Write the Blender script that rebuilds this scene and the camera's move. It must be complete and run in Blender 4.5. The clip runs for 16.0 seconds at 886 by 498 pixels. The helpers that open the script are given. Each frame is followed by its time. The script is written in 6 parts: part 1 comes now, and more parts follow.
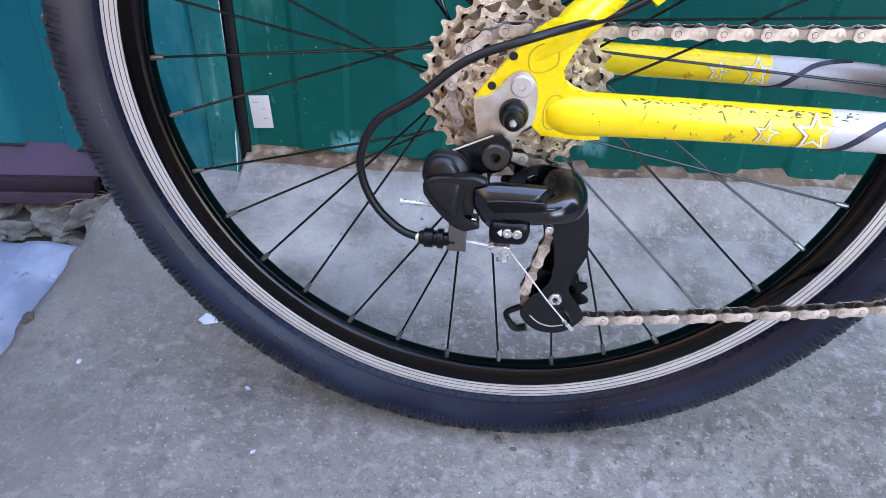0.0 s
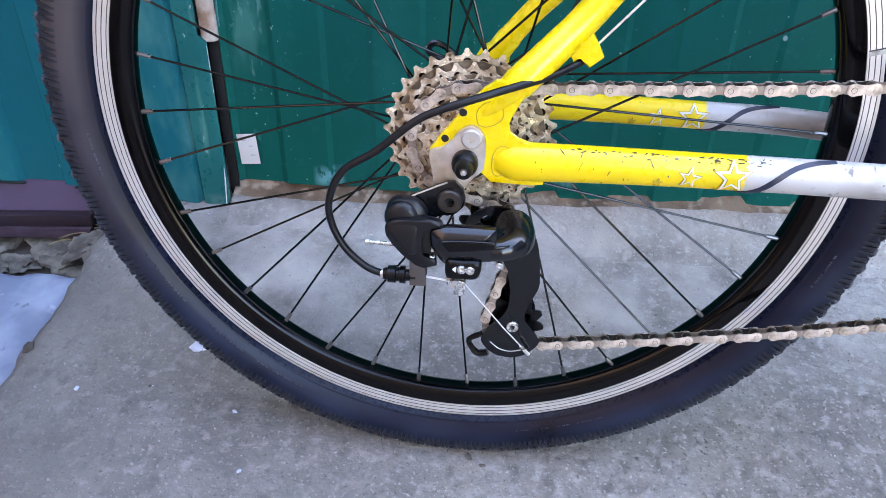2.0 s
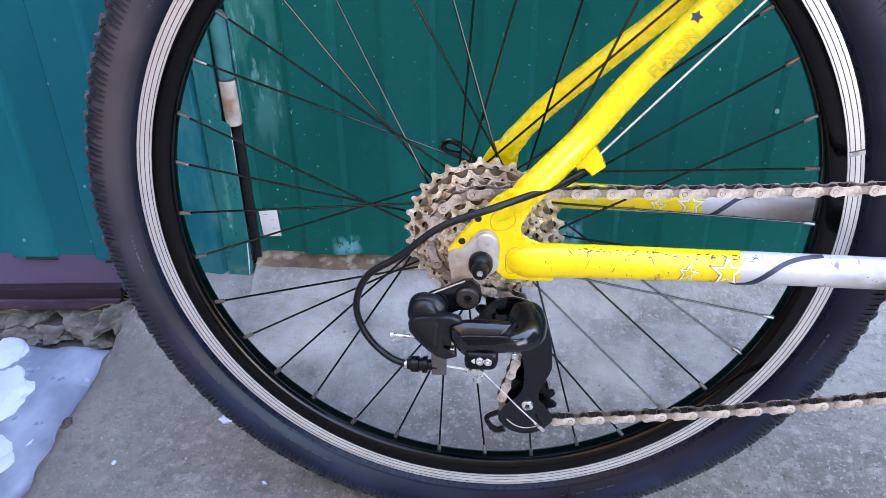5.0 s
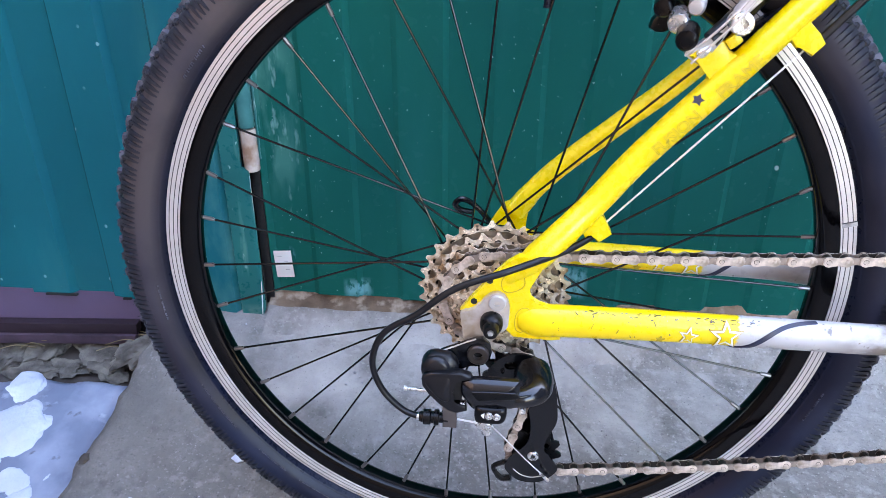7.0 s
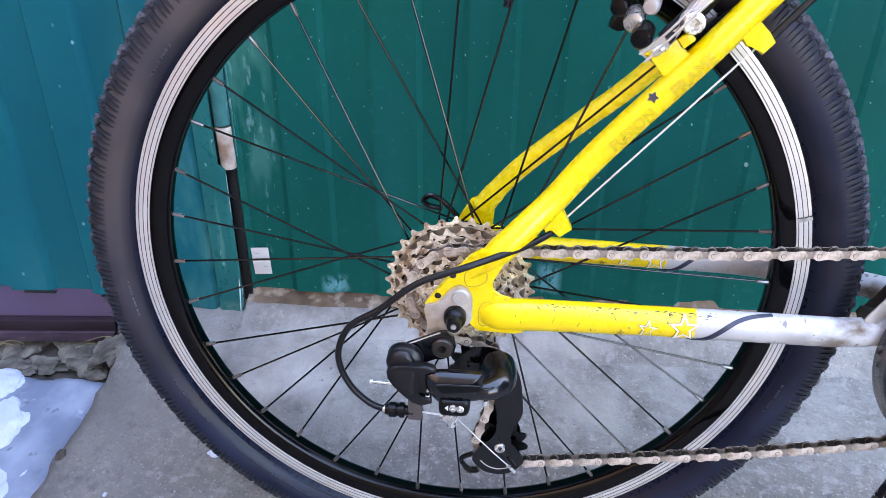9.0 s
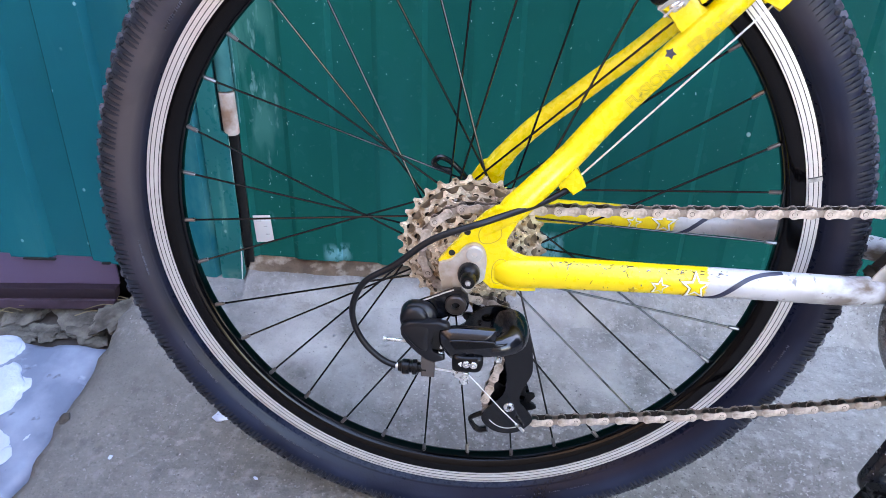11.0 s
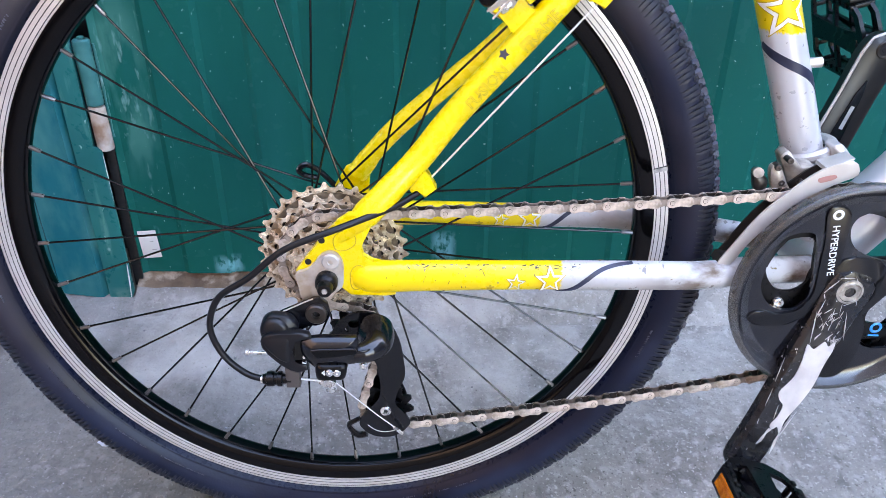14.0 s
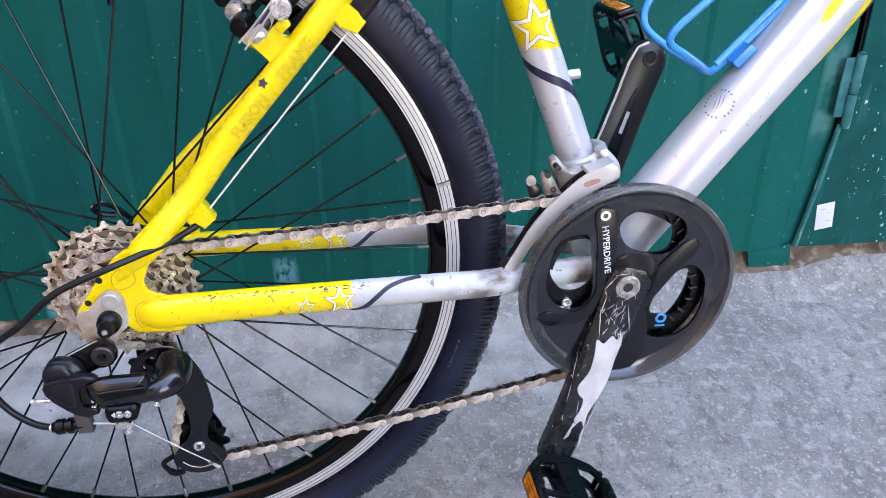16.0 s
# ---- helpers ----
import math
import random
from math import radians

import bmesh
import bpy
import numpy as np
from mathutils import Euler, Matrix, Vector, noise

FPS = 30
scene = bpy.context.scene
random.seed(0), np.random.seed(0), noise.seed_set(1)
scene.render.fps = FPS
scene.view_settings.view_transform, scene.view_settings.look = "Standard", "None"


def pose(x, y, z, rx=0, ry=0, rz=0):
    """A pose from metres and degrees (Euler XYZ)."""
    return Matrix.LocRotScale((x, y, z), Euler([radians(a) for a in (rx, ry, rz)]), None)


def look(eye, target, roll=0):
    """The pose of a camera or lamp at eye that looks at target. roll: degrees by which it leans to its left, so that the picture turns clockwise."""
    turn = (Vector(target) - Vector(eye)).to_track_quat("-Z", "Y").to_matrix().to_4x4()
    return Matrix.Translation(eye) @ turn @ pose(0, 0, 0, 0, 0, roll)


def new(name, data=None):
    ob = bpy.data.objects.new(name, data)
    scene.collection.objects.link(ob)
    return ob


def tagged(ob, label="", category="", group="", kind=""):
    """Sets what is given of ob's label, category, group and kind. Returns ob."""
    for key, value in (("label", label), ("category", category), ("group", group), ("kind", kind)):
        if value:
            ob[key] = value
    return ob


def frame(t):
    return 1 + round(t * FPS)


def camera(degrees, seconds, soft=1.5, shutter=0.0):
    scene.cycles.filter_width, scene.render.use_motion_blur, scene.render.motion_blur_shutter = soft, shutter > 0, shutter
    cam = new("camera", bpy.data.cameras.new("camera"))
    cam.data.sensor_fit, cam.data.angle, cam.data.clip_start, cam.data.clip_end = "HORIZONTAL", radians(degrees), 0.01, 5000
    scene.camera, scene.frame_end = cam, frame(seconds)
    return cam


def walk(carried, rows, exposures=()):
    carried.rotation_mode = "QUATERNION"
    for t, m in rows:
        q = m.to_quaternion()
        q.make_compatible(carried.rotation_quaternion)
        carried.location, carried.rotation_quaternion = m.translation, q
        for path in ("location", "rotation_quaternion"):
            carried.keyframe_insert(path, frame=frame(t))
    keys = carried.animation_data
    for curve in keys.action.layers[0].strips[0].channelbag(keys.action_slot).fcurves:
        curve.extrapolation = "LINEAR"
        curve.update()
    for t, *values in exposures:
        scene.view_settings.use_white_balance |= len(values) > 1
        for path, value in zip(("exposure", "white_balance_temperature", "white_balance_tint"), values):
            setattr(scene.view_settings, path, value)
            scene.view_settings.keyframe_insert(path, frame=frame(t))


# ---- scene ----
cam = camera(61.05, 16.0, soft=0.25)
PATH = [
    (0, (-0.0086, -0.5467, 0.4992), (-0.0960, 1.1130, -0.6150), 1.50),
    (0.5, (0.0022, -0.5590, 0.5145), (-0.0844, 1.1072, -0.5878), 1.23),
    (1, (0.0029, -0.5708, 0.5294), (-0.0833, 1.1056, -0.5586), 1.08),
    (1.5, (0.0117, -0.5748, 0.5347), (-0.0738, 1.1080, -0.5419), 0.96),
    (2, (0.0186, -0.5814, 0.5381), (-0.0669, 1.1036, -0.5356), 0.85),
    (2.5, (0.0137, -0.5799, 0.5346), (-0.0761, 1.1023, -0.5447), 0.69),
    (3, (0.0125, -0.5814, 0.5349), (-0.0791, 1.1008, -0.5421), 0.46),
    (3.5, (0.0124, -0.5908, 0.5579), (-0.0870, 1.0928, -0.5158), -0.24),
    (4, (0.0152, -0.5909, 0.5603), (-0.0867, 1.0926, -0.5143), -0.84),
    (4.5, (0.0157, -0.5928, 0.5665), (-0.0903, 1.1020, -0.4902), -1.92),
    (5, (0.0112, -0.5950, 0.6012), (-0.0965, 1.1309, -0.4037), -0.77),
    (5.2, (0.0078, -0.6008, 0.6198), (-0.0997, 1.1406, -0.3593), -0.34),
    (7.3, (0.0040, -0.6098, 0.6398), (-0.1128, 1.1477, -0.3090), 0.17),
    (7.5, (0.0041, -0.6119, 0.6359), (-0.1126, 1.1436, -0.3153), 0.12),
    (8, (0.0073, -0.6235, 0.6370), (-0.1144, 1.1303, -0.3179), -0.03),
    (8.5, (0.0285, -0.6154, 0.6429), (-0.0797, 1.1392, -0.3093), 0.08),
    (11, (0.0057, -0.6304, 0.6252), (-0.0531, 1.1070, -0.3646), 1.24),
    (11.5, (0.0067, -0.6266, 0.6110), (-0.0428, 1.0964, -0.4040), 1.36),
    (12, (0.0101, -0.6283, 0.6072), (-0.0405, 1.0752, -0.4385), 0.99),
    (12.5, (0.0157, -0.6320, 0.6008), (-0.0367, 1.0615, -0.4620), 0.71),
    (13, (0.0254, -0.6367, 0.5954), (-0.0234, 1.0461, -0.4841), 0.25),
    (13.5, (0.0236, -0.6327, 0.6139), (0.0067, 1.0752, -0.4263), 0.04),
    (14, (0.0716, -0.6280, 0.6318), (0.1705, 1.1053, -0.3626), 0.41),
    (14.5, (0.1106, -0.6296, 0.6396), (0.3247, 1.1022, -0.3373), 0.09),
    (15, (0.1479, -0.6378, 0.6428), (0.4332, 1.0921, -0.3193), -0.29),
    (15.5, (0.1631, -0.6447, 0.6424), (0.4749, 1.0836, -0.3144), -0.60),
    (16, (0.1724, -0.6471, 0.6396), (0.4964, 1.0794, -0.3165), -0.61),
]
walk(cam, [(t, look(eye, target, roll)) for t, eye, target, roll in PATH], [(0.0, 4.34, 7200, 19), (8.0, 4.37, 7250, 20), (13.0, 4.40, 7350, 20), (14.5, 4.40, 7450, 20), (16.0, 4.24, 7500, 21)])

# ---- world, sun, exposure ----
world = bpy.data.worlds.new("world")
scene.world = world
world.use_nodes = True
wn = world.node_tree.nodes
sky = wn.new("ShaderNodeTexSky")
sky.sky_type, sky.sun_disc = "NISHITA", False
sky.sun_elevation, sky.sun_rotation = radians(35), radians(38.7)
sky.air_density, sky.dust_density = 1.0, 1.5
world.node_tree.links.new(sky.outputs["Color"], wn["Background"].inputs["Color"])
wn["Background"].inputs["Strength"].default_value = 0.15
sun = new("sun", bpy.data.lights.new("sun", "SUN"))
sun.data.energy, sun.data.angle, sun.data.color = 2.2, radians(1.5), (1.0, 0.93, 0.84)
sun.matrix_world = look((0.8, 1.0, 0.9), (0, 0, 0))

# ---- materials ----


def material(name, base, rough=0.5, metal=0.0, dark=None, scale=40.0, amount=0.5, bump=0.15, bump_scale=200.0, coat=0.0, spec=0.5, rough_var=0.1, bump_depth=0.0006, fine_detail=3):
    """A surface with variation at two scales: large stains and fine grain, both with a little relief."""
    m = bpy.data.materials.new(name)
    m.use_nodes = True
    t = m.node_tree
    n, l = t.nodes, t.links
    b = n["Principled BSDF"]
    b.inputs["Metallic"].default_value = metal
    b.inputs["Coat Weight"].default_value = coat
    b.inputs["Coat Roughness"].default_value = 0.15
    b.inputs["Specular IOR Level"].default_value = spec
    co = n.new("ShaderNodeTexCoord")
    big, fine = n.new("ShaderNodeTexNoise"), n.new("ShaderNodeTexNoise")
    big.inputs["Scale"].default_value, big.inputs["Detail"].default_value = scale, 5
    fine.inputs["Scale"].default_value, fine.inputs["Detail"].default_value = bump_scale, fine_detail
    for x in (big, fine):
        l.new(co.outputs["Object"], x.inputs["Vector"])
    dark = dark or tuple(c * 0.6 for c in base)
    ramp = n.new("ShaderNodeMapRange")
    ramp.inputs["From Min"].default_value, ramp.inputs["From Max"].default_value = 0.62, 0.35
    ramp.inputs["To Min"].default_value, ramp.inputs["To Max"].default_value = 0.0, amount
    l.new(big.outputs["Fac"], ramp.inputs["Value"])
    mix = n.new("ShaderNodeMix")
    mix.data_type = "RGBA"
    mix.inputs["A"].default_value, mix.inputs["B"].default_value = (*base, 1), (*dark, 1)
    l.new(ramp.outputs["Result"], mix.inputs["Factor"])
    l.new(mix.outputs["Result"], b.inputs["Base Color"])
    rr = n.new("ShaderNodeMapRange")
    rr.inputs["To Min"].default_value, rr.inputs["To Max"].default_value = max(0.03, rough - rough_var), min(1, rough + rough_var)
    l.new(fine.outputs["Fac"], rr.inputs["Value"])
    l.new(rr.outputs["Result"], b.inputs["Roughness"])
    bp = n.new("ShaderNodeBump")
    bp.inputs["Strength"].default_value, bp.inputs["Distance"].default_value = bump, bump_depth
    l.new(fine.outputs["Fac"], bp.inputs["Height"])
    l.new(bp.outputs["Normal"], b.inputs["Normal"])
    return m


def layer(m, colour, mask_scale, low, high, detail=4.0, stretch=(1, 1, 1), kind="noise", rough=None, metal=None, box=None, ring=None):
    """Lays a second colour over a material where a noise (or the spots of a cell pattern) is above a limit; box keeps it inside a range of object coordinates, ring between two radii about y."""
    t = m.node_tree
    n, l = t.nodes, t.links
    b = n["Principled BSDF"]
    co, mp = n.new("ShaderNodeTexCoord"), n.new("ShaderNodeMapping")
    mp.inputs["Scale"].default_value = stretch
    l.new(co.outputs["Object"], mp.inputs["Vector"])
    if kind == "noise":
        tex = n.new("ShaderNodeTexNoise")
        tex.inputs["Detail"].default_value = detail
        out = tex.outputs["Fac"]
    else:
        tex = n.new("ShaderNodeTexVoronoi")
        out = tex.outputs["Distance"]
    tex.inputs["Scale"].default_value = mask_scale
    l.new(mp.outputs["Vector"], tex.inputs["Vector"])
    rng = n.new("ShaderNodeMapRange")
    rng.inputs["From Min"].default_value, rng.inputs["From Max"].default_value = low, high
    l.new(out, rng.inputs["Value"])
    fac = rng.outputs["Result"]
    if kind == "spots":
        pick = n.new("ShaderNodeTexNoise")
        pick.inputs["Scale"].default_value = mask_scale * 0.35
        l.new(mp.outputs["Vector"], pick.inputs["Vector"])
        lim = n.new("ShaderNodeMapRange")
        lim.inputs["From Min"].default_value, lim.inputs["From Max"].default_value = 0.52, 0.62
        l.new(pick.outputs["Fac"], lim.inputs["Value"])
        mul = n.new("ShaderNodeMath")
        mul.operation = "MULTIPLY"
        l.new(fac, mul.inputs[0]), l.new(lim.outputs["Result"], mul.inputs[1])
        fac = mul.outputs[0]
    if box:
        sep = n.new("ShaderNodeSeparateXYZ")
        l.new(co.outputs["Object"], sep.inputs["Vector"])
        for axis, (a0, a1, soft) in box.items():
            for edge, sign in ((a0, 1), (a1, -1)):
                e = n.new("ShaderNodeMapRange")
                e.inputs["From Min"].default_value, e.inputs["From Max"].default_value = edge - soft * sign, edge + soft * sign
                l.new(sep.outputs[axis], e.inputs["Value"])
                mul = n.new("ShaderNodeMath")
                mul.operation = "MULTIPLY"
                l.new(fac, mul.inputs[0]), l.new(e.outputs["Result"], mul.inputs[1])
                fac = mul.outputs[0]
    if ring:
        flat_xz, away = n.new("ShaderNodeVectorMath"), n.new("ShaderNodeVectorMath")
        flat_xz.operation, away.operation = "MULTIPLY", "LENGTH"
        flat_xz.inputs[1].default_value = (1, 0, 1)
        l.new(co.outputs["Object"], flat_xz.inputs[0]), l.new(flat_xz.outputs["Vector"], away.inputs[0])
        r0, r1, soft = ring
        for edge, sign in ((r0, 1), (r1, -1)):
            e = n.new("ShaderNodeMapRange")
            e.inputs["From Min"].default_value, e.inputs["From Max"].default_value = edge - soft * sign, edge + soft * sign
            l.new(away.outputs["Value"], e.inputs["Value"])
            mul = n.new("ShaderNodeMath")
            mul.operation = "MULTIPLY"
            l.new(fac, mul.inputs[0]), l.new(e.outputs["Result"], mul.inputs[1])
            fac = mul.outputs[0]
    was = b.inputs["Base Color"].links[0].from_socket
    mix = n.new("ShaderNodeMix")
    mix.data_type = "RGBA"
    mix.inputs["B"].default_value = (*colour, 1)
    l.new(was, mix.inputs["A"]), l.new(fac, mix.inputs["Factor"])
    l.new(mix.outputs["Result"], b.inputs["Base Color"])
    for key, value in (("Roughness", rough), ("Metallic", metal)):
        if value is not None:
            mr = n.new("ShaderNodeMix")
            mr.inputs["B"].default_value = value
            if b.inputs[key].links:
                l.new(b.inputs[key].links[0].from_socket, mr.inputs["A"])
            else:
                mr.inputs["A"].default_value = b.inputs[key].default_value
            l.new(fac, mr.inputs["Factor"])
            l.new(mr.outputs["Result"], b.inputs[key])
    return m


def split_paint(m, colour, axis, at, soft=0.004, wobble=0.006):
    """Past a place along one axis of the object the paint is of another colour."""
    t = m.node_tree
    n, l = t.nodes, t.links
    b = n["Principled BSDF"]
    co, sep, nz = n.new("ShaderNodeTexCoord"), n.new("ShaderNodeSeparateXYZ"), n.new("ShaderNodeTexNoise")
    nz.inputs["Scale"].default_value = 60
    l.new(co.outputs["Object"], sep.inputs["Vector"])
    add = n.new("ShaderNodeMath")
    add.operation = "MULTIPLY_ADD"
    l.new(nz.outputs["Fac"], add.inputs[0])
    add.inputs[1].default_value = wobble
    l.new(sep.outputs[axis], add.inputs[2])
    rng = n.new("ShaderNodeMapRange")
    rng.inputs["From Min"].default_value, rng.inputs["From Max"].default_value = at - soft, at + soft
    l.new(add.outputs[0], rng.inputs["Value"])
    mix = n.new("ShaderNodeMix")
    mix.data_type = "RGBA"
    mix.inputs["B"].default_value = (*colour, 1)
    l.new(b.inputs["Base Color"].links[0].from_socket, mix.inputs["A"])
    l.new(rng.outputs["Result"], mix.inputs["Factor"])
    l.new(mix.outputs["Result"], b.inputs["Base Color"])
    return m


YELLOW, SILVER = (0.90, 0.67, 0.003), (0.62, 0.615, 0.63)
concrete = material("concrete", (0.269, 0.253, 0.230), 0.92, dark=(0.153, 0.139, 0.131), scale=6, amount=0.8, bump=1.0, bump_scale=95, bump_depth=0.0050, spec=0.2, fine_detail=9)
layer(concrete, (0.290, 0.271, 0.252), 17, 0.48, 0.70, 14)
layer(concrete, (0.190, 0.174, 0.160), 13, 0.53, 0.72, 13)
layer(concrete, (0.345, 0.320, 0.300), 70, 0.52, 0.66, 12)
layer(concrete, (0.165, 0.152, 0.142), 55, 0.54, 0.68, 12, stretch=(1, 0.7, 1))
layer(concrete, (0.420, 0.392, 0.368), 250, 0.58, 0.70, 8)
layer(concrete, (0.125, 0.115, 0.106), 230, 0.59, 0.72, 8)
layer(concrete, (0.621, 0.578, 0.566), 80, 0.09, 0.05, kind="spots")
layer(concrete, (0.165, 0.118, 0.082), 11, 0.38, 0.60, 9, box={"Y": (0.272, 0.42, 0.022)})
# Darker towards the left: the yard's light gradient is put into the colour.
layer(concrete, (0.126, 0.119, 0.110), 5, 0.18, 0.66, 12, box={"X": (-0.75, -0.12, 0.20)})
# Paler band by the wall paints in the brighter light found there.
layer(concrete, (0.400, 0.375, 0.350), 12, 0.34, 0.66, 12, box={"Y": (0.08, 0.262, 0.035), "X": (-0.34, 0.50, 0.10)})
layer(concrete, (0.110, 0.100, 0.093), 420, 0.66, 0.74, 4)
green = material("green_paint", (0.0010, 0.094, 0.075), 0.26, scale=4, dark=(0.0012, 0.082, 0.070), amount=0.8, bump=0.04, bump_scale=60, rough_var=0.05, spec=0.06)
layer(green, (0.004, 0.108, 0.095), 5, 0.52, 0.80, 6, stretch=(2, 2, 0.5))
layer(green, (0.24, 0.39, 0.37), 17, 0.050, 0.032, kind="spots", stretch=(1, 0.2, 0.7))
layer(green, (0.20, 0.34, 0.31), 190, 0.715, 0.735, 3, stretch=(1, 1, 0.8))
layer(green, (0.010, 0.110, 0.095), 18, 0.54, 0.72, 9, box={"Z": (0.05, 0.10, 0.02)})
for x0, x1, z0, z1, c in ((-0.190, -0.157, 0.080, 0.103, 0.40), (0.110, 0.138, 0.094, 0.134, 0.36), (-0.2845, -0.2620, 0.13, 0.148, 0.55)):
    layer(green, (0.10, 0.30, 0.33), 110, c, c + 0.14, 8, stretch=(1.3, 1, 0.7), box={"X": (x0, x1, 0.005), "Z": (z0, z1, 0.007)})
layer(green, (0.035, 0.170, 0.145), 26, 0.42, 0.60, 7, stretch=(1.6, 1, 0.5), box={"X": (-0.290, -0.243, 0.012), "Z": (0.245, 0.45, 0.03)})
layer(green, (0.10, 0.25, 0.235), 75, 0.60, 0.70, 12, stretch=(1.5, 1, 0.45), box={"X": (-0.290, -0.240, 0.008), "Z": (0.23, 0.46, 0.03)})
layer(green, (0.10, 0.25, 0.23), 60, 0.64, 0.72, 12, stretch=(1.8, 1, 0.3), box={"X": (-0.262, -0.222, 0.01), "Z": (0.18, 0.46, 0.03)})
layer(green, (0.050, 0.165, 0.150), 30, 0.30, 0.50, 9, box={"X": (0.898, 0.930, 0.005), "Z": (0.25, 0.388, 0.012)})
green_worn = material("green_worn_paint", (0.003, 0.072, 0.064), 0.34, scale=18, dark=(0.003, 0.055, 0.050), amount=0.9, bump=0.10, bump_scale=120, spec=0.08)
layer(green_worn, (0.03, 0.13, 0.12), 22, 0.55, 0.75, 8, stretch=(1.6, 1, 0.4))
layer(green_worn, (0.45, 0.54, 0.52), 48, 0.10, 0.06, kind="spots", stretch=(1, 0.2, 0.75))
layer(green_worn, (0.42, 0.52, 0.50), 130, 0.68, 0.70, 5, stretch=(1, 1, 0.8))
green_post = material("green_post_paint", (0.010, 0.150, 0.148), 0.30, scale=7, dark=(0.002, 0.100, 0.104), amount=0.8, bump=0.12, bump_scale=120, spec=0.2)
layer(green_post, (0.06, 0.22, 0.20), 40, 0.56, 0.72, 9, stretch=(2.0, 1, 0.3))
layer(green_post, (0.30, 0.46, 0.43), 75, 0.68, 0.72, 7, stretch=(1.4, 1, 0.5))
layer(green_post, (0.25, 0.42, 0.40), 21, 0.075, 0.05, kind="spots", stretch=(1, 0.2, 0.8))
layer(green_post, (0.17, 0.27, 0.23), 50, 0.40, 0.58, 9, box={"Z": (-0.02, 0.060, 0.012)})
green_hinge = material("scraped_hinge_paint", (0.035, 0.165, 0.160), 0.4, scale=30, dark=(0.012, 0.105, 0.105), amount=0.9, bump=0.2, bump_scale=160, spec=0.2)
layer(green_hinge, (0.22, 0.36, 0.34), 60, 0.60, 0.68, 8, stretch=(1.5, 1, 0.5))
foot_earth = material("brown_foot_earth", (0.185, 0.132, 0.090), 0.95, scale=24, dark=(0.085, 0.058, 0.040), amount=1.0, bump=1.0, bump_scale=150, bump_depth=0.002, spec=0.15)
layer(foot_earth, (0.28, 0.225, 0.175), 60, 0.52, 0.68, 8)
purple = material("purple_paint", (0.112, 0.078, 0.142), 0.45, scale=14, dark=(0.105, 0.073, 0.120), bump=0.1)
purple_dark = material("purple_rail_paint", (0.022, 0.011, 0.017), 0.5, scale=14, bump=0.2)
purple_lip = material("purple_lip_paint", (0.085, 0.052, 0.078), 0.5, scale=20, dark=(0.030, 0.018, 0.026), amount=1.0, bump=0.3)
dirt = material("damp_earth", (0.07, 0.058, 0.050), 0.95, scale=20, dark=(0.04, 0.033, 0.028), amount=0.9, bump=1.0, bump_scale=120)
stone = material("grey_stone", (0.17, 0.155, 0.128), 0.95, scale=34, dark=(0.05, 0.043, 0.036), amount=1.0, bump=1.0, bump_scale=190, bump_depth=0.002)
# Surfaces of the added light-blocking walls, all out of view.
blocker_brown = material("brown_unseen_wall", (0.23, 0.170, 0.125), 0.7, scale=5, dark=(0.16, 0.115, 0.08), amount=0.9, bump=0.4)
blocker_dark = material("dark_unseen_wall", (0.035, 0.036, 0.042), 0.9, scale=5, bump=0.6)
snow = material("old_snow", (0.52, 0.57, 0.68), 0.6, scale=16, dark=(0.42, 0.47, 0.58), amount=0.8, bump=0.8, bump_scale=120, bump_depth=0.002)
ice = material("wet_ice", (0.200, 0.236, 0.315), 0.36, scale=9, dark=(0.125, 0.150, 0.215), amount=0.9, bump=0.5, bump_scale=60, bump_depth=0.0015, spec=0.35)
layer(ice, (0.31, 0.355, 0.45), 14, 0.48, 0.70, 9)
layer(ice, (0.46, 0.51, 0.61), 22, 0.64, 0.74, 9)
layer(ice, (0.10, 0.11, 0.14), 60, 0.66, 0.76, 6)
grit_stone = material("mixed_grit", (0.34, 0.33, 0.34), 0.9, scale=25, dark=(0.14, 0.13, 0.12), amount=1.0, bump=0.5)
straw = material("dry_grass", (0.24, 0.19, 0.10), 0.8, scale=60, bump=0.2)
label_white = material("white_label", (0.60, 0.58, 0.57), 0.6, scale=40, dark=(0.62, 0.60, 0.60), bump=0.1)
rusty = material("rusty_pale_tape", (0.48, 0.42, 0.37), 0.8, scale=45, dark=(0.22, 0.12, 0.07), amount=0.9, bump=0.5)
black_gap = material("gap_dark", (0.004, 0.004, 0.0045), 0.7, scale=60, bump=0.2)

# The sky's blue sheen is put into the rubber and its sidewall band.
rubber = material("black_rubber", (0.0030, 0.0060, 0.0190), 0.28, scale=22, dark=(0.0018, 0.0030, 0.0090), amount=0.8, bump=0.25, bump_scale=260, spec=0.22, rough_var=0.08)
layer(rubber, (0.0110, 0.0170, 0.0390), 14, 0.34, 0.66, 8, ring=(0.292, 0.3135, 0.006), rough=0.55)
# Brownish dust; its extra paleness on the upper left paints in sky light.
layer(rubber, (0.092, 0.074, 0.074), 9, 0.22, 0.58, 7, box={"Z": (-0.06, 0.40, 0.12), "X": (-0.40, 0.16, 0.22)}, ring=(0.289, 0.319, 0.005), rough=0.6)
# Bluish sheen of the lit knobs is painted in, stronger on the upper half.
tread_rubber = material("sky_lit_tread_rubber", (0.026, 0.030, 0.046), 0.42, scale=30, dark=(0.014, 0.016, 0.024), amount=0.9, bump=0.3, bump_scale=300, spec=0.4)
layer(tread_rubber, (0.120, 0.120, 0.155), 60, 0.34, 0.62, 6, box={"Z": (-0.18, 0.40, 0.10)})
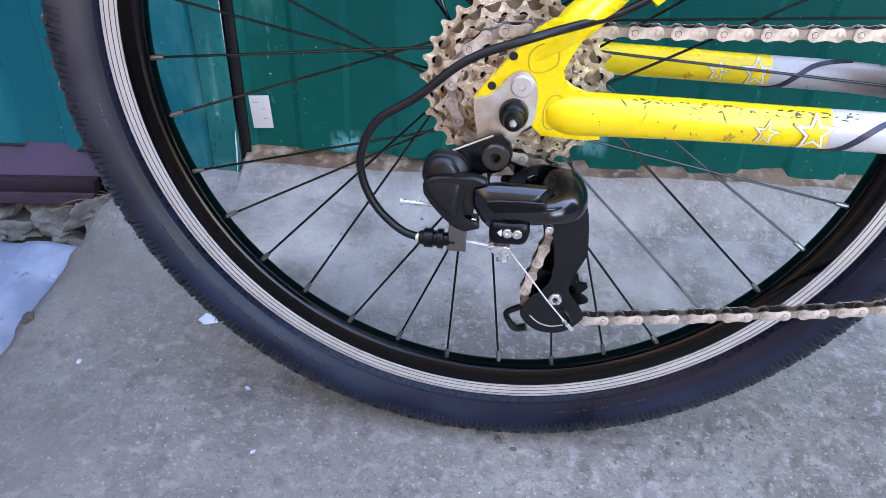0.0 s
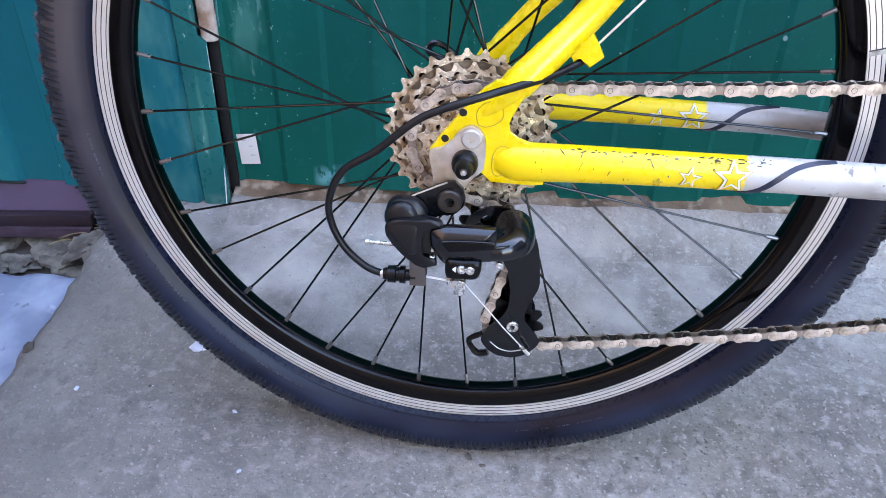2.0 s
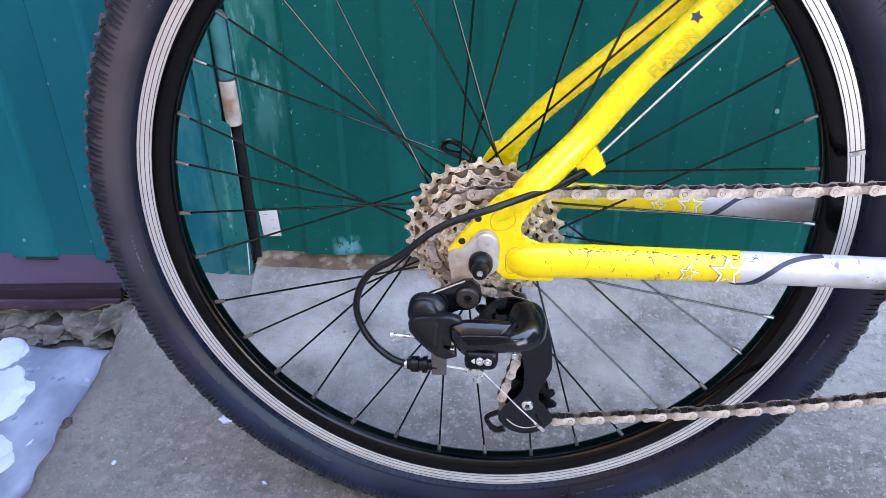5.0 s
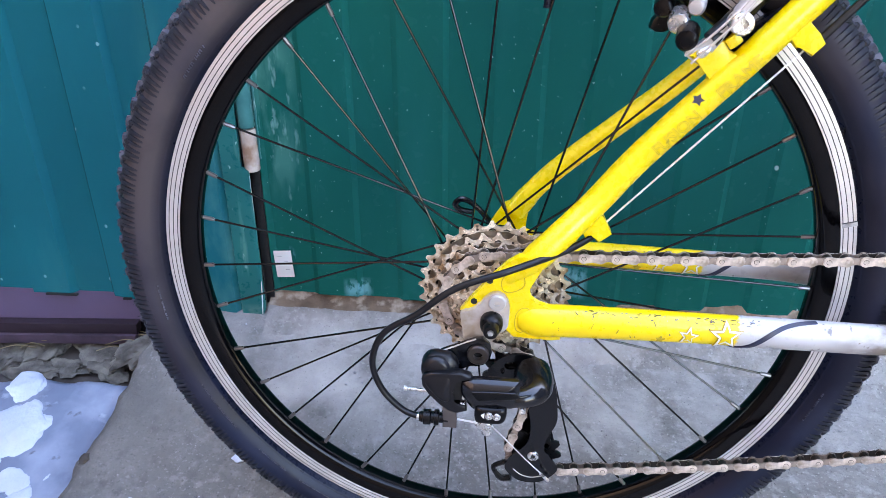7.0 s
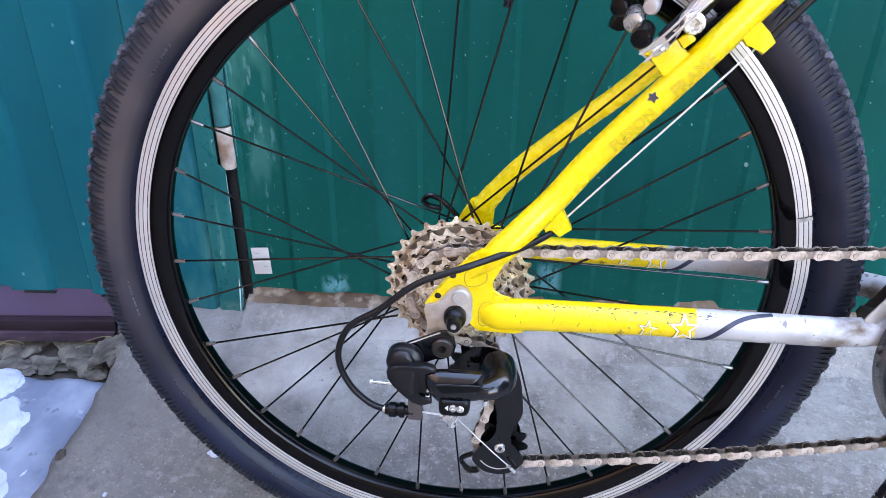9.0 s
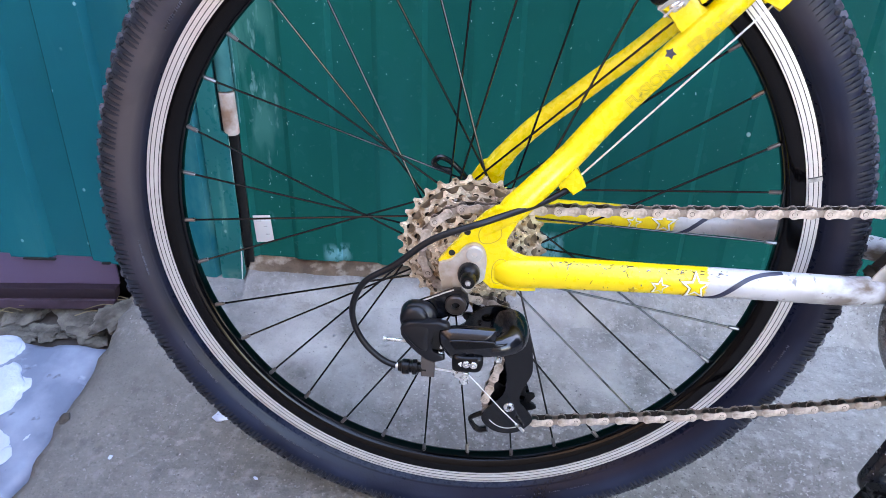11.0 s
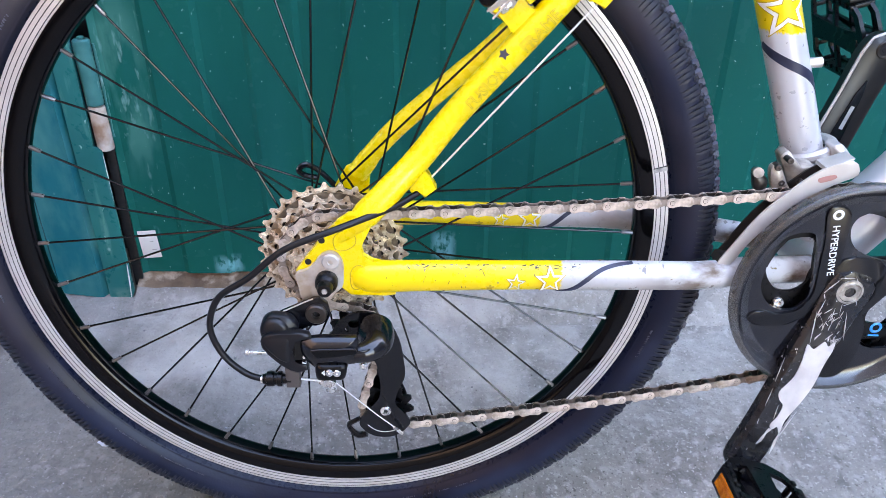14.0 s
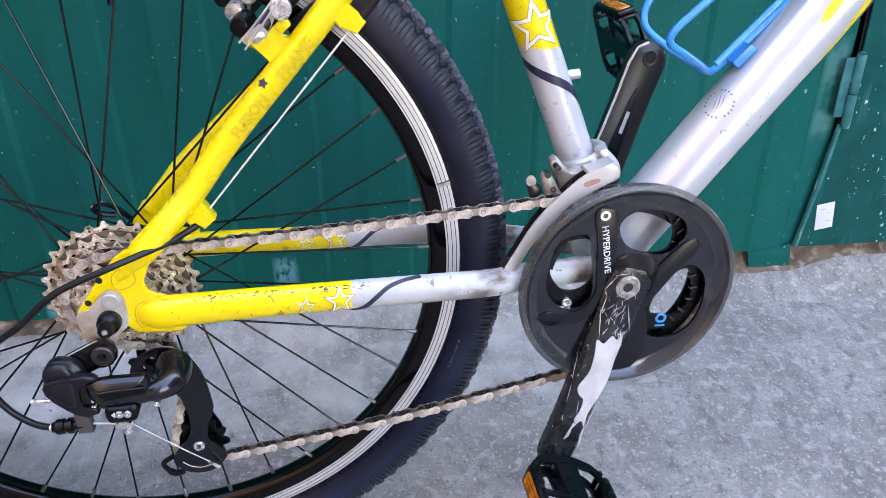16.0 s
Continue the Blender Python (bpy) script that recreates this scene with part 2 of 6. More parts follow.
rim_black = material("black_gloss_rim", (0.0016, 0.0015, 0.0020), 0.11, scale=40, amount=0.3, bump=0.015, rough_var=0.03, spec=0.24)
track = material("machined_aluminium", (0.70, 0.665, 0.64), 0.34, 0.45, scale=60, dark=(0.62, 0.58, 0.55), amount=0.5, bump=0.08, bump_scale=500)
worn_track = material("dulled_aluminium", (0.20, 0.185, 0.18), 0.45, 0.4, scale=160, dark=(0.50, 0.48, 0.46), amount=1.0, bump=0.1)
groove_black = material("groove_dark", (0.05, 0.05, 0.055), 0.6, scale=60, bump=0.1)
spoke_black = material("black_spoke", (0.004, 0.004, 0.005), 0.18, 0.0, scale=200, bump=0.03, spec=0.38, rough_var=0.04)
nipple_grey = material("dull_nipple", (0.17, 0.165, 0.165), 0.3, 0.8, scale=200, bump=0.05)
yellow = material("yellow_paint", YELLOW, 0.28, scale=25, dark=(0.82, 0.58, 0.003), amount=0.5, bump=0.03, coat=0.2)
layer(yellow, (0.09, 0.06, 0.03), 70, 0.735, 0.76, 3, stretch=(1.6, 1, 0.5))
stay_paint = material("yellow_to_silver_paint", YELLOW, 0.3, scale=25, dark=(0.82, 0.58, 0.003), amount=0.5, bump=0.03, coat=0.2)
split_paint(stay_paint, (0.50, 0.495, 0.50), "X", 0.188, 0.001)
layer(stay_paint, (0.16, 0.11, 0.03), 130, 0.70, 0.74, 6, stretch=(0.8, 1, 1.2))
layer(stay_paint, (0.13, 0.09, 0.06), 55, 0.42, 0.60, 9, stretch=(0.6, 1, 1), box={"X": (0.272, 0.45, 0.03)}, rough=0.7)
layer(stay_paint, (0.20, 0.18, 0.17), 140, 0.66, 0.70, 5, stretch=(1, 1, 0.6), box={"X": (0.19, 0.45, 0.01)})
silver = material("silver_paint", SILVER, 0.30, 0.4, scale=20, dark=(0.55, 0.55, 0.57), amount=0.5, bump=0.0, coat=0.4, rough_var=0.02)
layer(silver, (0.20, 0.19, 0.18), 75, 0.735, 0.76, 4, stretch=(1, 1, 0.6))
seat_paint = material("silver_to_yellow_paint", SILVER, 0.28, 0.3, scale=20, dark=(0.55, 0.55, 0.57), amount=0.5, bump=0.0, coat=0.4, rough_var=0.02)
split_paint(seat_paint, YELLOW, "Z", 0.196, 0.001)
bare_alu = material("bare_aluminium", (0.56, 0.53, 0.50), 0.38, 0.4, scale=50, dark=(0.48, 0.44, 0.40), amount=0.7, bump=0.15)
dirty_alu = material("dirty_aluminium", (0.48, 0.43, 0.37), 0.42, 0.4, scale=60, dark=(0.14, 0.11, 0.085), amount=1.0, bump=0.3)
sprocket_steel = material("nickel_steel", (0.96, 0.83, 0.64), 0.26, 0.4, scale=110, dark=(0.34, 0.21, 0.11), amount=1.0, bump=0.2)
layer(sprocket_steel, (0.10, 0.07, 0.045), 130, 0.62, 0.72, 5)
chain_steel = material("grimy_chain_steel", (0.72, 0.61, 0.52), 0.34, 0.35, scale=150, dark=(0.26, 0.20, 0.15), amount=0.8, bump=0.2)
chain_inner = material("dull_chain_steel", (0.34, 0.275, 0.23), 0.4, 0.4, scale=120, dark=(0.12, 0.085, 0.06), amount=0.9, bump=0.2)
# Darker steel that paints in the shade between the sprockets.
sprocket_shade = material("shaded_steel", (0.25, 0.19, 0.13), 0.4, 0.4, scale=90, dark=(0.07, 0.048, 0.03), amount=0.9, bump=0.3)
chain_dark = material("oily_steel", (0.05, 0.04, 0.032), 0.4, 0.6, scale=120, bump=0.2)
black_plastic = material("black_plastic", (0.0016, 0.0018, 0.0026), 0.30, scale=60, amount=0.4, bump=0.04, bump_scale=500, spec=0.27)
satin_plastic = material("satin_black_plastic", (0.0060, 0.0064, 0.0090), 0.34, scale=60, dark=(0.0036, 0.0038, 0.0055), amount=0.5, bump=0.05, bump_scale=600, spec=0.38)
satin_gloss = material("moulded_black_gloss", (0.0042, 0.0045, 0.0065), 0.19, scale=60, amount=0.5, bump=0.03, bump_scale=600, spec=0.6)
black_gloss = material("black_gloss_paint", (0.0045, 0.0050, 0.0068), 0.20, scale=30, amount=0.4, bump=0.02, spec=0.42)
guard_black = material("smoked_black_plastic", (0.0085, 0.0092, 0.0130), 0.12, scale=18, amount=0.6, bump=0.03, spec=0.6, rough_var=0.06)
# Paler bluish blotches and rim put the sky's reflection into the smoked plastic.
layer(guard_black, (0.030, 0.031, 0.037), 24, 0.52, 0.76, 9, rough=0.3)
guard_smoke = material("smoky_rim_plastic", (0.042, 0.042, 0.047), 0.10, scale=22, dark=(0.014, 0.014, 0.017), amount=0.9, bump=0.03, spec=0.7, rough_var=0.06)
guard_smoke.node_tree.nodes["Principled BSDF"].inputs["Alpha"].default_value = 0.86
guard_clear = material("clear_smoked_edge", (0.090, 0.084, 0.076), 0.12, scale=30, dark=(0.05, 0.046, 0.042), amount=0.9, bump=0.05, spec=0.7)
guard_clear.node_tree.nodes["Principled BSDF"].inputs["Alpha"].default_value = 0.62
grey_plastic = material("brown_grey_plastic", (0.075, 0.062, 0.058), 0.5, scale=60, bump=0.1)
worn_edge = material("worn_grey_plastic", (0.20, 0.18, 0.165), 0.5, scale=30, dark=(0.07, 0.06, 0.055), amount=0.9, bump=0.3)
cable_black = material("cable_housing", (0.007, 0.007, 0.009), 0.36, scale=90, bump=0.05, spec=0.3)
wire_steel = material("bare_wire", (0.88, 0.88, 0.88), 0.35, 0.3, scale=300, bump=0.1)
screw_steel = material("zinc_screw", (0.80, 0.79, 0.77), 0.28, 0.85, scale=200, bump=0.1)
dark_steel = material("dark_bolt", (0.085, 0.072, 0.066), 0.4, 0.8, scale=150, bump=0.15)
worn_bolt = material("worn_bolt_steel", (0.50, 0.46, 0.41), 0.36, 0.5, scale=170, dark=(0.20, 0.18, 0.16), amount=0.9, bump=0.15)
white_paint = material("white_print", (0.80, 0.80, 0.78), 0.5, scale=80, bump=0.05)
navy_paint = material("navy_print", (0.018, 0.022, 0.05), 0.4, scale=80, bump=0.05)
yellow_print = material("yellow_print", YELLOW, 0.35, scale=80, bump=0.02)
brown_print = material("brown_outline", (0.52, 0.36, 0.012), 0.5, scale=80, bump=0.02)
grey_print = material("grey_print", (0.16, 0.17, 0.22), 0.5, scale=80, bump=0.02)
blue_paint = material("blue_paint", (0.006, 0.255, 0.66), 0.32, scale=40, dark=(0.005, 0.21, 0.55), amount=0.6, bump=0.05, coat=0.3)
layer(blue_paint, (0.75, 0.78, 0.8), 110, 0.68, 0.72, 4)
amber = material("amber_reflector", (0.65, 0.20, 0.008), 0.2, scale=90, dark=(0.38, 0.09, 0.004), amount=0.9, bump=0.3, coat=0.8)
crank_black = material("scuffed_black_crank", (0.0080, 0.0086, 0.0115), 0.26, scale=30, dark=(0.005, 0.005, 0.0065), amount=0.7, bump=0.04, spec=0.55)
layer(crank_black, (0.017, 0.0165, 0.018), 40, 0.52, 0.72, 8, rough=0.4)
layer(crank_black, (0.60, 0.58, 0.58), 260, 0.69, 0.705, 3, stretch=(1.5, 1, 0.4))
far_crank = material("dull_black_crank", (0.0125, 0.0110, 0.0105), 0.34, scale=36, dark=(0.012, 0.0110, 0.0115), amount=0.8, bump=0.1)
grey_light = material("pale_grey_print", (0.42, 0.41, 0.40), 0.5, scale=120, dark=(0.2, 0.19, 0.19), amount=0.8, bump=0.05)
hanger_alu = material("stained_aluminium", (0.66, 0.61, 0.56), 0.34, 0.4, scale=60, dark=(0.40, 0.30, 0.21), amount=0.9, bump=0.12)
rubbed_alu = material("rubbed_bare_crank", (0.60, 0.575, 0.57), 0.42, 0.2, scale=60, dark=(0.42, 0.40, 0.40), amount=0.8, bump=0.1)
chip_dark = material("chipped_paint", (0.085, 0.058, 0.02), 0.6, scale=80, bump=0.05)
# Bluer than the other green: the sky's reflection is mixed into this paint.
green_left = material("green_paint_sky_tint", (0.0012, 0.112, 0.138), 0.22, scale=3, dark=(0.0012, 0.090, 0.116), amount=0.8, bump=0.05, bump_scale=90, rough_var=0.06, spec=0.12)
layer(green_left, (0.20, 0.40, 0.43), 44, 0.115, 0.075, kind="spots", stretch=(1, 0.2, 0.8))
layer(green_left, (0.02, 0.17, 0.18), 6, 0.55, 0.85, 7, stretch=(2, 1, 0.5))
layer(green_left, (0.045, 0.185, 0.180), 16, 0.40, 0.66, 9, stretch=(1.5, 1, 0.6), box={"X": (-0.42, -0.30, 0.03), "Z": (0.05, 0.36, 0.03)})
red_print = material("faded_red_print", (0.42, 0.20, 0.17), 0.5, scale=80, bump=0.02)

# ---- mesh helpers ----


def link(name, bm, mat, parent=None, label="", angle=35):
    me = bpy.data.meshes.new(name)
    bmesh.ops.recalc_face_normals(bm, faces=bm.faces)
    bm.to_mesh(me)
    bm.free()
    for m in mat if isinstance(mat, (list, tuple)) else [mat]:
        me.materials.append(m)
    me.shade_smooth()
    me.set_sharp_from_angle(angle=radians(angle))
    ob = new(name, me)
    ob.parent = parent
    if label:
        ob["label"] = label
    return ob


def part(name, bm, mat, parent, label="", angle=35):
    """One mesh object under a thing or under a part."""
    return link(name, bm, mat, parent, label, angle)


def again(ob, parent, m=None):
    """The same mesh once more, as an object of its own."""
    o = new(ob.name.split(".")[0], ob.data)
    o.parent = parent
    if m is not None:
        o.matrix_local = m
    return o


def add_tube(bm, pts, r, n=12, closed=False, flat=1.0):
    """A round bar along points; r is one radius or one for each point; flat squeezes it sideways."""
    pts = [Vector(p) for p in pts]
    rs = r if isinstance(r, (list, tuple)) else [r] * len(pts)
    rings, side = [], None
    for i, p in enumerate(pts):
        a = pts[i - 1] if (i or closed) else p
        b = pts[(i + 1) % len(pts)] if (i < len(pts) - 1 or closed) else p
        d = (b - a).normalized()
        if side is None:
            side = d.orthogonal().normalized() if abs(d.y) > 0.95 else Vector((0, 1, 0))
        side = (side - d * side.dot(d)).normalized()
        up = d.cross(side)
        rings.append([bm.verts.new(p + rs[i] * (flat * math.cos(t) * side + math.sin(t) * up)) for t in (2 * math.pi * k / n for k in range(n))])
    pairs = list(zip(rings, rings[1:])) + ([(rings[-1], rings[0])] if closed else [])
    for a, b in pairs:
        for k in range(n):
            bm.faces.new((a[k], a[(k + 1) % n], b[(k + 1) % n], b[k]))
    if not closed:
        bm.faces.new(rings[0][::-1])
        bm.faces.new(rings[-1])
    return bm


def tube(pts, r, n=12, closed=False, flat=1.0):
    return add_tube(bmesh.new(), pts, r, n, closed, flat)


def curve(pts, steps=6, closed=False):
    """A smooth line through points."""
    ps = [Vector(p) for p in pts]
    n, out = len(ps), []
    for i in range(n if closed else n - 1):
        p1, p2 = ps[i], ps[(i + 1) % n]
        p0 = ps[i - 1] if (i or closed) else p1
        p3 = ps[(i + 2) % n] if (closed or i + 2 < n) else p2
        for s in range(steps):
            t = s / steps
            out.append(0.5 * (2 * p1 + (p2 - p0) * t + (2 * p0 - 5 * p1 + 4 * p2 - p3) * t * t + (3 * p1 - p0 - 3 * p2 + p3) * t**3))
    if not closed:
        out.append(ps[-1])
    return out


def add_lathe(bm, profile, n=48, closed=False, centre=(0, 0), slots=None):
    """Turns a profile of (radius, y) about the y axis through centre (x, z)."""
    rings = []
    for k in range(n):
        a = 2 * math.pi * k / n
        rings.append([bm.verts.new((centre[0] + r * math.sin(a), y, centre[1] - r * math.cos(a))) for r, y in profile])
    m = len(profile)
    for k in range(n):
        a, b = rings[k], rings[(k + 1) % n]
        for j in range(m if closed else m - 1):
            f = bm.faces.new((a[j], a[(j + 1) % m], b[(j + 1) % m], b[j]))
            if slots:
                f.material_index = slots[j]
    if not closed:
        for j, flip in ((0, 1), (m - 1, -1)):
            if profile[j][0] > 1e-6:
                bm.faces.new([r[j] for r in rings][::flip])
    return bm


def lathe(profile, n=48, closed=False, centre=(0, 0), slots=None):
    return add_lathe(bmesh.new(), profile, n, closed, centre, slots)


def add_plate(bm, outline, y0, y1, bevel=0.0, skew=(0, 0)):
    """A plate: an outline in x and z from depth y0 (near) to y1; skew shifts the far side."""
    a = [bm.verts.new((x, y0, z)) for x, z in outline]
    b = [bm.verts.new((x + skew[0], y1, z + skew[1])) for x, z in outline]
    n = len(a)
    fs = [bm.faces.new(a), bm.faces.new(b[::-1])]
    for k in range(n):
        fs.append(bm.faces.new((a[k], b[k], b[(k + 1) % n], a[(k + 1) % n])))
    if bevel:
        edges = [e for f in fs[:2] for e in f.edges]
        bmesh.ops.bevel(bm, geom=edges, offset=bevel, segments=2, affect="EDGES", profile=0.6, clamp_overlap=True)
    return bm


def plate(outline, y0, y1, bevel=0.0, skew=(0, 0)):
    return add_plate(bmesh.new(), outline, y0, y1, bevel, skew)


def rounded(outline, steps=4):
    """An outline in mm, rounded off, in metres."""
    return [(p.x, p.y) for p in curve([(x * 0.001, z * 0.001, 0) for x, z in outline], steps, True)]


def mm(outline):
    return [(x * 0.001, z * 0.001) for x, z in outline]


def add_box(bm, centre, size, bevel=0.0, turn=None):
    got = bmesh.ops.create_cube(bm, size=1.0)
    vs = got["verts"]
    m = Matrix.Translation(centre) @ (turn or Matrix()) @ Matrix.Diagonal((*size, 1))
    bmesh.ops.transform(bm, matrix=m, verts=vs)
    if bevel:
        es = list({e for v in vs for e in v.link_edges})
        bmesh.ops.bevel(bm, geom=es, offset=bevel, segments=2, affect="EDGES", profile=0.6, clamp_overlap=True)
    return bm


def box(centre, size, bevel=0.0, turn=None):
    return add_box(bmesh.new(), centre, size, bevel, turn)


def add_cyl(bm, p, q, r, n=16, r2=None):
    return add_tube(bm, [p, q], [r, r if r2 is None else r2], n)


def cyl(p, q, r, n=16, r2=None):
    return add_cyl(bmesh.new(), p, q, r, n, r2)


def bolt_head(x, z, y_near, y_far, r, n=24, socket=0.5, depth=0.003):
    """A round bolt head facing the near side, with a socket in it."""
    s = r * socket
    return lathe([(0.0, y_near + depth), (s, y_near + depth), (s, y_near), (r * 0.86, y_near), (r, y_near + r * 0.14), (r, y_far), (0.0, y_far)], n, centre=(x, z))


SLOPE, LEAN_AWAY, HUB = 5.5, 11.0, 0.3198
yard = pose(0, 0, 0, 9.172, -2.9, -2.967)  # the yard falls away from the wall
site = yard @ pose(0, 0, 0, 0, SLOPE, 0)

# ---- the wall and the ground ----


def gz_at(x, y):
    """The height of the concrete."""
    return -0.0383 * x + 0.1631 * y


def sheet(x0, x1, z1, y, first, name, mat, label, period=0.1075, flute=0.050, depth=0.0045, thick=0.0012, bottom=None):
    """A profiled metal sheet: flat ridges and flat flutes with steep sides; first is the start of one flute."""
    xs = [(x0, 0.0)]
    g = first - period * math.ceil((first - x0) / period)
    while g < x1:
        xs += [(x, d) for x, d in ((g, 0.0), (g + 0.007, depth), (g + flute, depth), (g + flute + 0.007, 0.0)) if x0 < x < x1]
        g += period
    xs.append((x1, xs[-1][1]))
    bm = bmesh.new()
    front = [[bm.verts.new((x, y + d + 0.0012 * noise.noise((x * 5, z * 3, y)), z)) for x, d in xs for z in [bottom(x) + k * (z1 - bottom(x))]] for k in (0.0, 0.02, 0.06, 0.12, 0.2, 0.4, 1.0)]
    back = [[bm.verts.new((v.co.x, v.co.y + thick, v.co.z)) for v in row] for row in front]
    for rows in (front, back):
        for a, b in zip(rows, rows[1:]):
            for k in range(len(xs) - 1):
                bm.faces.new((a[k], a[k + 1], b[k + 1], b[k]))
    for k in range(len(xs) - 1):
        bm.faces.new((front[0][k], back[0][k], back[0][k + 1], front[0][k + 1]))
        bm.faces.new((front[-1][k], front[-1][k + 1], back[-1][k + 1], back[-1][k]))
    for side in (0, -1):
        for a, b, c, d in zip(front, front[1:], back, back[1:]):
            bm.faces.new((a[side], b[side], d[side], c[side]))
    return tagged(link(name, bm, mat, angle=20), label, "wall", kind="structure")


WALL_Y, LEAF_Y = 0.280, 0.262
sheet(-0.293, 0.935, 2.2, WALL_Y, -0.1740, "wall_middle", green, "dark green painted profiled metal garage sheet", 0.118, 0.056, bottom=lambda x: 0.082 - 0.027 * min(0.55, max(0.0, x + 0.28)) + 0.0012 * noise.noise((x * 40, 0, 0)))
def leaf_foot(x):
    for (x0, z0), (x1, z1) in zip(FOOT, FOOT[1:]):
        if x <= x1:
            return z0 + (z1 - z0) * (x - x0) / (x1 - x0)
    return FOOT[-1][1]


FOOT = [(-2.7, 0.090), (-0.516, 0.0765), (-0.464, 0.0680), (-0.40, 0.0640), (-0.372, 0.0590), (-0.345, 0.0545), (-0.3, 0.0485)]
sheet(-2.6, -0.3135, 2.2, LEAF_Y, -0.4640, "wall_left", green_left, "green painted profiled metal sheet, sky's blue mixed in, with pale spots", 0.1185, 0.0570, 0.0100, bottom=leaf_foot)
# Unseen black box, added so the gaps read dark and no sun leaks through.
tagged(link("gap_backing", box((0.6, 0.43, 0.9), (6.4, 0.12, 2.8)), black_gap), "unseen black backing, added to keep the gaps between sheets dark", "wall", kind="structure")

# the worn leaf beyond the second gap, its hinge side not quite plumb
EDGE = [(0.9075, 0.071), (0.923, 0.173), (0.934, 0.270), (0.9385, 0.375), (0.936, 0.45), (0.935, 2.2)]
bm = plate([(x + 0.0035, z) for x, z in EDGE] + [(3.8, 2.2), (3.8, -0.10), (1.08, 0.063)], WALL_Y - 0.008, WALL_Y - 0.0055)
tagged(link("wall_right", bm, green_worn, angle=20), "worn green painted metal door leaf with white paint specks", "wall", kind="structure")
LOW, HIGH = [(x, z) for x, z in EDGE if z < 0.3], [(x, z) for x, z in EDGE if z > 0.26]
tagged(link("door_gap", plate([(x + 0.0010, z) for x, z in HIGH] + [(x + 0.0042, z) for x, z in HIGH[::-1]], WALL_Y - 0.0025, WALL_Y - 0.0012), black_gap), "black gap beside the green leaf", "gap", kind="structure")
tagged(link("leaf_edge", plate([(x - 0.0010, z) for x, z in LOW] + [(x + 0.0050, z) for x, z in LOW[::-1]], WALL_Y - 0.0090, WALL_Y - 0.0030, 0.0008), green_hinge), "pale scraped edge of the green leaf", "edge", kind="structure")

# the post at the near gap, with its drip of paint below, and the foot of the other post
bm = plate([(-0.3375, 0.0530), (-0.3095, 0.0490), (-0.3030, 0.0640), (-0.3028, 0.272), (-0.3128, 0.276), (-0.3130, 2.2), (-0.3375, 2.2)], LEAF_Y + 0.0012, LEAF_Y + 0.0050, 0.0008)
tagged(link("door_post", bm, green_post), "green painted steel door jamb with scraped pale paint", "door post", kind="structure")
bm = plate([(0.832, 0.067), (0.870, 0.070), (0.904, 0.0745), (0.9125, 0.0325), (0.878, 0.0360), (0.838, 0.0405)], WALL_Y - 0.003, WALL_Y - 0.0008, 0.0006)
tagged(link("post_foot", bm, green), "pale green painted foot plate of the door post", "plate", kind="structure")
# Black strips stand in for the dark inside the open door gap.
tagged(link("gap_strip", box((-0.3003, WALL_Y + 0.002, 0.170), (0.0125, 0.003, 0.214), 0.001), black_gap), "black strip standing for the dark of the gap beside the door", "seal", kind="structure")
tagged(link("gap_strip", plate([(-0.3172, 2.1), (-0.3172, 0.42), (-0.3155, 0.300), (-0.3120, 0.262), (-0.3092, 0.262), (-0.3128, 0.305), (-0.3146, 0.42), (-0.3146, 2.1)], WALL_Y - 0.0052, WALL_Y - 0.0042), black_gap), "black strip standing for the dark of the gap beside the door", "seal", kind="structure")
bm = tube([(-0.3027, LEAF_Y + 0.002, 0.265), (-0.3033, LEAF_Y + 0.002, 0.21), (-0.3036, LEAF_Y + 0.002, 0.15), (-0.3042, LEAF_Y + 0.002, 0.12), (-0.3060, LEAF_Y + 0.001, 0.085), (-0.3085, LEAF_Y + 0.001, 0.055)], [0.0003, 0.0005, 0.0003, 0.0004, 0.0010, 0.0006], 6)
tagged(link("scraped_edge", bm, label_white), "whitish scraped edge of the steel post", "edge", kind="structure")


def hinge(x, y, z0, zm, z1, r, mats, label):
    h = new("hinge")
    tagged(h, label, "hinge")
    h.location = (x, y, z0)
    mid = zm - z0
    part("lower_barrel", tube([(0.0008, 0, 0), (0.0008, 0, 0.0012), (0, 0, mid - 0.0022), (0, 0, mid - 0.001)], [r * 0.9, r, r, r * 0.9], 20), mats[0], h)
    part("upper_barrel", tube([(0, 0, mid + 0.001), (0, 0, mid + 0.0022), (-0.0005, 0, z1 - z0 - 0.002), (-0.0005, 0, z1 - z0)], [r * 0.9, r, r, r * 0.85], 20), mats[1], h)
    part("pin_cap", lathe([(0, 0), (0.004, 0), (0.004, 0.002), (0, 0.002)], 12), mats[1], h).matrix_local = pose(0, 0, z1 - z0 + 0.001, 90)
    part("hinge_leaf", box((-r - 0.006, 0.004, (z1 - z0) * 0.55), (0.016, 0.003, (z1 - z0) * 0.8), 0.001), mats[1], h)
    part("weld_bead", tube([(r + 0.0008 + 0.0007 * noise.noise((k * 1.7, x, 0)), r * 0.55, (z1 - z0) * (0.1 + 0.085 * k)) for k in range(11)], [0.0016 + 0.0006 * noise.noise((k * 2.3, 1, x)) for k in range(11)], 7), mats[1], h)
    return h


hinge(-0.3012, WALL_Y - 0.0065, 0.2695, 0.3265, 0.407, 0.0100, (rusty, green_hinge), "weld-on steel hinge, upper half green, lower half bare and rusty")
hinge(0.9400, WALL_Y - 0.0110, 0.2660, 0.3170, 0.3735, 0.0066, (green_hinge, green_hinge), "weld-on steel hinge under worn green paint")

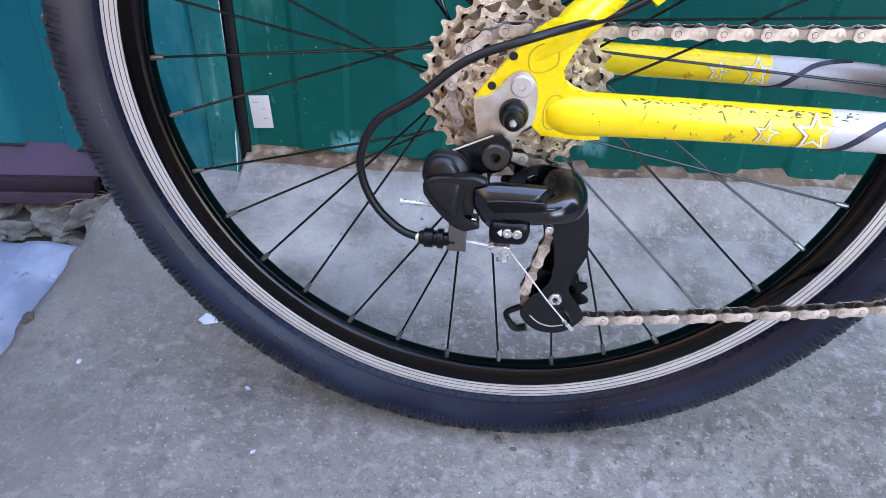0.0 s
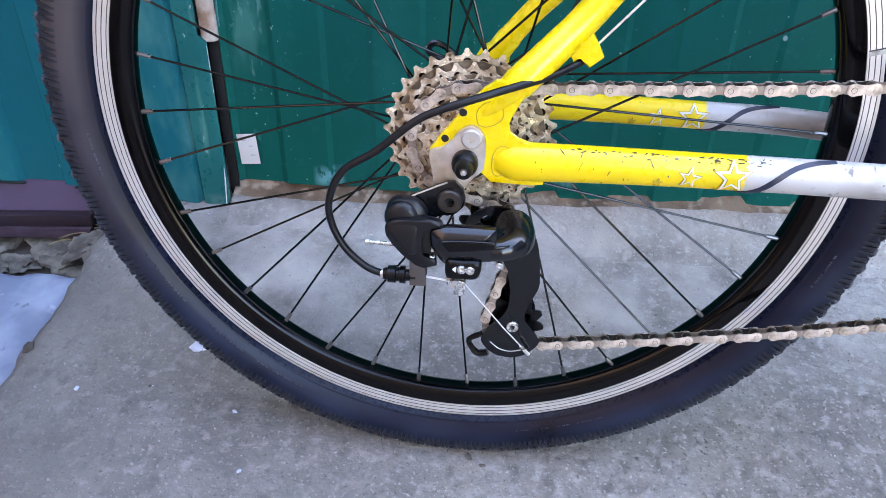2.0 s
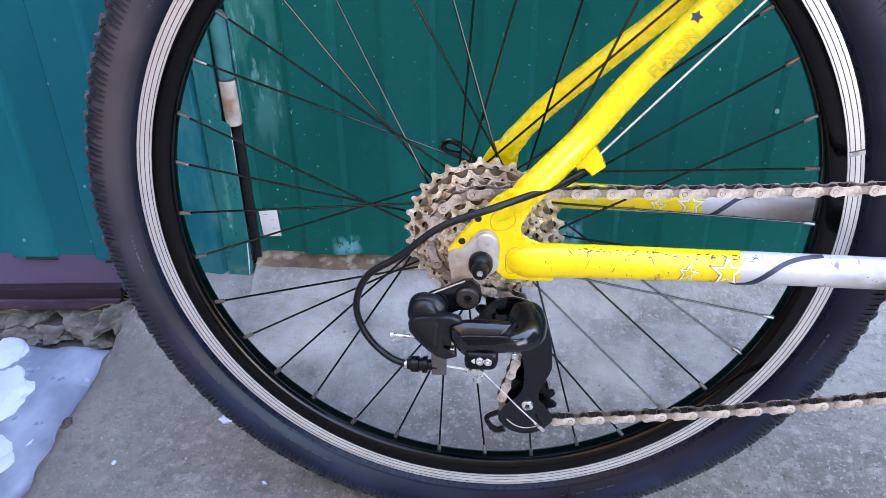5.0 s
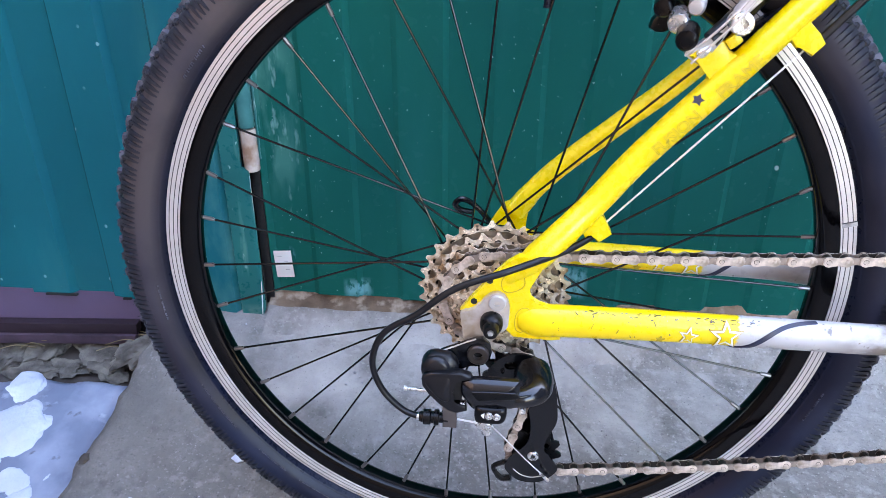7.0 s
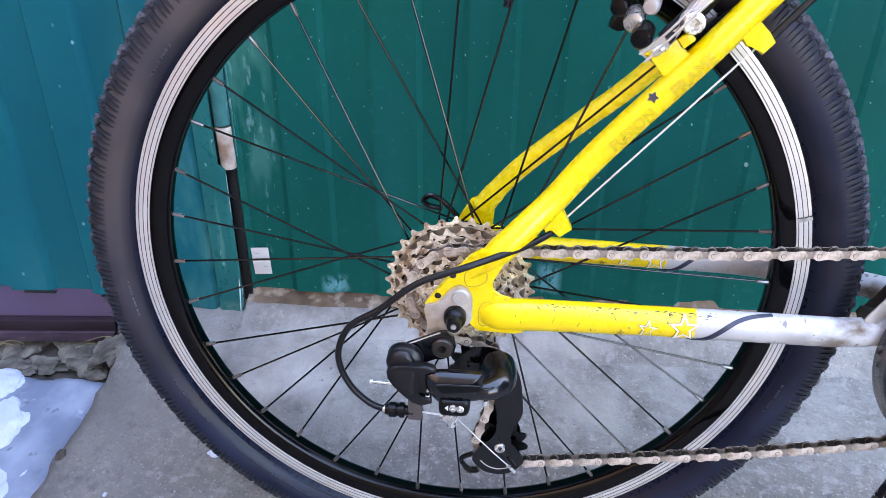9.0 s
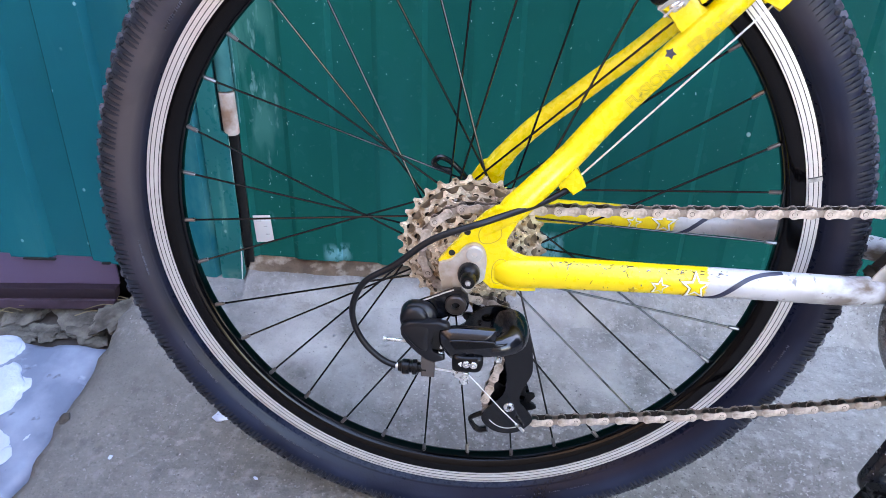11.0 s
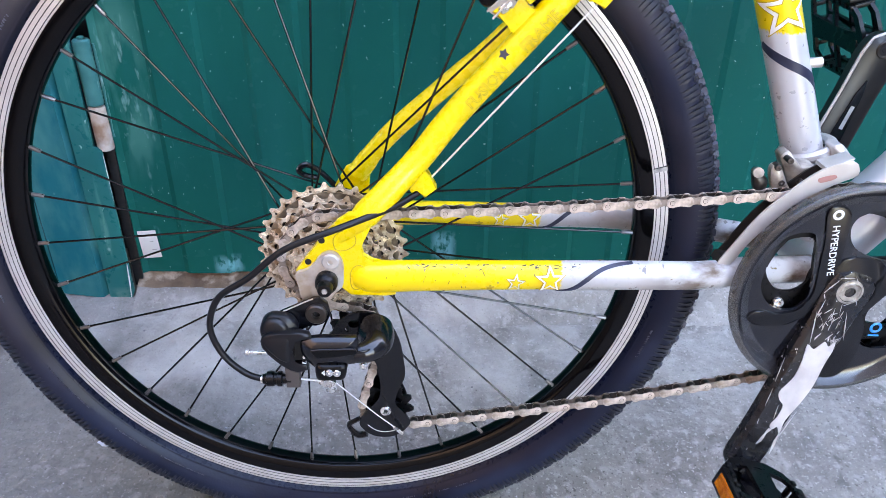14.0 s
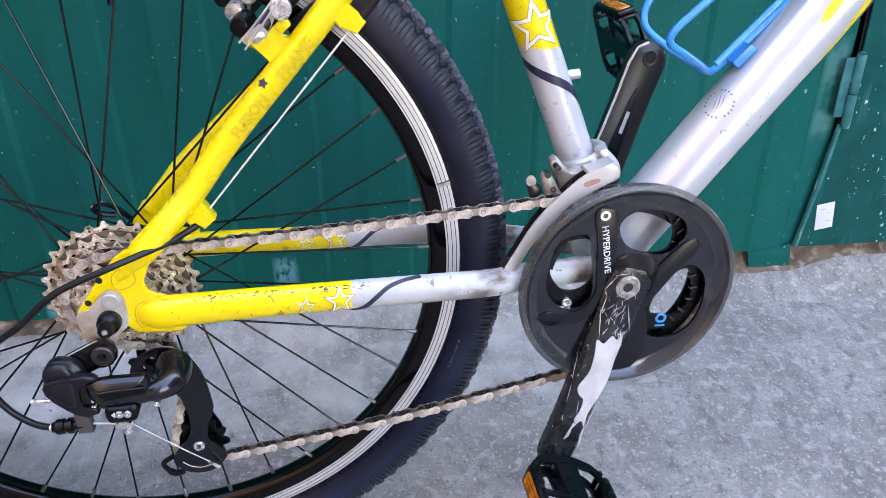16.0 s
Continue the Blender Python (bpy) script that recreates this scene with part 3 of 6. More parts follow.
# earth and rust packed into the recess under the sheets
cols = [-0.300 + 0.008 * i for i in range(240)]


def fillet(x):
    k = min(1.0, max(0.0, (x + 0.25) / 0.65))
    dip = max(0.0, 1 - abs(x - 0.86) / 0.13)
    return 0.013 + 0.029 * k * k * (3 - 2 * k) - 0.019 * min(1.0, 1.6 * dip)


def foot_strip(name, rows, mat, label, category):
    bm = bmesh.new()
    lines = [[bm.verts.new((x, y + 0.003 * noise.noise((x * 30, y * 40, 1)), gz_at(x, y) + a + b * fillet(x) + 0.003 * noise.noise((x * 22, y * 50, 3)) + 0.0012 * noise.noise((x * 90, y * 90, 5)))) for x in cols] for y, a, b in rows]
    for p, q in zip(lines, lines[1:]):
        for k in range(len(cols) - 1):
            bm.faces.new((p[k], p[k + 1], q[k + 1], q[k]))
    return tagged(link(name, bm, mat, angle=60), label, category, kind="structure")


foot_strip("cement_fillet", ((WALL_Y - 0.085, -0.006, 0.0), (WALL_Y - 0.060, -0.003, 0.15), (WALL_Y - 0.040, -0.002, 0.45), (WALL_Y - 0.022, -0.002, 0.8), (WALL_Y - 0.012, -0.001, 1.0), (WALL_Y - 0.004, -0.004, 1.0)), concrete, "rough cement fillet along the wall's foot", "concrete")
foot_strip("wall_foot", ((WALL_Y - 0.020, -0.007, 0.8), (WALL_Y - 0.010, 0.0, 1.0), (WALL_Y + 0.001, 0.003, 1.0), (WALL_Y + 0.007, 0.012, 1.0), (WALL_Y + 0.010, 0.05, 1.0), (WALL_Y + 0.012, 0.12, 0.5)), foot_earth, "brown earth and rust packed under the metal sheet", "earth")

# unseen walls, added to block sky light and give the rim a brown reflection
tagged(link("unseen_wall_left", box((-1.17, -1.3, 0.90), (0.2, 2.7, 2.6), 0.01), blocker_brown), "unseen brown wall, added to block the left sky and tint reflections", "wall", kind="structure")
tagged(link("unseen_wall_front", box((-1.3, -2.6, 1.3), (4.2, 0.2, 4.7), 0.01), blocker_dark), "unseen dark wall, added to darken reflections from across the yard", "wall", kind="structure")

# another added wall out of view, dark, to cut light from the right
tagged(link("unseen_wall_right", box((2.45, -1.35, 1.1), (0.2, 2.5, 3.0), 0.01), blocker_dark), "unseen dark wall, added to cut light from the right", "wall", kind="structure")

# white paper labels
def paper(x, z, y, w, h, turn):
    o = link("paper_label", box((0, 0, 0), (w, 0.0006, h), 0.0002), label_white)
    o.matrix_world = pose(x, y, z, 0, turn, 0)
    for k, (dx, dz, s) in enumerate(((-0.2, 0.3, 0.28), (0.15, 0.1, 0.2), (0.2, -0.2, 0.24))):
        part("print_mark", box((dx * w, -0.0004, dz * h), (s * w, 0.0002, 0.0012)), grey_light, o)
    return tagged(o, "small white paper label with faded marks on green sheet", "label", group="paper labels")


paper(-0.2750, 0.1287, WALL_Y - 0.0014, 0.0245, 0.0415, -3)
paper(0.9480, 0.1215, WALL_Y - 0.0086, 0.0300, 0.0440, -7.5)

# purple sheet with its dark rail under the left leaf
bm = plate([(-0.4935, 0.082), (-0.4945, 0.0310), (-2.6, -0.045), (-2.6, 0.105)], LEAF_Y + 0.0115, LEAF_Y + 0.0145)
tagged(link("purple_sheet", bm, purple), "dull purple painted metal strip below the green leaf", "panel", kind="structure")
bm = plate([(-0.4950, 0.0315), (-0.4965, 0.0150), (-2.6, -0.065), (-2.6, -0.045)], LEAF_Y - 0.004, LEAF_Y + 0.0115, 0.001)
tagged(link("bottom_rail", bm, purple_dark), "dark purple bottom rail of the door leaf", "rail", kind="structure")
bm = plate([(-0.4970, 0.0148), (-0.5000, 0.0), (-2.6, -0.085), (-2.6, -0.066)], LEAF_Y - 0.009, LEAF_Y + 0.004, 0.0015)
tagged(link("rail_lip", bm, purple_lip), "worn purple lip along the bottom rail", "rail", kind="structure")
tagged(link("dark_tab", box((-0.5950, LEAF_Y - 0.001, 0.0768), (0.046, 0.005, 0.0028), 0.0008), black_gap), "small dark tab at the leaf's lower edge", "slot")
tagged(link("dark_tab", box((-0.5000, LEAF_Y - 0.001, 0.0735), (0.012, 0.005, 0.0028), 0.0008), black_gap), "small dark tab at the leaf's lower edge", "slot")

# concrete slab on a slope, uneven, with a broken edge towards the snow
def slab():
    bm = bmesh.new()
    xs = [-0.452 + 0.010 * i for i in range(160)] + [1.15 + 0.25 * 1.15**i for i in range(14)]
    ys = [-2.4, -1.9, -1.5, -1.2, -0.95, -0.8, -0.7, -0.6, -0.52] + [-0.45 + 0.010 * j for j in range(76)] + [0.33, 0.36]
    rows = []
    for i, x in enumerate(xs):
        row = []
        for y in ys:
            px = x
            if i < 4:
                px += (1 - i / 4) * (0.010 * noise.noise((y * 9, 0, 3)) + 0.006 * noise.noise((y * 40, 1, 3)) - 0.004)
            z = 0.0022 * noise.noise((x * 14, y * 14, 0)) + 0.0008 * noise.noise((x * 70, y * 70, 5))
            if i == 0:
                z -= 0.008
            if abs(x) < 0.12 and abs(y) < 0.12:
                z = min(z, 0.0) * 0.4
            row.append(bm.verts.new((px, y, z)))
        rows.append(row)
    for a, b in zip(rows, rows[1:]):
        for k in range(len(ys) - 1):
            bm.faces.new((a[k], b[k], b[k + 1], a[k + 1]))
    low = [bm.verts.new((v.co.x - 0.012, v.co.y, -0.16)) for v in rows[0]]
    for k in range(len(ys) - 1):
        bm.faces.new((low[k], rows[0][k], rows[0][k + 1], low[k + 1]))
    for edge in (0, -1):
        lo = [bm.verts.new((r[edge].co.x, r[edge].co.y, -0.16)) for r in rows]
        for k in range(len(rows) - 1):
            bm.faces.new((lo[k], lo[k + 1], rows[k + 1][edge], rows[k][edge]))
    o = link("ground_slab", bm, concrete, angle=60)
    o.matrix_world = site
    return tagged(o, "weathered grey concrete slab with chips and grit", "concrete", kind="structure")


slab()
o = link("ground", box((0, 0, -0.05), (400, 400, 0.1)), dirt)
o.matrix_world = site @ pose(0, 0, -0.22)
tagged(o, "bare dark earth", "ground", kind="structure")


def patch(name, x0, x1, y0, y1, step, height, mat, label, category):
    """An uneven sheet over a rectangle, its rim let down into the ground."""
    bm = bmesh.new()
    nx, ny = int((x1 - x0) / step), int((y1 - y0) / step)
    rows = [[bm.verts.new((x0 + i * step, y0 + j * step, height(x0 + i * step, y0 + j * step))) for j in range(ny + 1)] for i in range(nx + 1)]
    for a, b in zip(rows, rows[1:]):
        for k in range(ny):
            bm.faces.new((a[k], b[k], b[k + 1], a[k + 1]))
    o = link(name, bm, mat, angle=70)
    o.matrix_world = yard
    return tagged(o, label, category, kind="structure")


earth = patch("earth_strip", -2.4, -0.42, -2.2, 0.285, 0.015, lambda x, y: -0.036 + 0.01 * noise.noise((x * 9, y * 9, 2)) + 0.006 * noise.noise((x * 40, y * 40, 7)), dirt, "damp dark earth at the foot of the wall", "earth")


def snow_height(x, y):
    edge = min(1.0, max(0.0, (0.165 + 0.02 * noise.noise((x * 11, 4, 0)) - y) / 0.03))
    side = min(1.0, max(0.0, (-0.440 + 0.25 * min(0.0, y + 0.02) + 0.012 * noise.noise((y * 13, 1, 1)) - x) / 0.03))
    return -0.06 + 0.071 * edge * side + 0.004 * noise.noise((x * 16, y * 16, 0)) + 0.0015 * noise.noise((x * 60, y * 60, 0))


patch("ice_sheet", -2.4, -0.43, -2.0, 0.20, 0.008, snow_height, ice, "wet bluish ice and trodden snow", "ice")


def lump(name, x, y, z, rx, ry, rz, seed, mat, label, category, rough=0.35, sub=3, group=""):
    bm = bmesh.new()
    bmesh.ops.create_icosphere(bm, subdivisions=sub, radius=1.0)
    for v in bm.verts:
        k = 1 + rough * noise.noise(v.co * 1.3 + Vector((seed, 0, 0))) + 0.4 * rough * noise.noise(v.co * 4 + Vector((seed, 3, 0)))
        v.co = Vector((v.co.x * rx, v.co.y * ry, v.co.z * rz)) * k
    o = link(name, bm, mat, angle=50)
    o.matrix_world = yard @ pose(x, y, z, 0, 0, math.degrees(seed * 1.7))
    return tagged(o, label, category, group=group)


for k, (x, y, s) in enumerate([(-0.575, 0.055, 0.045), (-0.545, -0.02, 0.026), (-0.61, 0.12, 0.03), (-0.525, -0.045, 0.018), (-0.535, 0.105, 0.008), (-0.62, -0.04, 0.06), (-0.70, 0.06, 0.07), (-0.505, -0.015, 0.011)]):
    lump("snow_clump", x, y, 0.007 + 0.04 * s, s, s * 0.85, s * 0.24, k + 1.3, snow, "clump of white snow lying on the ice", "snow", 0.34, 4, group="snow clumps on the ice")
for k, (x, y, z, rx, ry, rz) in enumerate([(-0.497, 0.208, 0.012, 0.034, 0.026, 0.014), (-0.575, 0.228, -0.010, 0.052, 0.026, 0.016), (-0.655, 0.232, -0.016, 0.045, 0.024, 0.017), (-0.540, 0.196, -0.008, 0.036, 0.020, 0.011), (-0.72, 0.225, -0.02, 0.045, 0.03, 0.018), (-0.605, 0.196, -0.014, 0.030, 0.016, 0.010), (-0.468, 0.240, 0.010, 0.034, 0.030, 0.018), (-0.655, 0.190, -0.016, 0.034, 0.018, 0.010)]):
    lump("foundation_stone", x, y, z - 0.016, rx, ry, rz * 0.62, k + 4.1, stone, "rough flat grey stone at the foot of the wall", "stone", 0.75, 4, group="stones at the wall foot")
for k in range(16):
    x, y = -0.47 - 0.20 * random.random(), 0.205 + 0.05 * random.random()
    a, ln = random.uniform(-0.5, 0.5), random.uniform(0.03, 0.07)
    p = [(x, y, -0.006), (x - ln * 0.5, y + 0.012 * a, -0.004 + 0.003 * random.random()), (x - ln, y - 0.02 * a, -0.010)]
    o = link("grass_stalk", tube(curve(p, 4), 0.0007, 5), straw)
    o.matrix_world = yard
    tagged(o, "dry straw-coloured grass stalk lying on stones", "grass", group="stalks on the stones")

# loose grit on the slab, a white chip beside the tyre, a few crumbs
bm = bmesh.new()
for k in range(300):
    x, y = random.uniform(-0.43, 1.0), random.uniform(-0.40, 0.29)
    if abs(y) < 0.03 and abs(x) < 0.1:
        continue
    r = random.choice((0.0008, 0.0010, 0.0012, 0.0016, 0.0022))
    spin = random.uniform(0, 6)
    low, top = [], []
    for j in range(5):
        a, q = spin + 1.257 * j, r * random.uniform(0.7, 1.3)
        low.append(bm.verts.new((x + q * math.cos(a), y + 0.8 * q * math.sin(a), -0.001)))
        top.append(bm.verts.new((x + 0.6 * q * math.cos(a), y + 0.5 * q * math.sin(a), 0.001 + r * random.uniform(0.3, 0.7))))
    bm.faces.new(top)
    for j in range(5):
        bm.faces.new((low[j], low[(j + 1) % 5], top[(j + 1) % 5], top[j]))
o = link("grit", bm, grit_stone)
o.matrix_world = site
tagged(o, "loose pale and dark grit scattered over the concrete", "grit", kind="stuff")
CRUMBS = [(-0.274, 0.013, 0.009, snow, "white chip of packed snow beside the tyre"), (-0.375, -0.054, 0.003, snow, "small white crumb lying on the concrete"), (-0.210, -0.061, 0.0025, snow, "small white crumb lying on the concrete"), (-0.186, -0.125, 0.0025, snow, "small white crumb lying on the concrete"), (0.024, -0.082, 0.004, stone, "small grey pebble lying on the concrete"), (0.038, -0.090, 0.003, stone, "small grey pebble lying on the concrete"), (-0.448, -0.011, 0.007, dirt, "dark crumb of debris at the slab's edge")]
for k, (x, y, r, mat, label) in enumerate(CRUMBS):
    o = lump("crumb", 0, 0, 0, r, r * 0.7, r * 0.4, k + 2.2, mat, label, "crumb", 0.6, 2, "crumbs on the concrete")
    o.matrix_world = site @ Matrix.Translation((x, y, 0.25 * r)) @ Matrix.Rotation(k * 1.3, 4, "Z")

# ---- the bicycle: x forward, y away, z up from the middle of the rear hub ----
bicycle = tagged(new("bicycle"), "yellow and silver mountain bicycle with black wheels leaning by a garage", "bicycle")
bicycle.matrix_world = site @ pose(0, 0, HUB, -LEAN_AWAY, 0, 0)

# rear tyre
SIDE = [(0.2822, -0.0105), (0.2850, -0.0140), (0.2866, -0.0160), (0.2872, -0.0171), (0.2880, -0.0172), (0.2886, -0.0178), (0.2925, -0.0212), (0.2975, -0.0242), (0.3030, -0.0256), (0.3085, -0.0253), (0.3140, -0.0234), (0.3188, -0.0186), (0.3222, -0.0100)]
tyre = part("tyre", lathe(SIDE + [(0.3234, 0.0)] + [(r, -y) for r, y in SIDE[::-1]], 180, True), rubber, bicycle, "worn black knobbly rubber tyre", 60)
LUGS = 128


def loft(bm, sections):
    """A closed body through rings of equal count."""
    rings = [[bm.verts.new(p) for p in ring] for ring in sections]
    m = len(rings[0])
    for a, b in zip(rings, rings[1:]):
        for k in range(m):
            bm.faces.new((a[k], a[(k + 1) % m], b[(k + 1) % m], b[k]))
    bm.faces.new(rings[0][::-1]), bm.faces.new(rings[-1])


SHOULDER = [(0.3045, 0.0256, 0.0, 1.0), (0.3085, 0.0253, 0.2, 0.98), (0.3128, 0.0239, 0.5, 0.87), (0.3164, 0.0212, 0.72, 0.70), (0.3188, 0.0186, 0.80, 0.60)]


def lug_mesh(sign, shift):
    """One unit of the shoulder at the bottom of the wheel: a low pad with three fingers running down the sidewall, and two studs above it."""
    bm = bmesh.new()

    def strip(x, rows):
        loft(bm, [[(x + shift + f * w, sign * (SHOULDER[k][1] + SHOULDER[k][3] * h), -(SHOULDER[k][0] + SHOULDER[k][2] * h)) for f, h in ((-1.0, -0.001), (-0.75, up), (0.75, up), (1.0, -0.001))] for k, w, up in rows])

    strip(-0.0008, ((2, 0.0052, 0.0002), (3, 0.0060, 0.0013), (4, 0.0048, 0.0013)))
    for x, w in ((-0.0054, 0.0015), (-0.0010, 0.0017), (0.0034, 0.0014)):
        strip(x, ((0, w * 0.5, 0.0001), (1, w * 0.9, 0.0010), (2, w, 0.0016), (3, w, 0.0021)))
    for x, r, y, size in ((0.0070, 0.3192, 0.0185, 0.0030), (-0.0020, 0.3216, 0.0142, 0.0027)):
        knob = Matrix.Translation((x + shift, sign * y, -r)) @ Matrix.Rotation(0.75 * -sign, 4, "X")
        got = bmesh.ops.create_icosphere(bm, subdivisions=1, radius=1.0)
        bmesh.ops.transform(bm, matrix=knob @ Matrix.Diagonal((size, size * 0.85, 0.0034, 1)), verts=got["verts"])
    return bm


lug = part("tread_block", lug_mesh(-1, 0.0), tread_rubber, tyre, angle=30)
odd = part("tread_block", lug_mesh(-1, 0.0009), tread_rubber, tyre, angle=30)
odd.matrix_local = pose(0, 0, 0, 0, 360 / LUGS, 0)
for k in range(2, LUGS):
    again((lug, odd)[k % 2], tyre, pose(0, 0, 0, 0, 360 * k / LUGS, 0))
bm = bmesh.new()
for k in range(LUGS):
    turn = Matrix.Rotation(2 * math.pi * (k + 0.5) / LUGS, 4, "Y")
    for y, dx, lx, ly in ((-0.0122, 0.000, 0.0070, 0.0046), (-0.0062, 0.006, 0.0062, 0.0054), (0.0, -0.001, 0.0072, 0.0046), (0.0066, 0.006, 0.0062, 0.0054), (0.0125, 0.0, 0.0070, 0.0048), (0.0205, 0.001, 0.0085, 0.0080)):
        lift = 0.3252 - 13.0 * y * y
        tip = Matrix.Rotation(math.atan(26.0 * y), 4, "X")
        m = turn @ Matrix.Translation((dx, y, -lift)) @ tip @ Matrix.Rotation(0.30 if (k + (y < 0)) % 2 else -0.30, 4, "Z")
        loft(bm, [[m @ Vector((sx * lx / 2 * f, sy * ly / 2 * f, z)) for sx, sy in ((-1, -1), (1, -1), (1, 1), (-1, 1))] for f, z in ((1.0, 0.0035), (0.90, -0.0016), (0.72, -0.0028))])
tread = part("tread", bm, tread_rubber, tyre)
tread["kind"] = "stuff"
bm = bmesh.new()
for k in range(LUGS):
    a = 2 * math.pi * (k + 0.25) / LUGS
    for r0, y0, r1, y1 in ((0.3235, -0.0165, 0.3262, -0.0190), (0.3210, -0.0225, 0.3228, -0.0245), (0.3262, -0.0060, 0.3288, -0.0066)):
        b = a + 0.012 * noise.noise((k * 3.1, r0 * 900, 0))
        q = (0.4 + 0.6 * noise.noise((k * 1.9, y0 * 700, 2)))
        add_tube(bm, [(r0 * math.sin(b), y0, -r0 * math.cos(b)), ((r0 + (r1 - r0) * q) * math.sin(b + 0.002), y0 + (y1 - y0) * q, -(r0 + (r1 - r0) * q) * math.cos(b))], [0.00026, 0.00014], 4)
whiskers = part("moulding_whisker", bm, rubber, tyre)
whiskers["kind"] = "stuff"
# raised maker's marks on the sidewall, too worn to read, and two raised frames round such marks
bm = bmesh.new()
for start, count, tall in ((13, 4, 0.0034), (17.5, 2, 0.0040), (20.5, 3, 0.0040), (24, 6, 0.0034), (-63, 14, 0.0036), (-46, 9, 0.0036), (-36, 12, 0.0030), (-84, 9, 0.0034), (150, 7, 0.0048), (70, 8, 0.0048), (-128, 8, 0.0048)):
    for k in range(count):
        turn = Matrix.Rotation(-radians(start + k * 0.78), 4, "Y")
        low = turn @ Matrix.Translation((0, -0.0222, -0.2942)) @ Matrix.Rotation(0.62, 4, "X")
        for dx, dz, w, h in ((-0.0009, 0, 0.0006, tall), (0.0006, (k % 3 - 1) * tall * 0.3, 0.0018, 0.0007), (0.0011, ((k * 2) % 3 - 1) * tall * 0.25, 0.0006, tall * 0.5)):
            add_box(bm, (0, 0, 0), (w, 0.0009, h), 0, low @ Matrix.Translation((dx, 0, dz)))
for start, end in ((-212, -205),):
    line = [(0.2910, radians(start)), (0.2910, radians(end)), (0.2940, radians(end + 1.1)), (0.2970, radians(end)), (0.2970, radians(start)), (0.2940, radians(start - 1.1))]
    add_tube(bm, curve([(r * math.sin(a), -0.0200 - 0.78 * (r - 0.2910), -r * math.cos(a)) for r, a in line], 5, True), 0.0004, 5, True)
part("sidewall_lettering", bm, tread_rubber, tyre)["kind"] = "stuff"

# rim, brake track, spokes
RIM = [(0.2830, -0.0118), (0.2718, -0.0118), (0.2690, -0.0113), (0.2650, -0.0106), (0.2612, -0.0094), (0.2588, -0.0074), (0.2574, -0.0046), (0.2569, -0.0015)]
rim = part("rim", lathe(RIM + [(r, -y) for r, y in RIM[::-1]] + [(0.2795, 0.0085), (0.2795, -0.0085)], 180, True), rim_black, bicycle, "gloss black aluminium rim with bright brake tracks", 40)
for s in (-1, 1):
    prof, slots, r = [(0.2846, s * 0.0122)], [], 0.2846
    for width in (0.0034, 0.0030, 0.0030):
        prof += [(r - width, s * 0.0128), (r - width - 0.0001, s * 0.0124), (r - width - 0.00065, s * 0.0124), (r - width - 0.0007, s * 0.0128)]
        slots += [0, 1, 1, 1]
        r -= width + 0.0007
    prof += [(r - 0.0012, s * 0.0128), (r - 0.0013, s * 0.0116), (0.2846, s * 0.0110)]
    slots += [0, 0, 0, 0]
    part("brake_track", lathe(prof, 180, True, slots=slots), (track, groove_black), rim, "machined silver brake track with wear lines", 20)
for turn, wide, mat in ((-106.5, 0.0036, worn_track), (-106.9, 0.0012, groove_black)):
    part("rim_joint", box((0, 0, 0), (wide, 0.0259, 0.0114), 0.0002), mat, rim, "dulled patch at the rim's joint").matrix_local = pose(0, 0, 0, 0, turn, 0) @ pose(0, 0, -0.2784)
FIRST = 12.65
nip = part("nipple", lathe([(0.0, 0), (0.0019, 0), (0.0019, 0.010), (0.0014, 0.0115), (0, 0.0115)], 8), nipple_grey, rim)
for k in range(36):
    a = radians((k - FIRST) * 10)
    right = k % 2 == 0
    d = radians(60) * (1 if k % 4 in (2, 3) else -1)
    y = -0.019 if right else 0.034
    out = 0.0028 * (-1 if (k % 4 in (0, 3)) else 1)
    hub = Vector((0.028 * math.sin(a + d), y + out, -0.028 * math.cos(a + d)))
    end = Vector((0.2578 * math.sin(a), -0.002 if right else 0.002, -0.2578 * math.cos(a)))
    way = (hub - end).normalized()
    part("spoke", tube([end + way * 0.006, hub], 0.00095, 8), spoke_black, rim)
    o = nip if k == 0 else again(nip, rim)
    o.matrix_local = Matrix.Translation(end - way * 0.001) @ way.to_track_quat("Y", "Z").to_matrix().to_4x4()
part("valve", cyl((0.02, 0, 0.2575), (0.0195, 0, 0.222), 0.0032, 10), rubber, rim)

# hub, quick release
hub_shell = part("hub", lathe([(0.0, -0.066), (0.0065, -0.066), (0.0065, -0.062), (0.014, -0.060), (0.017, -0.024), (0.031, -0.0215), (0.0315, -0.0165), (0.018, -0.0145), (0.0155, 0.0), (0.018, 0.030), (0.031, 0.0315), (0.031, 0.0365), (0.017, 0.038), (0.010, 0.055), (0.0065, 0.066), (0, 0.066)], 36), black_gloss, bicycle, "black alloy rear hub")
part("quick_release_nut", lathe([(0.0, -0.0915), (0.0028, -0.0915), (0.0030, -0.0925), (0.0052, -0.0920), (0.0059, -0.0900), (0.0062, -0.0850), (0.0084, -0.0825), (0.0090, -0.0780), (0.0087, -0.0720), (0, -0.0720)], 28), black_plastic, hub_shell, "black quick release nut")
part("axle_end", lathe([(0, -0.0935), (0.0020, -0.0932), (0.0024, -0.0915), (0, -0.0912)], 14), screw_steel, hub_shell)
part("quick_release_lever", tube(curve([(0.0, 0.080, 0.0), (-0.012, 0.080, 0.016), (-0.026, 0.079, 0.030), (-0.037, 0.075, 0.036), (-0.043, 0.074, 0.031), (-0.038, 0.076, 0.025), (-0.026, 0.079, 0.022)], 5), [0.0028] * 31, 8), black_gloss, hub_shell, "black quick release lever")

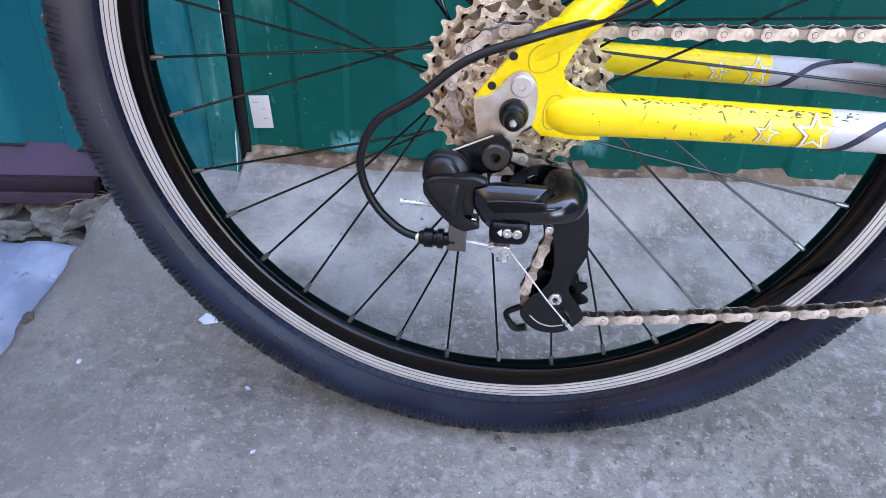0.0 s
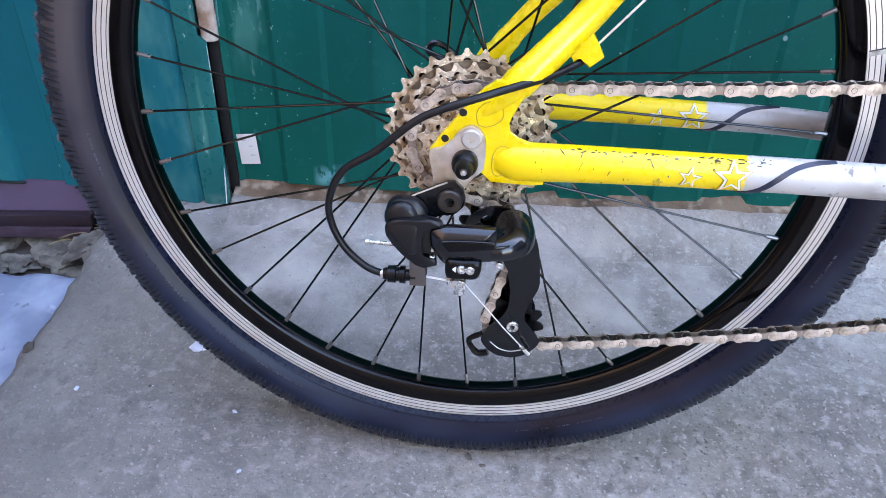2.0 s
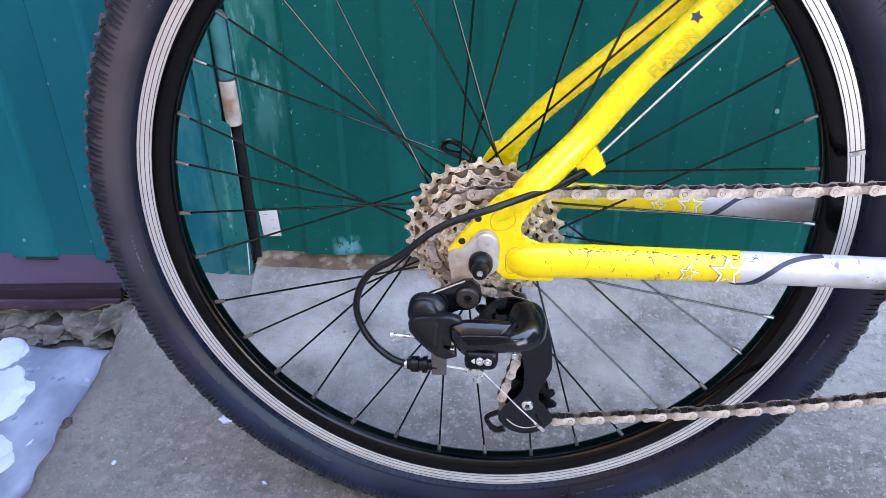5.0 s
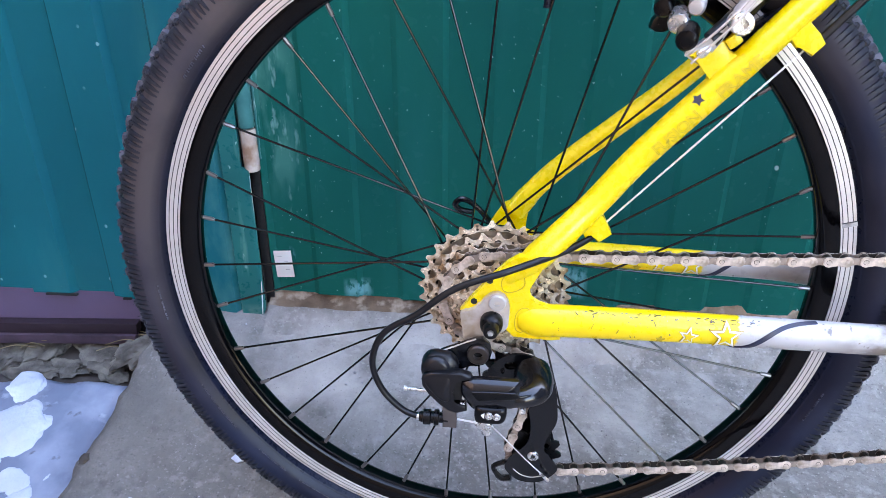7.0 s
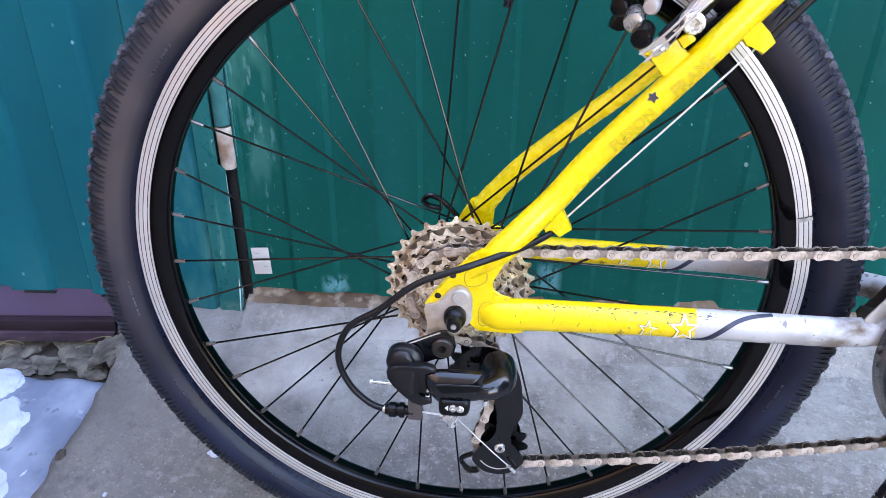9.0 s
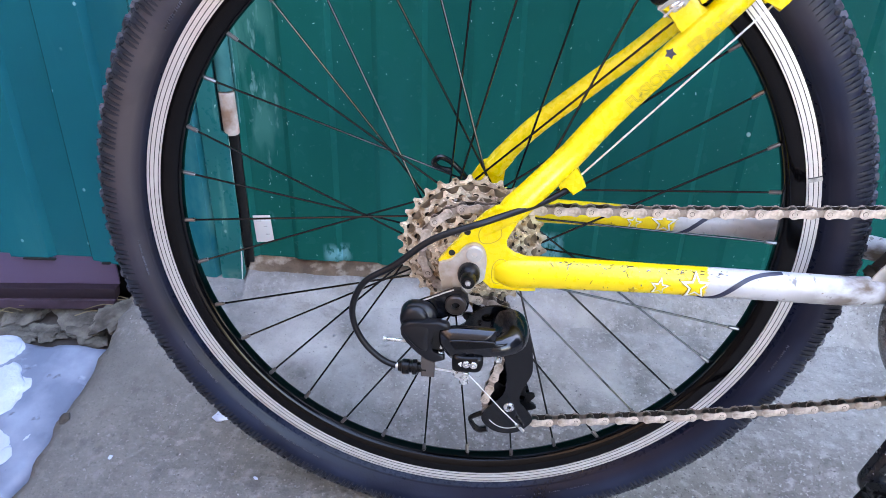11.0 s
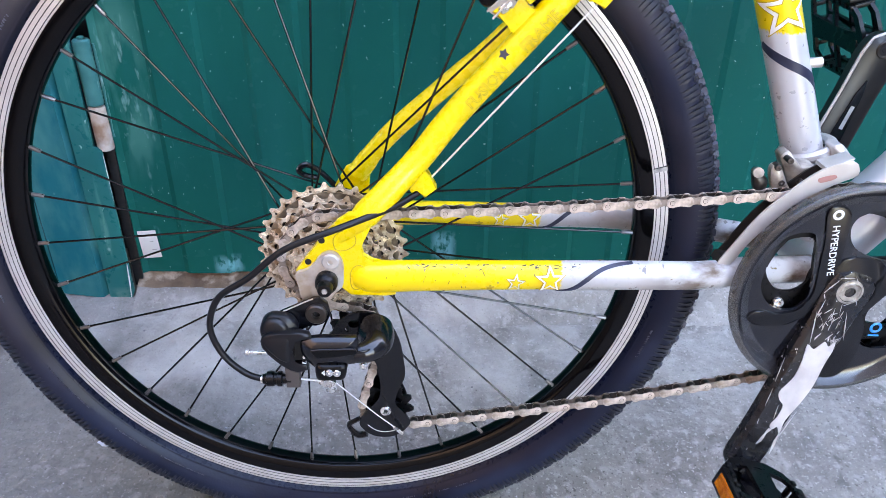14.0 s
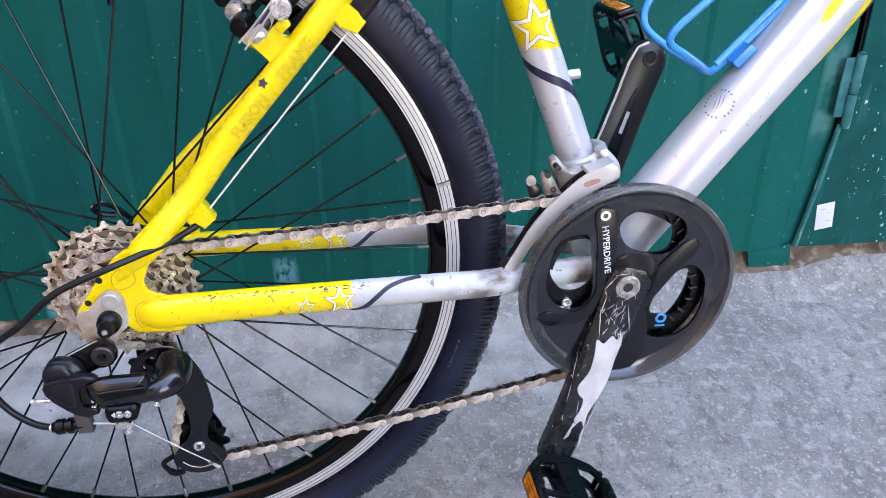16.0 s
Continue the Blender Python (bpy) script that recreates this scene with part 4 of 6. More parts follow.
# cassette: eight toothed wheels, the largest inside
cassette = part("cassette", lathe([(0.013, -0.0665), (0.0175, -0.0660), (0.0180, -0.0630), (0.0160, -0.0610), (0.0160, -0.0250), (0.012, -0.0250)], 32, True), chain_dark, bicycle, "eight-speed nickel cassette with dirty teeth")


def sprocket(teeth, y, phase, thick=0.0018):
    pitch = 0.00635 / math.sin(math.pi / teeth)
    shape = [(0.00, -0.0029), (0.15, -0.0027), (0.27, -0.0015), (0.35, 0.0005), (0.43, 0.0021), (0.58, 0.0021), (0.65, 0.0005), (0.73, -0.0015), (0.85, -0.0027)]
    m = len(shape)
    inner = max(0.0150, pitch - 0.0165)
    bm = bmesh.new()
    rows = []
    for k in range(teeth):
        cut = k in (2, teeth // 2 + 1) and teeth > 14
        for f, h in shape:
            if cut and h > 0.002:
                h = 0.0006
            a = 2 * math.pi * (k + f) / teeth + phase
            s, c = math.sin(a), math.cos(a)
            rows.append([[bm.verts.new((r * s, yy, -r * c)) for yy in ((y - thick / 2, y + thick / 2) if r < pitch - 0.001 else (y - thick * 0.28, y + thick * 0.28))] for r in (pitch + h, pitch - 0.0052 + 0.0018 * max(0.0, 1 - 5 * abs(f - 0.5)), pitch - 0.0066 + 0.0008 * max(0.0, 1 - 5 * abs(f - 0.5)), inner)])
    n = len(rows)
    for i in range(n):
        a, b = rows[i], rows[(i + 1) % n]
        slot = teeth > 14 and ((i // m) % 3 != 1 and 2 <= i % m <= 6)
        for side in (0, 1):
            for j in range(3):
                if not (slot and j == 1 and side == 0):
                    f = bm.faces.new((a[j][side], b[j][side], b[j + 1][side], a[j + 1][side]))
                    # slot floors and inner band are darkened in place of shade
                    f.material_index = 1 if slot and j == 1 else (2 if j == 2 else 0)
        bm.faces.new((a[0][0], a[0][1], b[0][1], b[0][0]))
        bm.faces.new((a[3][0], b[3][0], b[3][1], a[3][1]))
        if slot:
            bm.faces.new((a[1][0], a[1][1], b[1][1], b[1][0]))
            bm.faces.new((a[2][0], b[2][0], b[2][1], a[2][1]))
    if teeth > 14:
        # dark discs stand in for small shaded holes
        for k in range(1, teeth, 3):
            a = 2 * math.pi * (k + 0.5) / teeth + phase
            had = len(bm.faces)
            add_lathe(bm, [(0, y - thick / 2 - 0.0001), (0.0011, y - thick / 2 - 0.0001), (0.0011, y)], 8, centre=((pitch - 0.0040) * math.sin(a), -(pitch - 0.0040) * math.cos(a)))
            bm.faces.ensure_lookup_table()
            for f in bm.faces[had:]:
                f.material_index = 1
    o = part("sprocket", bm, (sprocket_steel, chain_dark, sprocket_shade), cassette, angle=25)
    return o, pitch


CASSETTE = [30, 26, 23, 20, 17, 15, 13, 11]
for i, teeth in enumerate(CASSETTE):
    y = -0.0265 - 0.0047 * i
    sprocket(teeth, y, 0.37 * i)
    if i < 7:
        pitch = 0.00635 / math.sin(math.pi / CASSETTE[i + 1])
        part("spacer", lathe([(pitch - 0.012, y - 0.0010), (pitch - 0.012, y - 0.0036), (pitch - 0.0155, y - 0.0036), (pitch - 0.0155, y - 0.0010)], 36, True), chain_dark, cassette)
    if 0 < i < 6:
        bm = bmesh.new()
        pitch = 0.00635 / math.sin(math.pi / teeth)
        for k in range(5):
            a = 2 * math.pi * (k / 5) + i
            add_lathe(bm, [(0, y - 0.0016), (0.0014, y - 0.0014), (0.0014, y)], 8, centre=((pitch - 0.0075) * math.sin(a), -(pitch - 0.0075) * math.cos(a)))
        part("rivets", bm, screw_steel, cassette)["kind"] = "stuff"

# chain: ring, cassette and the two pulleys
RING = (0.421, 0.0)
UPPER, LOWER = (0.0210, -0.0690), (0.0475, -0.1500)
belt = [(RING, 0.0849, 1), ((0.0, 0.0), 0.0406, 1), (UPPER, 0.0225, -1), (LOWER, 0.0225, 1)]
BELT_Y = [-0.0490, -0.0406, -0.0412, -0.0425]


def belt_line():
    """Points along the closed chain line, each with its depth."""
    ends = []
    for i in range(4):
        (c1, r1, s1), (c2, r2, s2) = belt[i], belt[(i + 1) % 4]
        d = Vector(c2) - Vector(c1)
        n = math.atan2(d.y, d.x) + math.acos((s2 * r2 - s1 * r1) / d.length)
        nv = Vector((math.cos(n), math.sin(n)))
        ends.append((Vector(c1) - s1 * r1 * nv, Vector(c2) - s2 * r2 * nv))
    pts = []
    for i in range(4):
        p, q = ends[i]
        length = (q - p).length
        for k in range(int(length / 0.001)):
            t = k * 0.001 / length
            sag = -0.0035 * math.sin(math.pi * t) if i == 0 else (-0.006 * math.sin(math.pi * t) if i == 3 else 0)
            v = p.lerp(q, t)
            pts.append((v.x, BELT_Y[i] * (1 - t) + BELT_Y[(i + 1) % 4] * t, v.y + sag))
        (c, r, s), nxt = belt[(i + 1) % 4], ends[(i + 1) % 4][0]
        a0 = math.atan2(q.y - c[1], q.x - c[0])
        a1 = math.atan2(nxt.y - c[1], nxt.x - c[0])
        sweep = (a1 - a0) * s % (2 * math.pi)
        for k in range(int(sweep * r / 0.001)):
            a = a0 + s * k * 0.001 / r
            pts.append((c[0] + r * math.cos(a), BELT_Y[(i + 1) % 4], c[1] + r * math.sin(a)))
    return [Vector(p) for p in pts]


LINE = belt_line()
cum = [0.0]
for p, q in zip(LINE, LINE[1:]):
    cum.append(cum[-1] + (q - p).length)
count = 2 * round(cum[-1] / 0.0254)
pins = []
j = 0
for k in range(count):
    s = (cum[-1] * k / count + 0.004) % cum[-1]
    j = next(i for i in range(len(cum)) if cum[i] >= s)
    pins.append(LINE[j])
bm = bmesh.new()
for p in pins:
    add_cyl(bm, p + Vector((0, -0.0023, 0)), p + Vector((0, 0.0023, 0)), 0.0038, 10)
chain = part("chain", bm, chain_dark, bicycle, "dull steel bicycle chain")


def link_mesh(wide):
    """Two figure-of-eight side plates and their pins, over one pitch."""
    bm = bmesh.new()
    out = []
    r, waist, h = (0.0043, 0.0028, 0.00635) if wide else (0.0040, 0.0024, 0.00635)
    for k in range(-4, 5):
        a = k / 4 * 2.15
        out.append((h + r * math.cos(a), r * math.sin(a)))
    out.append((0, waist))
    for k in range(-4, 5):
        a = math.pi + k / 4 * 2.15
        out.append((-h + r * math.cos(a), r * math.sin(a)))
    out.append((0, -waist))
    y = 0.0034 if wide else 0.0023
    for s in (-1, 1):
        a, b = sorted((s * y, s * (y + 0.0010)))
        add_plate(bm, out, a, b, 0.0002)
    if wide:
        for x in (-h, h):
            had = len(bm.faces)
            add_lathe(bm, [(0.0016, -0.00448), (0.0020, -0.00448), (0.0021, -0.0042)], 10, centre=(x, 0))
            bm.faces.ensure_lookup_table()
            for f in bm.faces[had:]:
                f.material_index = 1
            add_lathe(bm, [(0, -0.0051), (0.0016, -0.0049), (0.0017, -0.0045), (0.0017, 0.0045), (0, 0.0048)], 10, centre=(x, 0))
    return bm


outer, inner = part("outer_link", link_mesh(True), (chain_steel, chain_dark), chain), part("inner_link", link_mesh(False), chain_inner, chain)
for k in range(count):
    p, q = pins[k], pins[(k + 1) % count]
    src = (outer, inner)[k % 2]
    o = src if k < 2 else again(src, chain)
    d = (q - p).normalized()
    up = Vector((0, 1, 0)).cross(d).normalized() * -1
    side = up.cross(d)
    m = Matrix((d, side, up)).transposed().to_4x4()
    m.translation = (p + q) / 2
    o.matrix_local = m

# ---- the frame ----
frame_set = part("frame", lathe([(0.0, -0.036), (0.021, -0.036), (0.0215, -0.034), (0.0215, 0.034), (0.021, 0.036), (0, 0.036)], 36, centre=RING), silver, bicycle, "aluminium frame, yellow rear stays and silver main tubes")
NEAR_STAY = [(0.006, -0.0668, 0.0290), (0.030, -0.0625, 0.0530), (0.048, -0.0550, 0.0715), (0.069, -0.0455, 0.0940), (0.0990, -0.0405, 0.1340), (0.1625, -0.0370, 0.2105), (0.2590, -0.022, 0.3270)]
seat_near = part("seatstay", tube(curve(NEAR_STAY, 5), [min(0.0025 + 0.0018 * i, 0.0114 - 0.0012 * min(1.0, i / 14)) for i in range(31)], 20), yellow, frame_set, "yellow painted seatstay with scratches")
FAR_STAY = [(0.012, 0.0640, 0.0330), (0.030, 0.0640, 0.0590), (0.0515, 0.0620, 0.0840), (0.0955, 0.060, 0.1265), (0.144, 0.056, 0.1750), (0.262, 0.022, 0.3250)]
part("seatstay", tube(curve(FAR_STAY, 5), [0.0100 if i < 4 else 0.0090 for i in range(26)], 20), yellow, frame_set, "yellow painted seatstay with scratches")
CHAINSTAY = [(0.020, -0.0662, -0.001), (0.040, -0.0655, 0.0), (0.100, -0.0640, 0.0025), (0.177, -0.0620, 0.0046), (0.250, -0.0605, 0.0062), (0.304, -0.0545, 0.0050), (0.335, -0.0470, 0.0055), (0.370, -0.039, 0.0040), (0.405, -0.030, 0.0015)]
stay_near = part("chainstay", tube(curve(CHAINSTAY, 6), [min(0.0070 + 0.0014 * i, 0.0144 - 0.0020 * min(1, i / 16)) for i in range(49)], 24, flat=0.8), stay_paint, frame_set, "chainstay, scratched yellow turning silver, with star prints")
stay_far = part("chainstay", tube(curve([(x, -y, z - 0.0055) for x, y, z in CHAINSTAY], 6), [min(0.0060 + 0.0014 * i, 0.0127 - 0.0012 * min(1, i / 16)) for i in range(49)], 24, flat=0.8), stay_paint, frame_set, "chainstay, yellow turning silver, with star prints")
DROP = [(-25, 4), (-19, 13), (-9, 27), (0, 39), (8, 49), (16, 55), (25, 57), (32, 53), (35, 47), (31, 39), (27, 33), (25, 27), (27, 19), (34, 14.5), (44, 13), (52, 13), (54, -14), (46, -15.5), (18, -15.5), (10, -8), (-4, 2), (-12, 3)]
part("dropout", plate(mm(DROP), -0.0700, -0.0630, 0.0012), yellow, frame_set, "yellow painted cast dropout plate")
FAR_DROP = [(-10, 10), (-8, 22), (2, 40), (14, 46), (26, 45), (24, 30), (22, 14), (50, 10), (50, -14), (18, -14), (0, -12)]
part("dropout", plate(mm(FAR_DROP), 0.0630, 0.0690, 0.0012), yellow, frame_set, "yellow painted cast dropout plate")
bm = bmesh.new()
for x, z in ((-0.0148, 0.0135), (-0.0040, 0.0325)):
    add_lathe(bm, [(0, -0.0702), (0.0026, -0.0702), (0.0026, -0.0695), (0, -0.0695)], 14, centre=(x, z))
part("dropout_holes", bm, black_gap, frame_set)


def outline_groove(pts, y, r):
    return tube([(x, y, z) for x, z in rounded(pts, 4)], r, 6, True)


part("cast_mark", outline_groove([(7, 25), (5, 34), (11, 41), (20, 40), (22, 31), (15, 25)], -0.0701, 0.0004), brown_print, frame_set)
part("cast_mark", outline_groove([(19, -8), (18, 4), (22, 11), (28, 10), (28, -4), (24, -10)], -0.0701, 0.0004), brown_print, frame_set)
HANG = [(-24, 5), (-19, 6.5), (-11, 12), (-6, 20), (2, 25), (9, 22), (12.5, 14), (13, 4), (12, -6), (6, -12), (0, -22), (-1, -30), (-6, -36), (-13, -36), (-18, -30), (-21, -14), (-24, 0)]
hanger = part("derailleur_hanger", plate(rounded(HANG, 4), -0.0745, -0.0700, 0.0008), hanger_alu, frame_set, "stained bare aluminium derailleur hanger")
part("hanger_bolt", bolt_head(0.0030, 0.0165, -0.0762, -0.0740, 0.0068, 28, 0.32, 0.002), bare_alu, hanger)

SEAT = [(0.4285, 0, 0.0), (0.388, 0, 0.092), (0.3285, 0, 0.227), (0.262, 0, 0.378)]
seat_tube = part("seat_tube", tube([SEAT[0], SEAT[2], SEAT[3]], 0.0161, 28), seat_paint, frame_set, "silver seat tube with yellow star panel")
part("tube_boss", cyl((0.360, -0.004, 0.168), (0.379, -0.004, 0.1705), 0.0042, 12), bare_alu, seat_tube)
DOWN = [(0.424, 0, -0.003), (0.471, 0, 0.0617), (0.603, 0, 0.2429), (0.760, 0, 0.4585)]
down_tube = part("down_tube", tube(DOWN, 0.0272, 40), silver, frame_set, "silver down tube with scuffs and worn prints")


def on_tube(name, p0, p1, radius, outline, mat, parent, lift, label="", flat=1.0):
    """A thin print laid round a tube: its outline is (along, round) in metres, seen from the near side."""
    p0, p1 = Vector(p0), Vector(p1)
    ax = (p1 - p0).normalized()
    out = (Vector((0, -1, 0)) - ax * ax.dot(Vector((0, -1, 0)))).normalized()
    up = out.cross(ax) * -1
    if up.z < 0:
        up = -up

    def at(s, w, h):
        a = w / radius
        return p0 + ax * s + (radius * flat + h) * math.cos(a) * out + (radius + h) * math.sin(a) * up

    n = len(outline)
    cs, cw = sum(s for s, _ in outline) / n, sum(w for _, w in outline) / n
    bm = bmesh.new()
    dense = []
    for k in range(n):
        (s0, w0), (s1, w1) = outline[k], outline[(k + 1) % n]
        for j in range(4):
            dense.append((s0 + (s1 - s0) * j / 4, w0 + (w1 - w0) * j / 4))
    rings = [[bm.verts.new(at(cs + (s - cs) * f, cw + (w - cw) * f, lift)) for s, w in dense] for f in (0.25, 0.5, 0.75, 1.0)]
    base = [bm.verts.new(at(s, w, 0)) for s, w in dense]
    bm.faces.new(rings[0])
    for a, b in list(zip(rings, rings[1:])) + [(rings[-1], base)]:
        for k in range(len(dense)):
            bm.faces.new((a[k], a[(k + 1) % len(dense)], b[(k + 1) % len(dense)], b[k]))
    return part(name, bm, mat, parent, label, 60)


def ribbon(name, p0, p1, radius, line, half, mat, parent, lift, flat=1.0):
    """A painted stripe along a line of (along, round) places on a tube."""
    p0, p1 = Vector(p0), Vector(p1)
    ax = (p1 - p0).normalized()
    out = (Vector((0, -1, 0)) - ax * ax.dot(Vector((0, -1, 0)))).normalized()
    up = out.cross(ax) * -1
    if up.z < 0:
        up = -up
    pts = [p.to_2d() for p in curve([(s, w, 0) for s, w in line], 5)]
    bm = bmesh.new()
    rows = []
    for i, p in enumerate(pts):
        d = (pts[min(i + 1, len(pts) - 1)] - pts[max(i - 1, 0)]).normalized()
        n = Vector((-d.y, d.x))
        row = []
        for off, h in ((-1, -0.0004), (-1, lift), (-0.3, lift), (0.3, lift), (1, lift), (1, -0.0004)):
            q = p + n * half * off
            a = q.y / radius
            row.append(bm.verts.new(p0 + ax * q.x + (radius * flat + h) * math.cos(a) * out + (radius + h) * math.sin(a) * up))
        rows.append(row)
    for a, b in zip(rows, rows[1:]):
        for k in range(5):
            bm.faces.new((a[k], a[k + 1], b[k + 1], b[k]))
    return part(name, bm, mat, parent, "", 60)


def star(cs, cw, r, turn=0.0, ratio=0.42):
    return [(cs + (r if k % 2 == 0 else r * ratio) * math.cos(turn + math.pi * k / 5), cw + (r if k % 2 == 0 else r * ratio) * math.sin(turn + math.pi * k / 5)) for k in range(10)]


def star_print(p0, p1, radius, cs, cw, r, turn, parent, flat=1.0, up0=0.0004):
    on_tube("star_outline", p0, p1, radius, star(cs, cw, r * 1.10, turn), brown_print, parent, up0, flat=flat)
    on_tube("star_border", p0, p1, radius, star(cs, cw, r, turn), white_paint, parent, up0 + 0.0003, flat=flat)
    on_tube("star_edge", p0, p1, radius, star(cs, cw, r * 0.66, turn), brown_print, parent, up0 + 0.0006, flat=flat)
    on_tube("star_centre", p0, p1, radius, star(cs, cw, r * 0.58, turn), yellow_print, parent, up0 + 0.0009, flat=flat)


for par, sgn in ((stay_near, -1), (stay_far, 1)):
    q0 = (0.1, -0.0640, 0.0025) if sgn < 0 else (0.1, 0.0640, -0.0030)
    q1 = (0.250, -0.0605, 0.0062) if sgn < 0 else (0.250, 0.0605, 0.0007)
    rr = 0.0124 if sgn < 0 else 0.0115
    star_print(q0, q1, rr, 0.0755, 0.001, 0.0125, 0.35, par, 0.8, 0.0010)
    star_print(q0, q1, rr, 0.048, -0.001, 0.0078, 0.2, par, 0.8, 0.0010)
    on_tube("star_outline", q0, q1, rr, star(0.028, -0.006, 0.0038, 0.3), brown_print, par, 0.0010, flat=0.8)
    ribbon("navy_band", q0, q1, rr, [(0.083, -0.0190), (0.093, -0.010), (0.103, 0.000), (0.114, 0.0085), (0.127, 0.0140), (0.142, 0.0175)], 0.0018, navy_paint, par, 0.0010, 0.8)
star_print((0.388, 0, 0.092), (0.3285, 0, 0.227), 0.0161, 0.1295, 0.000, 0.0225, 0.10, seat_tube)
ribbon("navy_band", (0.388, 0, 0.092), (0.3285, 0, 0.227), 0.0161, [(0.105, -0.0250), (0.098, -0.016), (0.089, -0.006), (0.078, 0.005), (0.066, 0.015), (0.052, 0.0245)], 0.0034, navy_paint, seat_tube, 0.0004)

# cable stops and the brake arch on the near seatstay
STOP = [(58, 76), (64, 66), (68, 71), (74, 63), (83, 71), (77, 81), (72, 88)]
part("cable_stop", plate(mm(STOP), -0.0520, -0.0390, 0.0012), yellow, frame_set, "yellow cable stop")
STOP2 = [(178, 220), (183.5, 213), (187, 214.5), (194.5, 208.5), (201.5, 217.5), (196, 224), (188, 231)]
part("cable_stop", plate(mm(STOP2), -0.0430, -0.0330, 0.0012), yellow, frame_set, "yellow cable stop")
ARCH = [(118, 158), (129, 172), (133.5, 183), (133.5, 190), (128, 196), (116, 203), (122, 209), (134, 217), (139.6, 213.4), (138.5, 209.5), (141, 206), (147, 204.5), (153, 207), (166, 219), (176, 212), (150, 186)]
part("brake_arch", plate(mm(ARCH), -0.0420, -0.0320, 0.002), yellow, frame_set, "yellow brake boss plate")
part("brake_boss", box((0.1425, -0.0400, 0.2155), (0.010, 0.010, 0.008), 0.0015, Matrix.Rotation(radians(-42), 4, "Y")), yellow, frame_set)
part("brake_bridge", tube(curve([(0.190, -0.034, 0.238), (0.196, -0.020, 0.250), (0.199, 0, 0.256), (0.196, 0.02, 0.250), (0.190, 0.036, 0.236)], 5), 0.0075, 14), yellow, frame_set)


def words(name, text, size, m, mat, parent, thick=0.00025, label="", hollow=0.0):
    c = bpy.data.curves.new(name, "FONT")
    c.body, c.size, c.extrude, c.align_x, c.align_y = text, size, thick, "CENTER", "CENTER"
    c.resolution_u = 3
    if hollow:
        c.fill_mode, c.bevel_depth, c.extrude = "NONE", hollow, 0.0
    tmp = bpy.data.objects.new(name, c)
    me = bpy.data.meshes.new_from_object(tmp)
    bpy.data.objects.remove(tmp)
    me.materials.append(mat)
    o = new(name, me)
    o.parent, o.matrix_local = parent, m
    if label:
        o["label"] = label
    return o


def near_side(x, y, z, angle):
    """A pose that lays writing on a near side, running up at an angle."""
    return Matrix.Translation((x, y, z)) @ Matrix.Rotation(radians(-angle), 4, "Y") @ Matrix.Rotation(radians(90), 4, "X")


words("frame_print", "FUSION", 0.0112, near_side(0.1155, -0.0514, 0.1520, 49.9), brown_print, seat_near, label="thin outlined word on yellow paint", hollow=0.00018)
words("frame_print", "FRAME", 0.0118, near_side(0.1505, -0.0494, 0.1930, 49.9), brown_print, seat_near, hollow=0.00018)
on_tube("star_hole", (0.0990, -0.0405, 0.1340), (0.1625, -0.0370, 0.2105), 0.0096, star(0.0490, 0.0055, 0.0078, 0.4, 0.45), brown_print, seat_near, 0.0006)
on_tube("star_hole", (0.0990, -0.0405, 0.1340), (0.1625, -0.0370, 0.2105), 0.0096, star(0.0490, 0.0055, 0.0072, 0.4, 0.45), yellow_print, seat_near, 0.0009)
on_tube("star_hole", (0.0990, -0.0405, 0.1340), (0.1625, -0.0370, 0.2105), 0.0096, star(0.0490, 0.0055, 0.0042, 0.4, 0.55), navy_paint, seat_near, 0.0012)

# bare wire and black housing of the gear cable
part("gear_wire", tube([(0.076, -0.0445, 0.0745), (0.192, -0.0385, 0.2140)], 0.0008, 8), wire_steel, bicycle, "bare steel gear wire")
HOUSING = [(72, 67.5, -46), (60, 62, -54), (46, 58, -64), (8, 49.5, -85), (-29, 34.5, -91), (-56.5, 10.5, -93), (-79, -6, -94), (-88, -27, -95), (-86.5, -46, -95), (-77, -63.5, -96), (-62, -76.5, -97), (-50, -80.6, -97)]
part("cable_housing", tube(curve([(x / 1000, y / 1000, z / 1000) for x, z, y in HOUSING], 6), 0.0026, 12), cable_black, bicycle, "black gear cable housing in a wide loop")
part("cable_housing", tube(curve([(0.198, -0.0395, 0.219), (0.225, -0.038, 0.254), (0.262, -0.032, 0.300), (0.285, -0.03, 0.345)], 5), 0.0026, 12), cable_black, bicycle, "black gear cable housing")

# prints on the down tube: a yellow flash with a dark edge, a worn round seal, small scuffs
D0, D1 = (0.471, 0, 0.0617), (0.603, 0, 0.2429)
on_tube("flash_edge", D0, D1, 0.0272, [(0.145, -0.0310), (0.165, -0.0236), (0.177, -0.0190), (0.183, -0.0218), (0.203, -0.0149), (0.227, -0.0103), (0.277, -0.0046), (0.277, -0.0345), (0.217, -0.0368)], navy_paint, down_tube, 0.00014)
on_tube("yellow_flash", D0, D1, 0.0272, [(0.147, -0.0287), (0.166, -0.0213), (0.178, -0.0167), (0.184, -0.0196), (0.204, -0.0126), (0.228, -0.0080), (0.277, -0.0017), (0.277, -0.0115), (0.228, -0.0155), (0.204, -0.0196), (0.184, -0.0259), (0.167, -0.0276)], yellow_print, down_tube, 0.00024, "yellow painted flash")
on_tube("yellow_flash", D0, D1, 0.0272, [(0.183, 0.0092), (0.193, 0.0138), (0.207, 0.0144), (0.223, 0.0172), (0.277, 0.0207), (0.277, 0.0161), (0.227, 0.0115), (0.213, 0.0080), (0.199, 0.0057), (0.189, 0.0052)], yellow_print, down_tube, 0.00024)
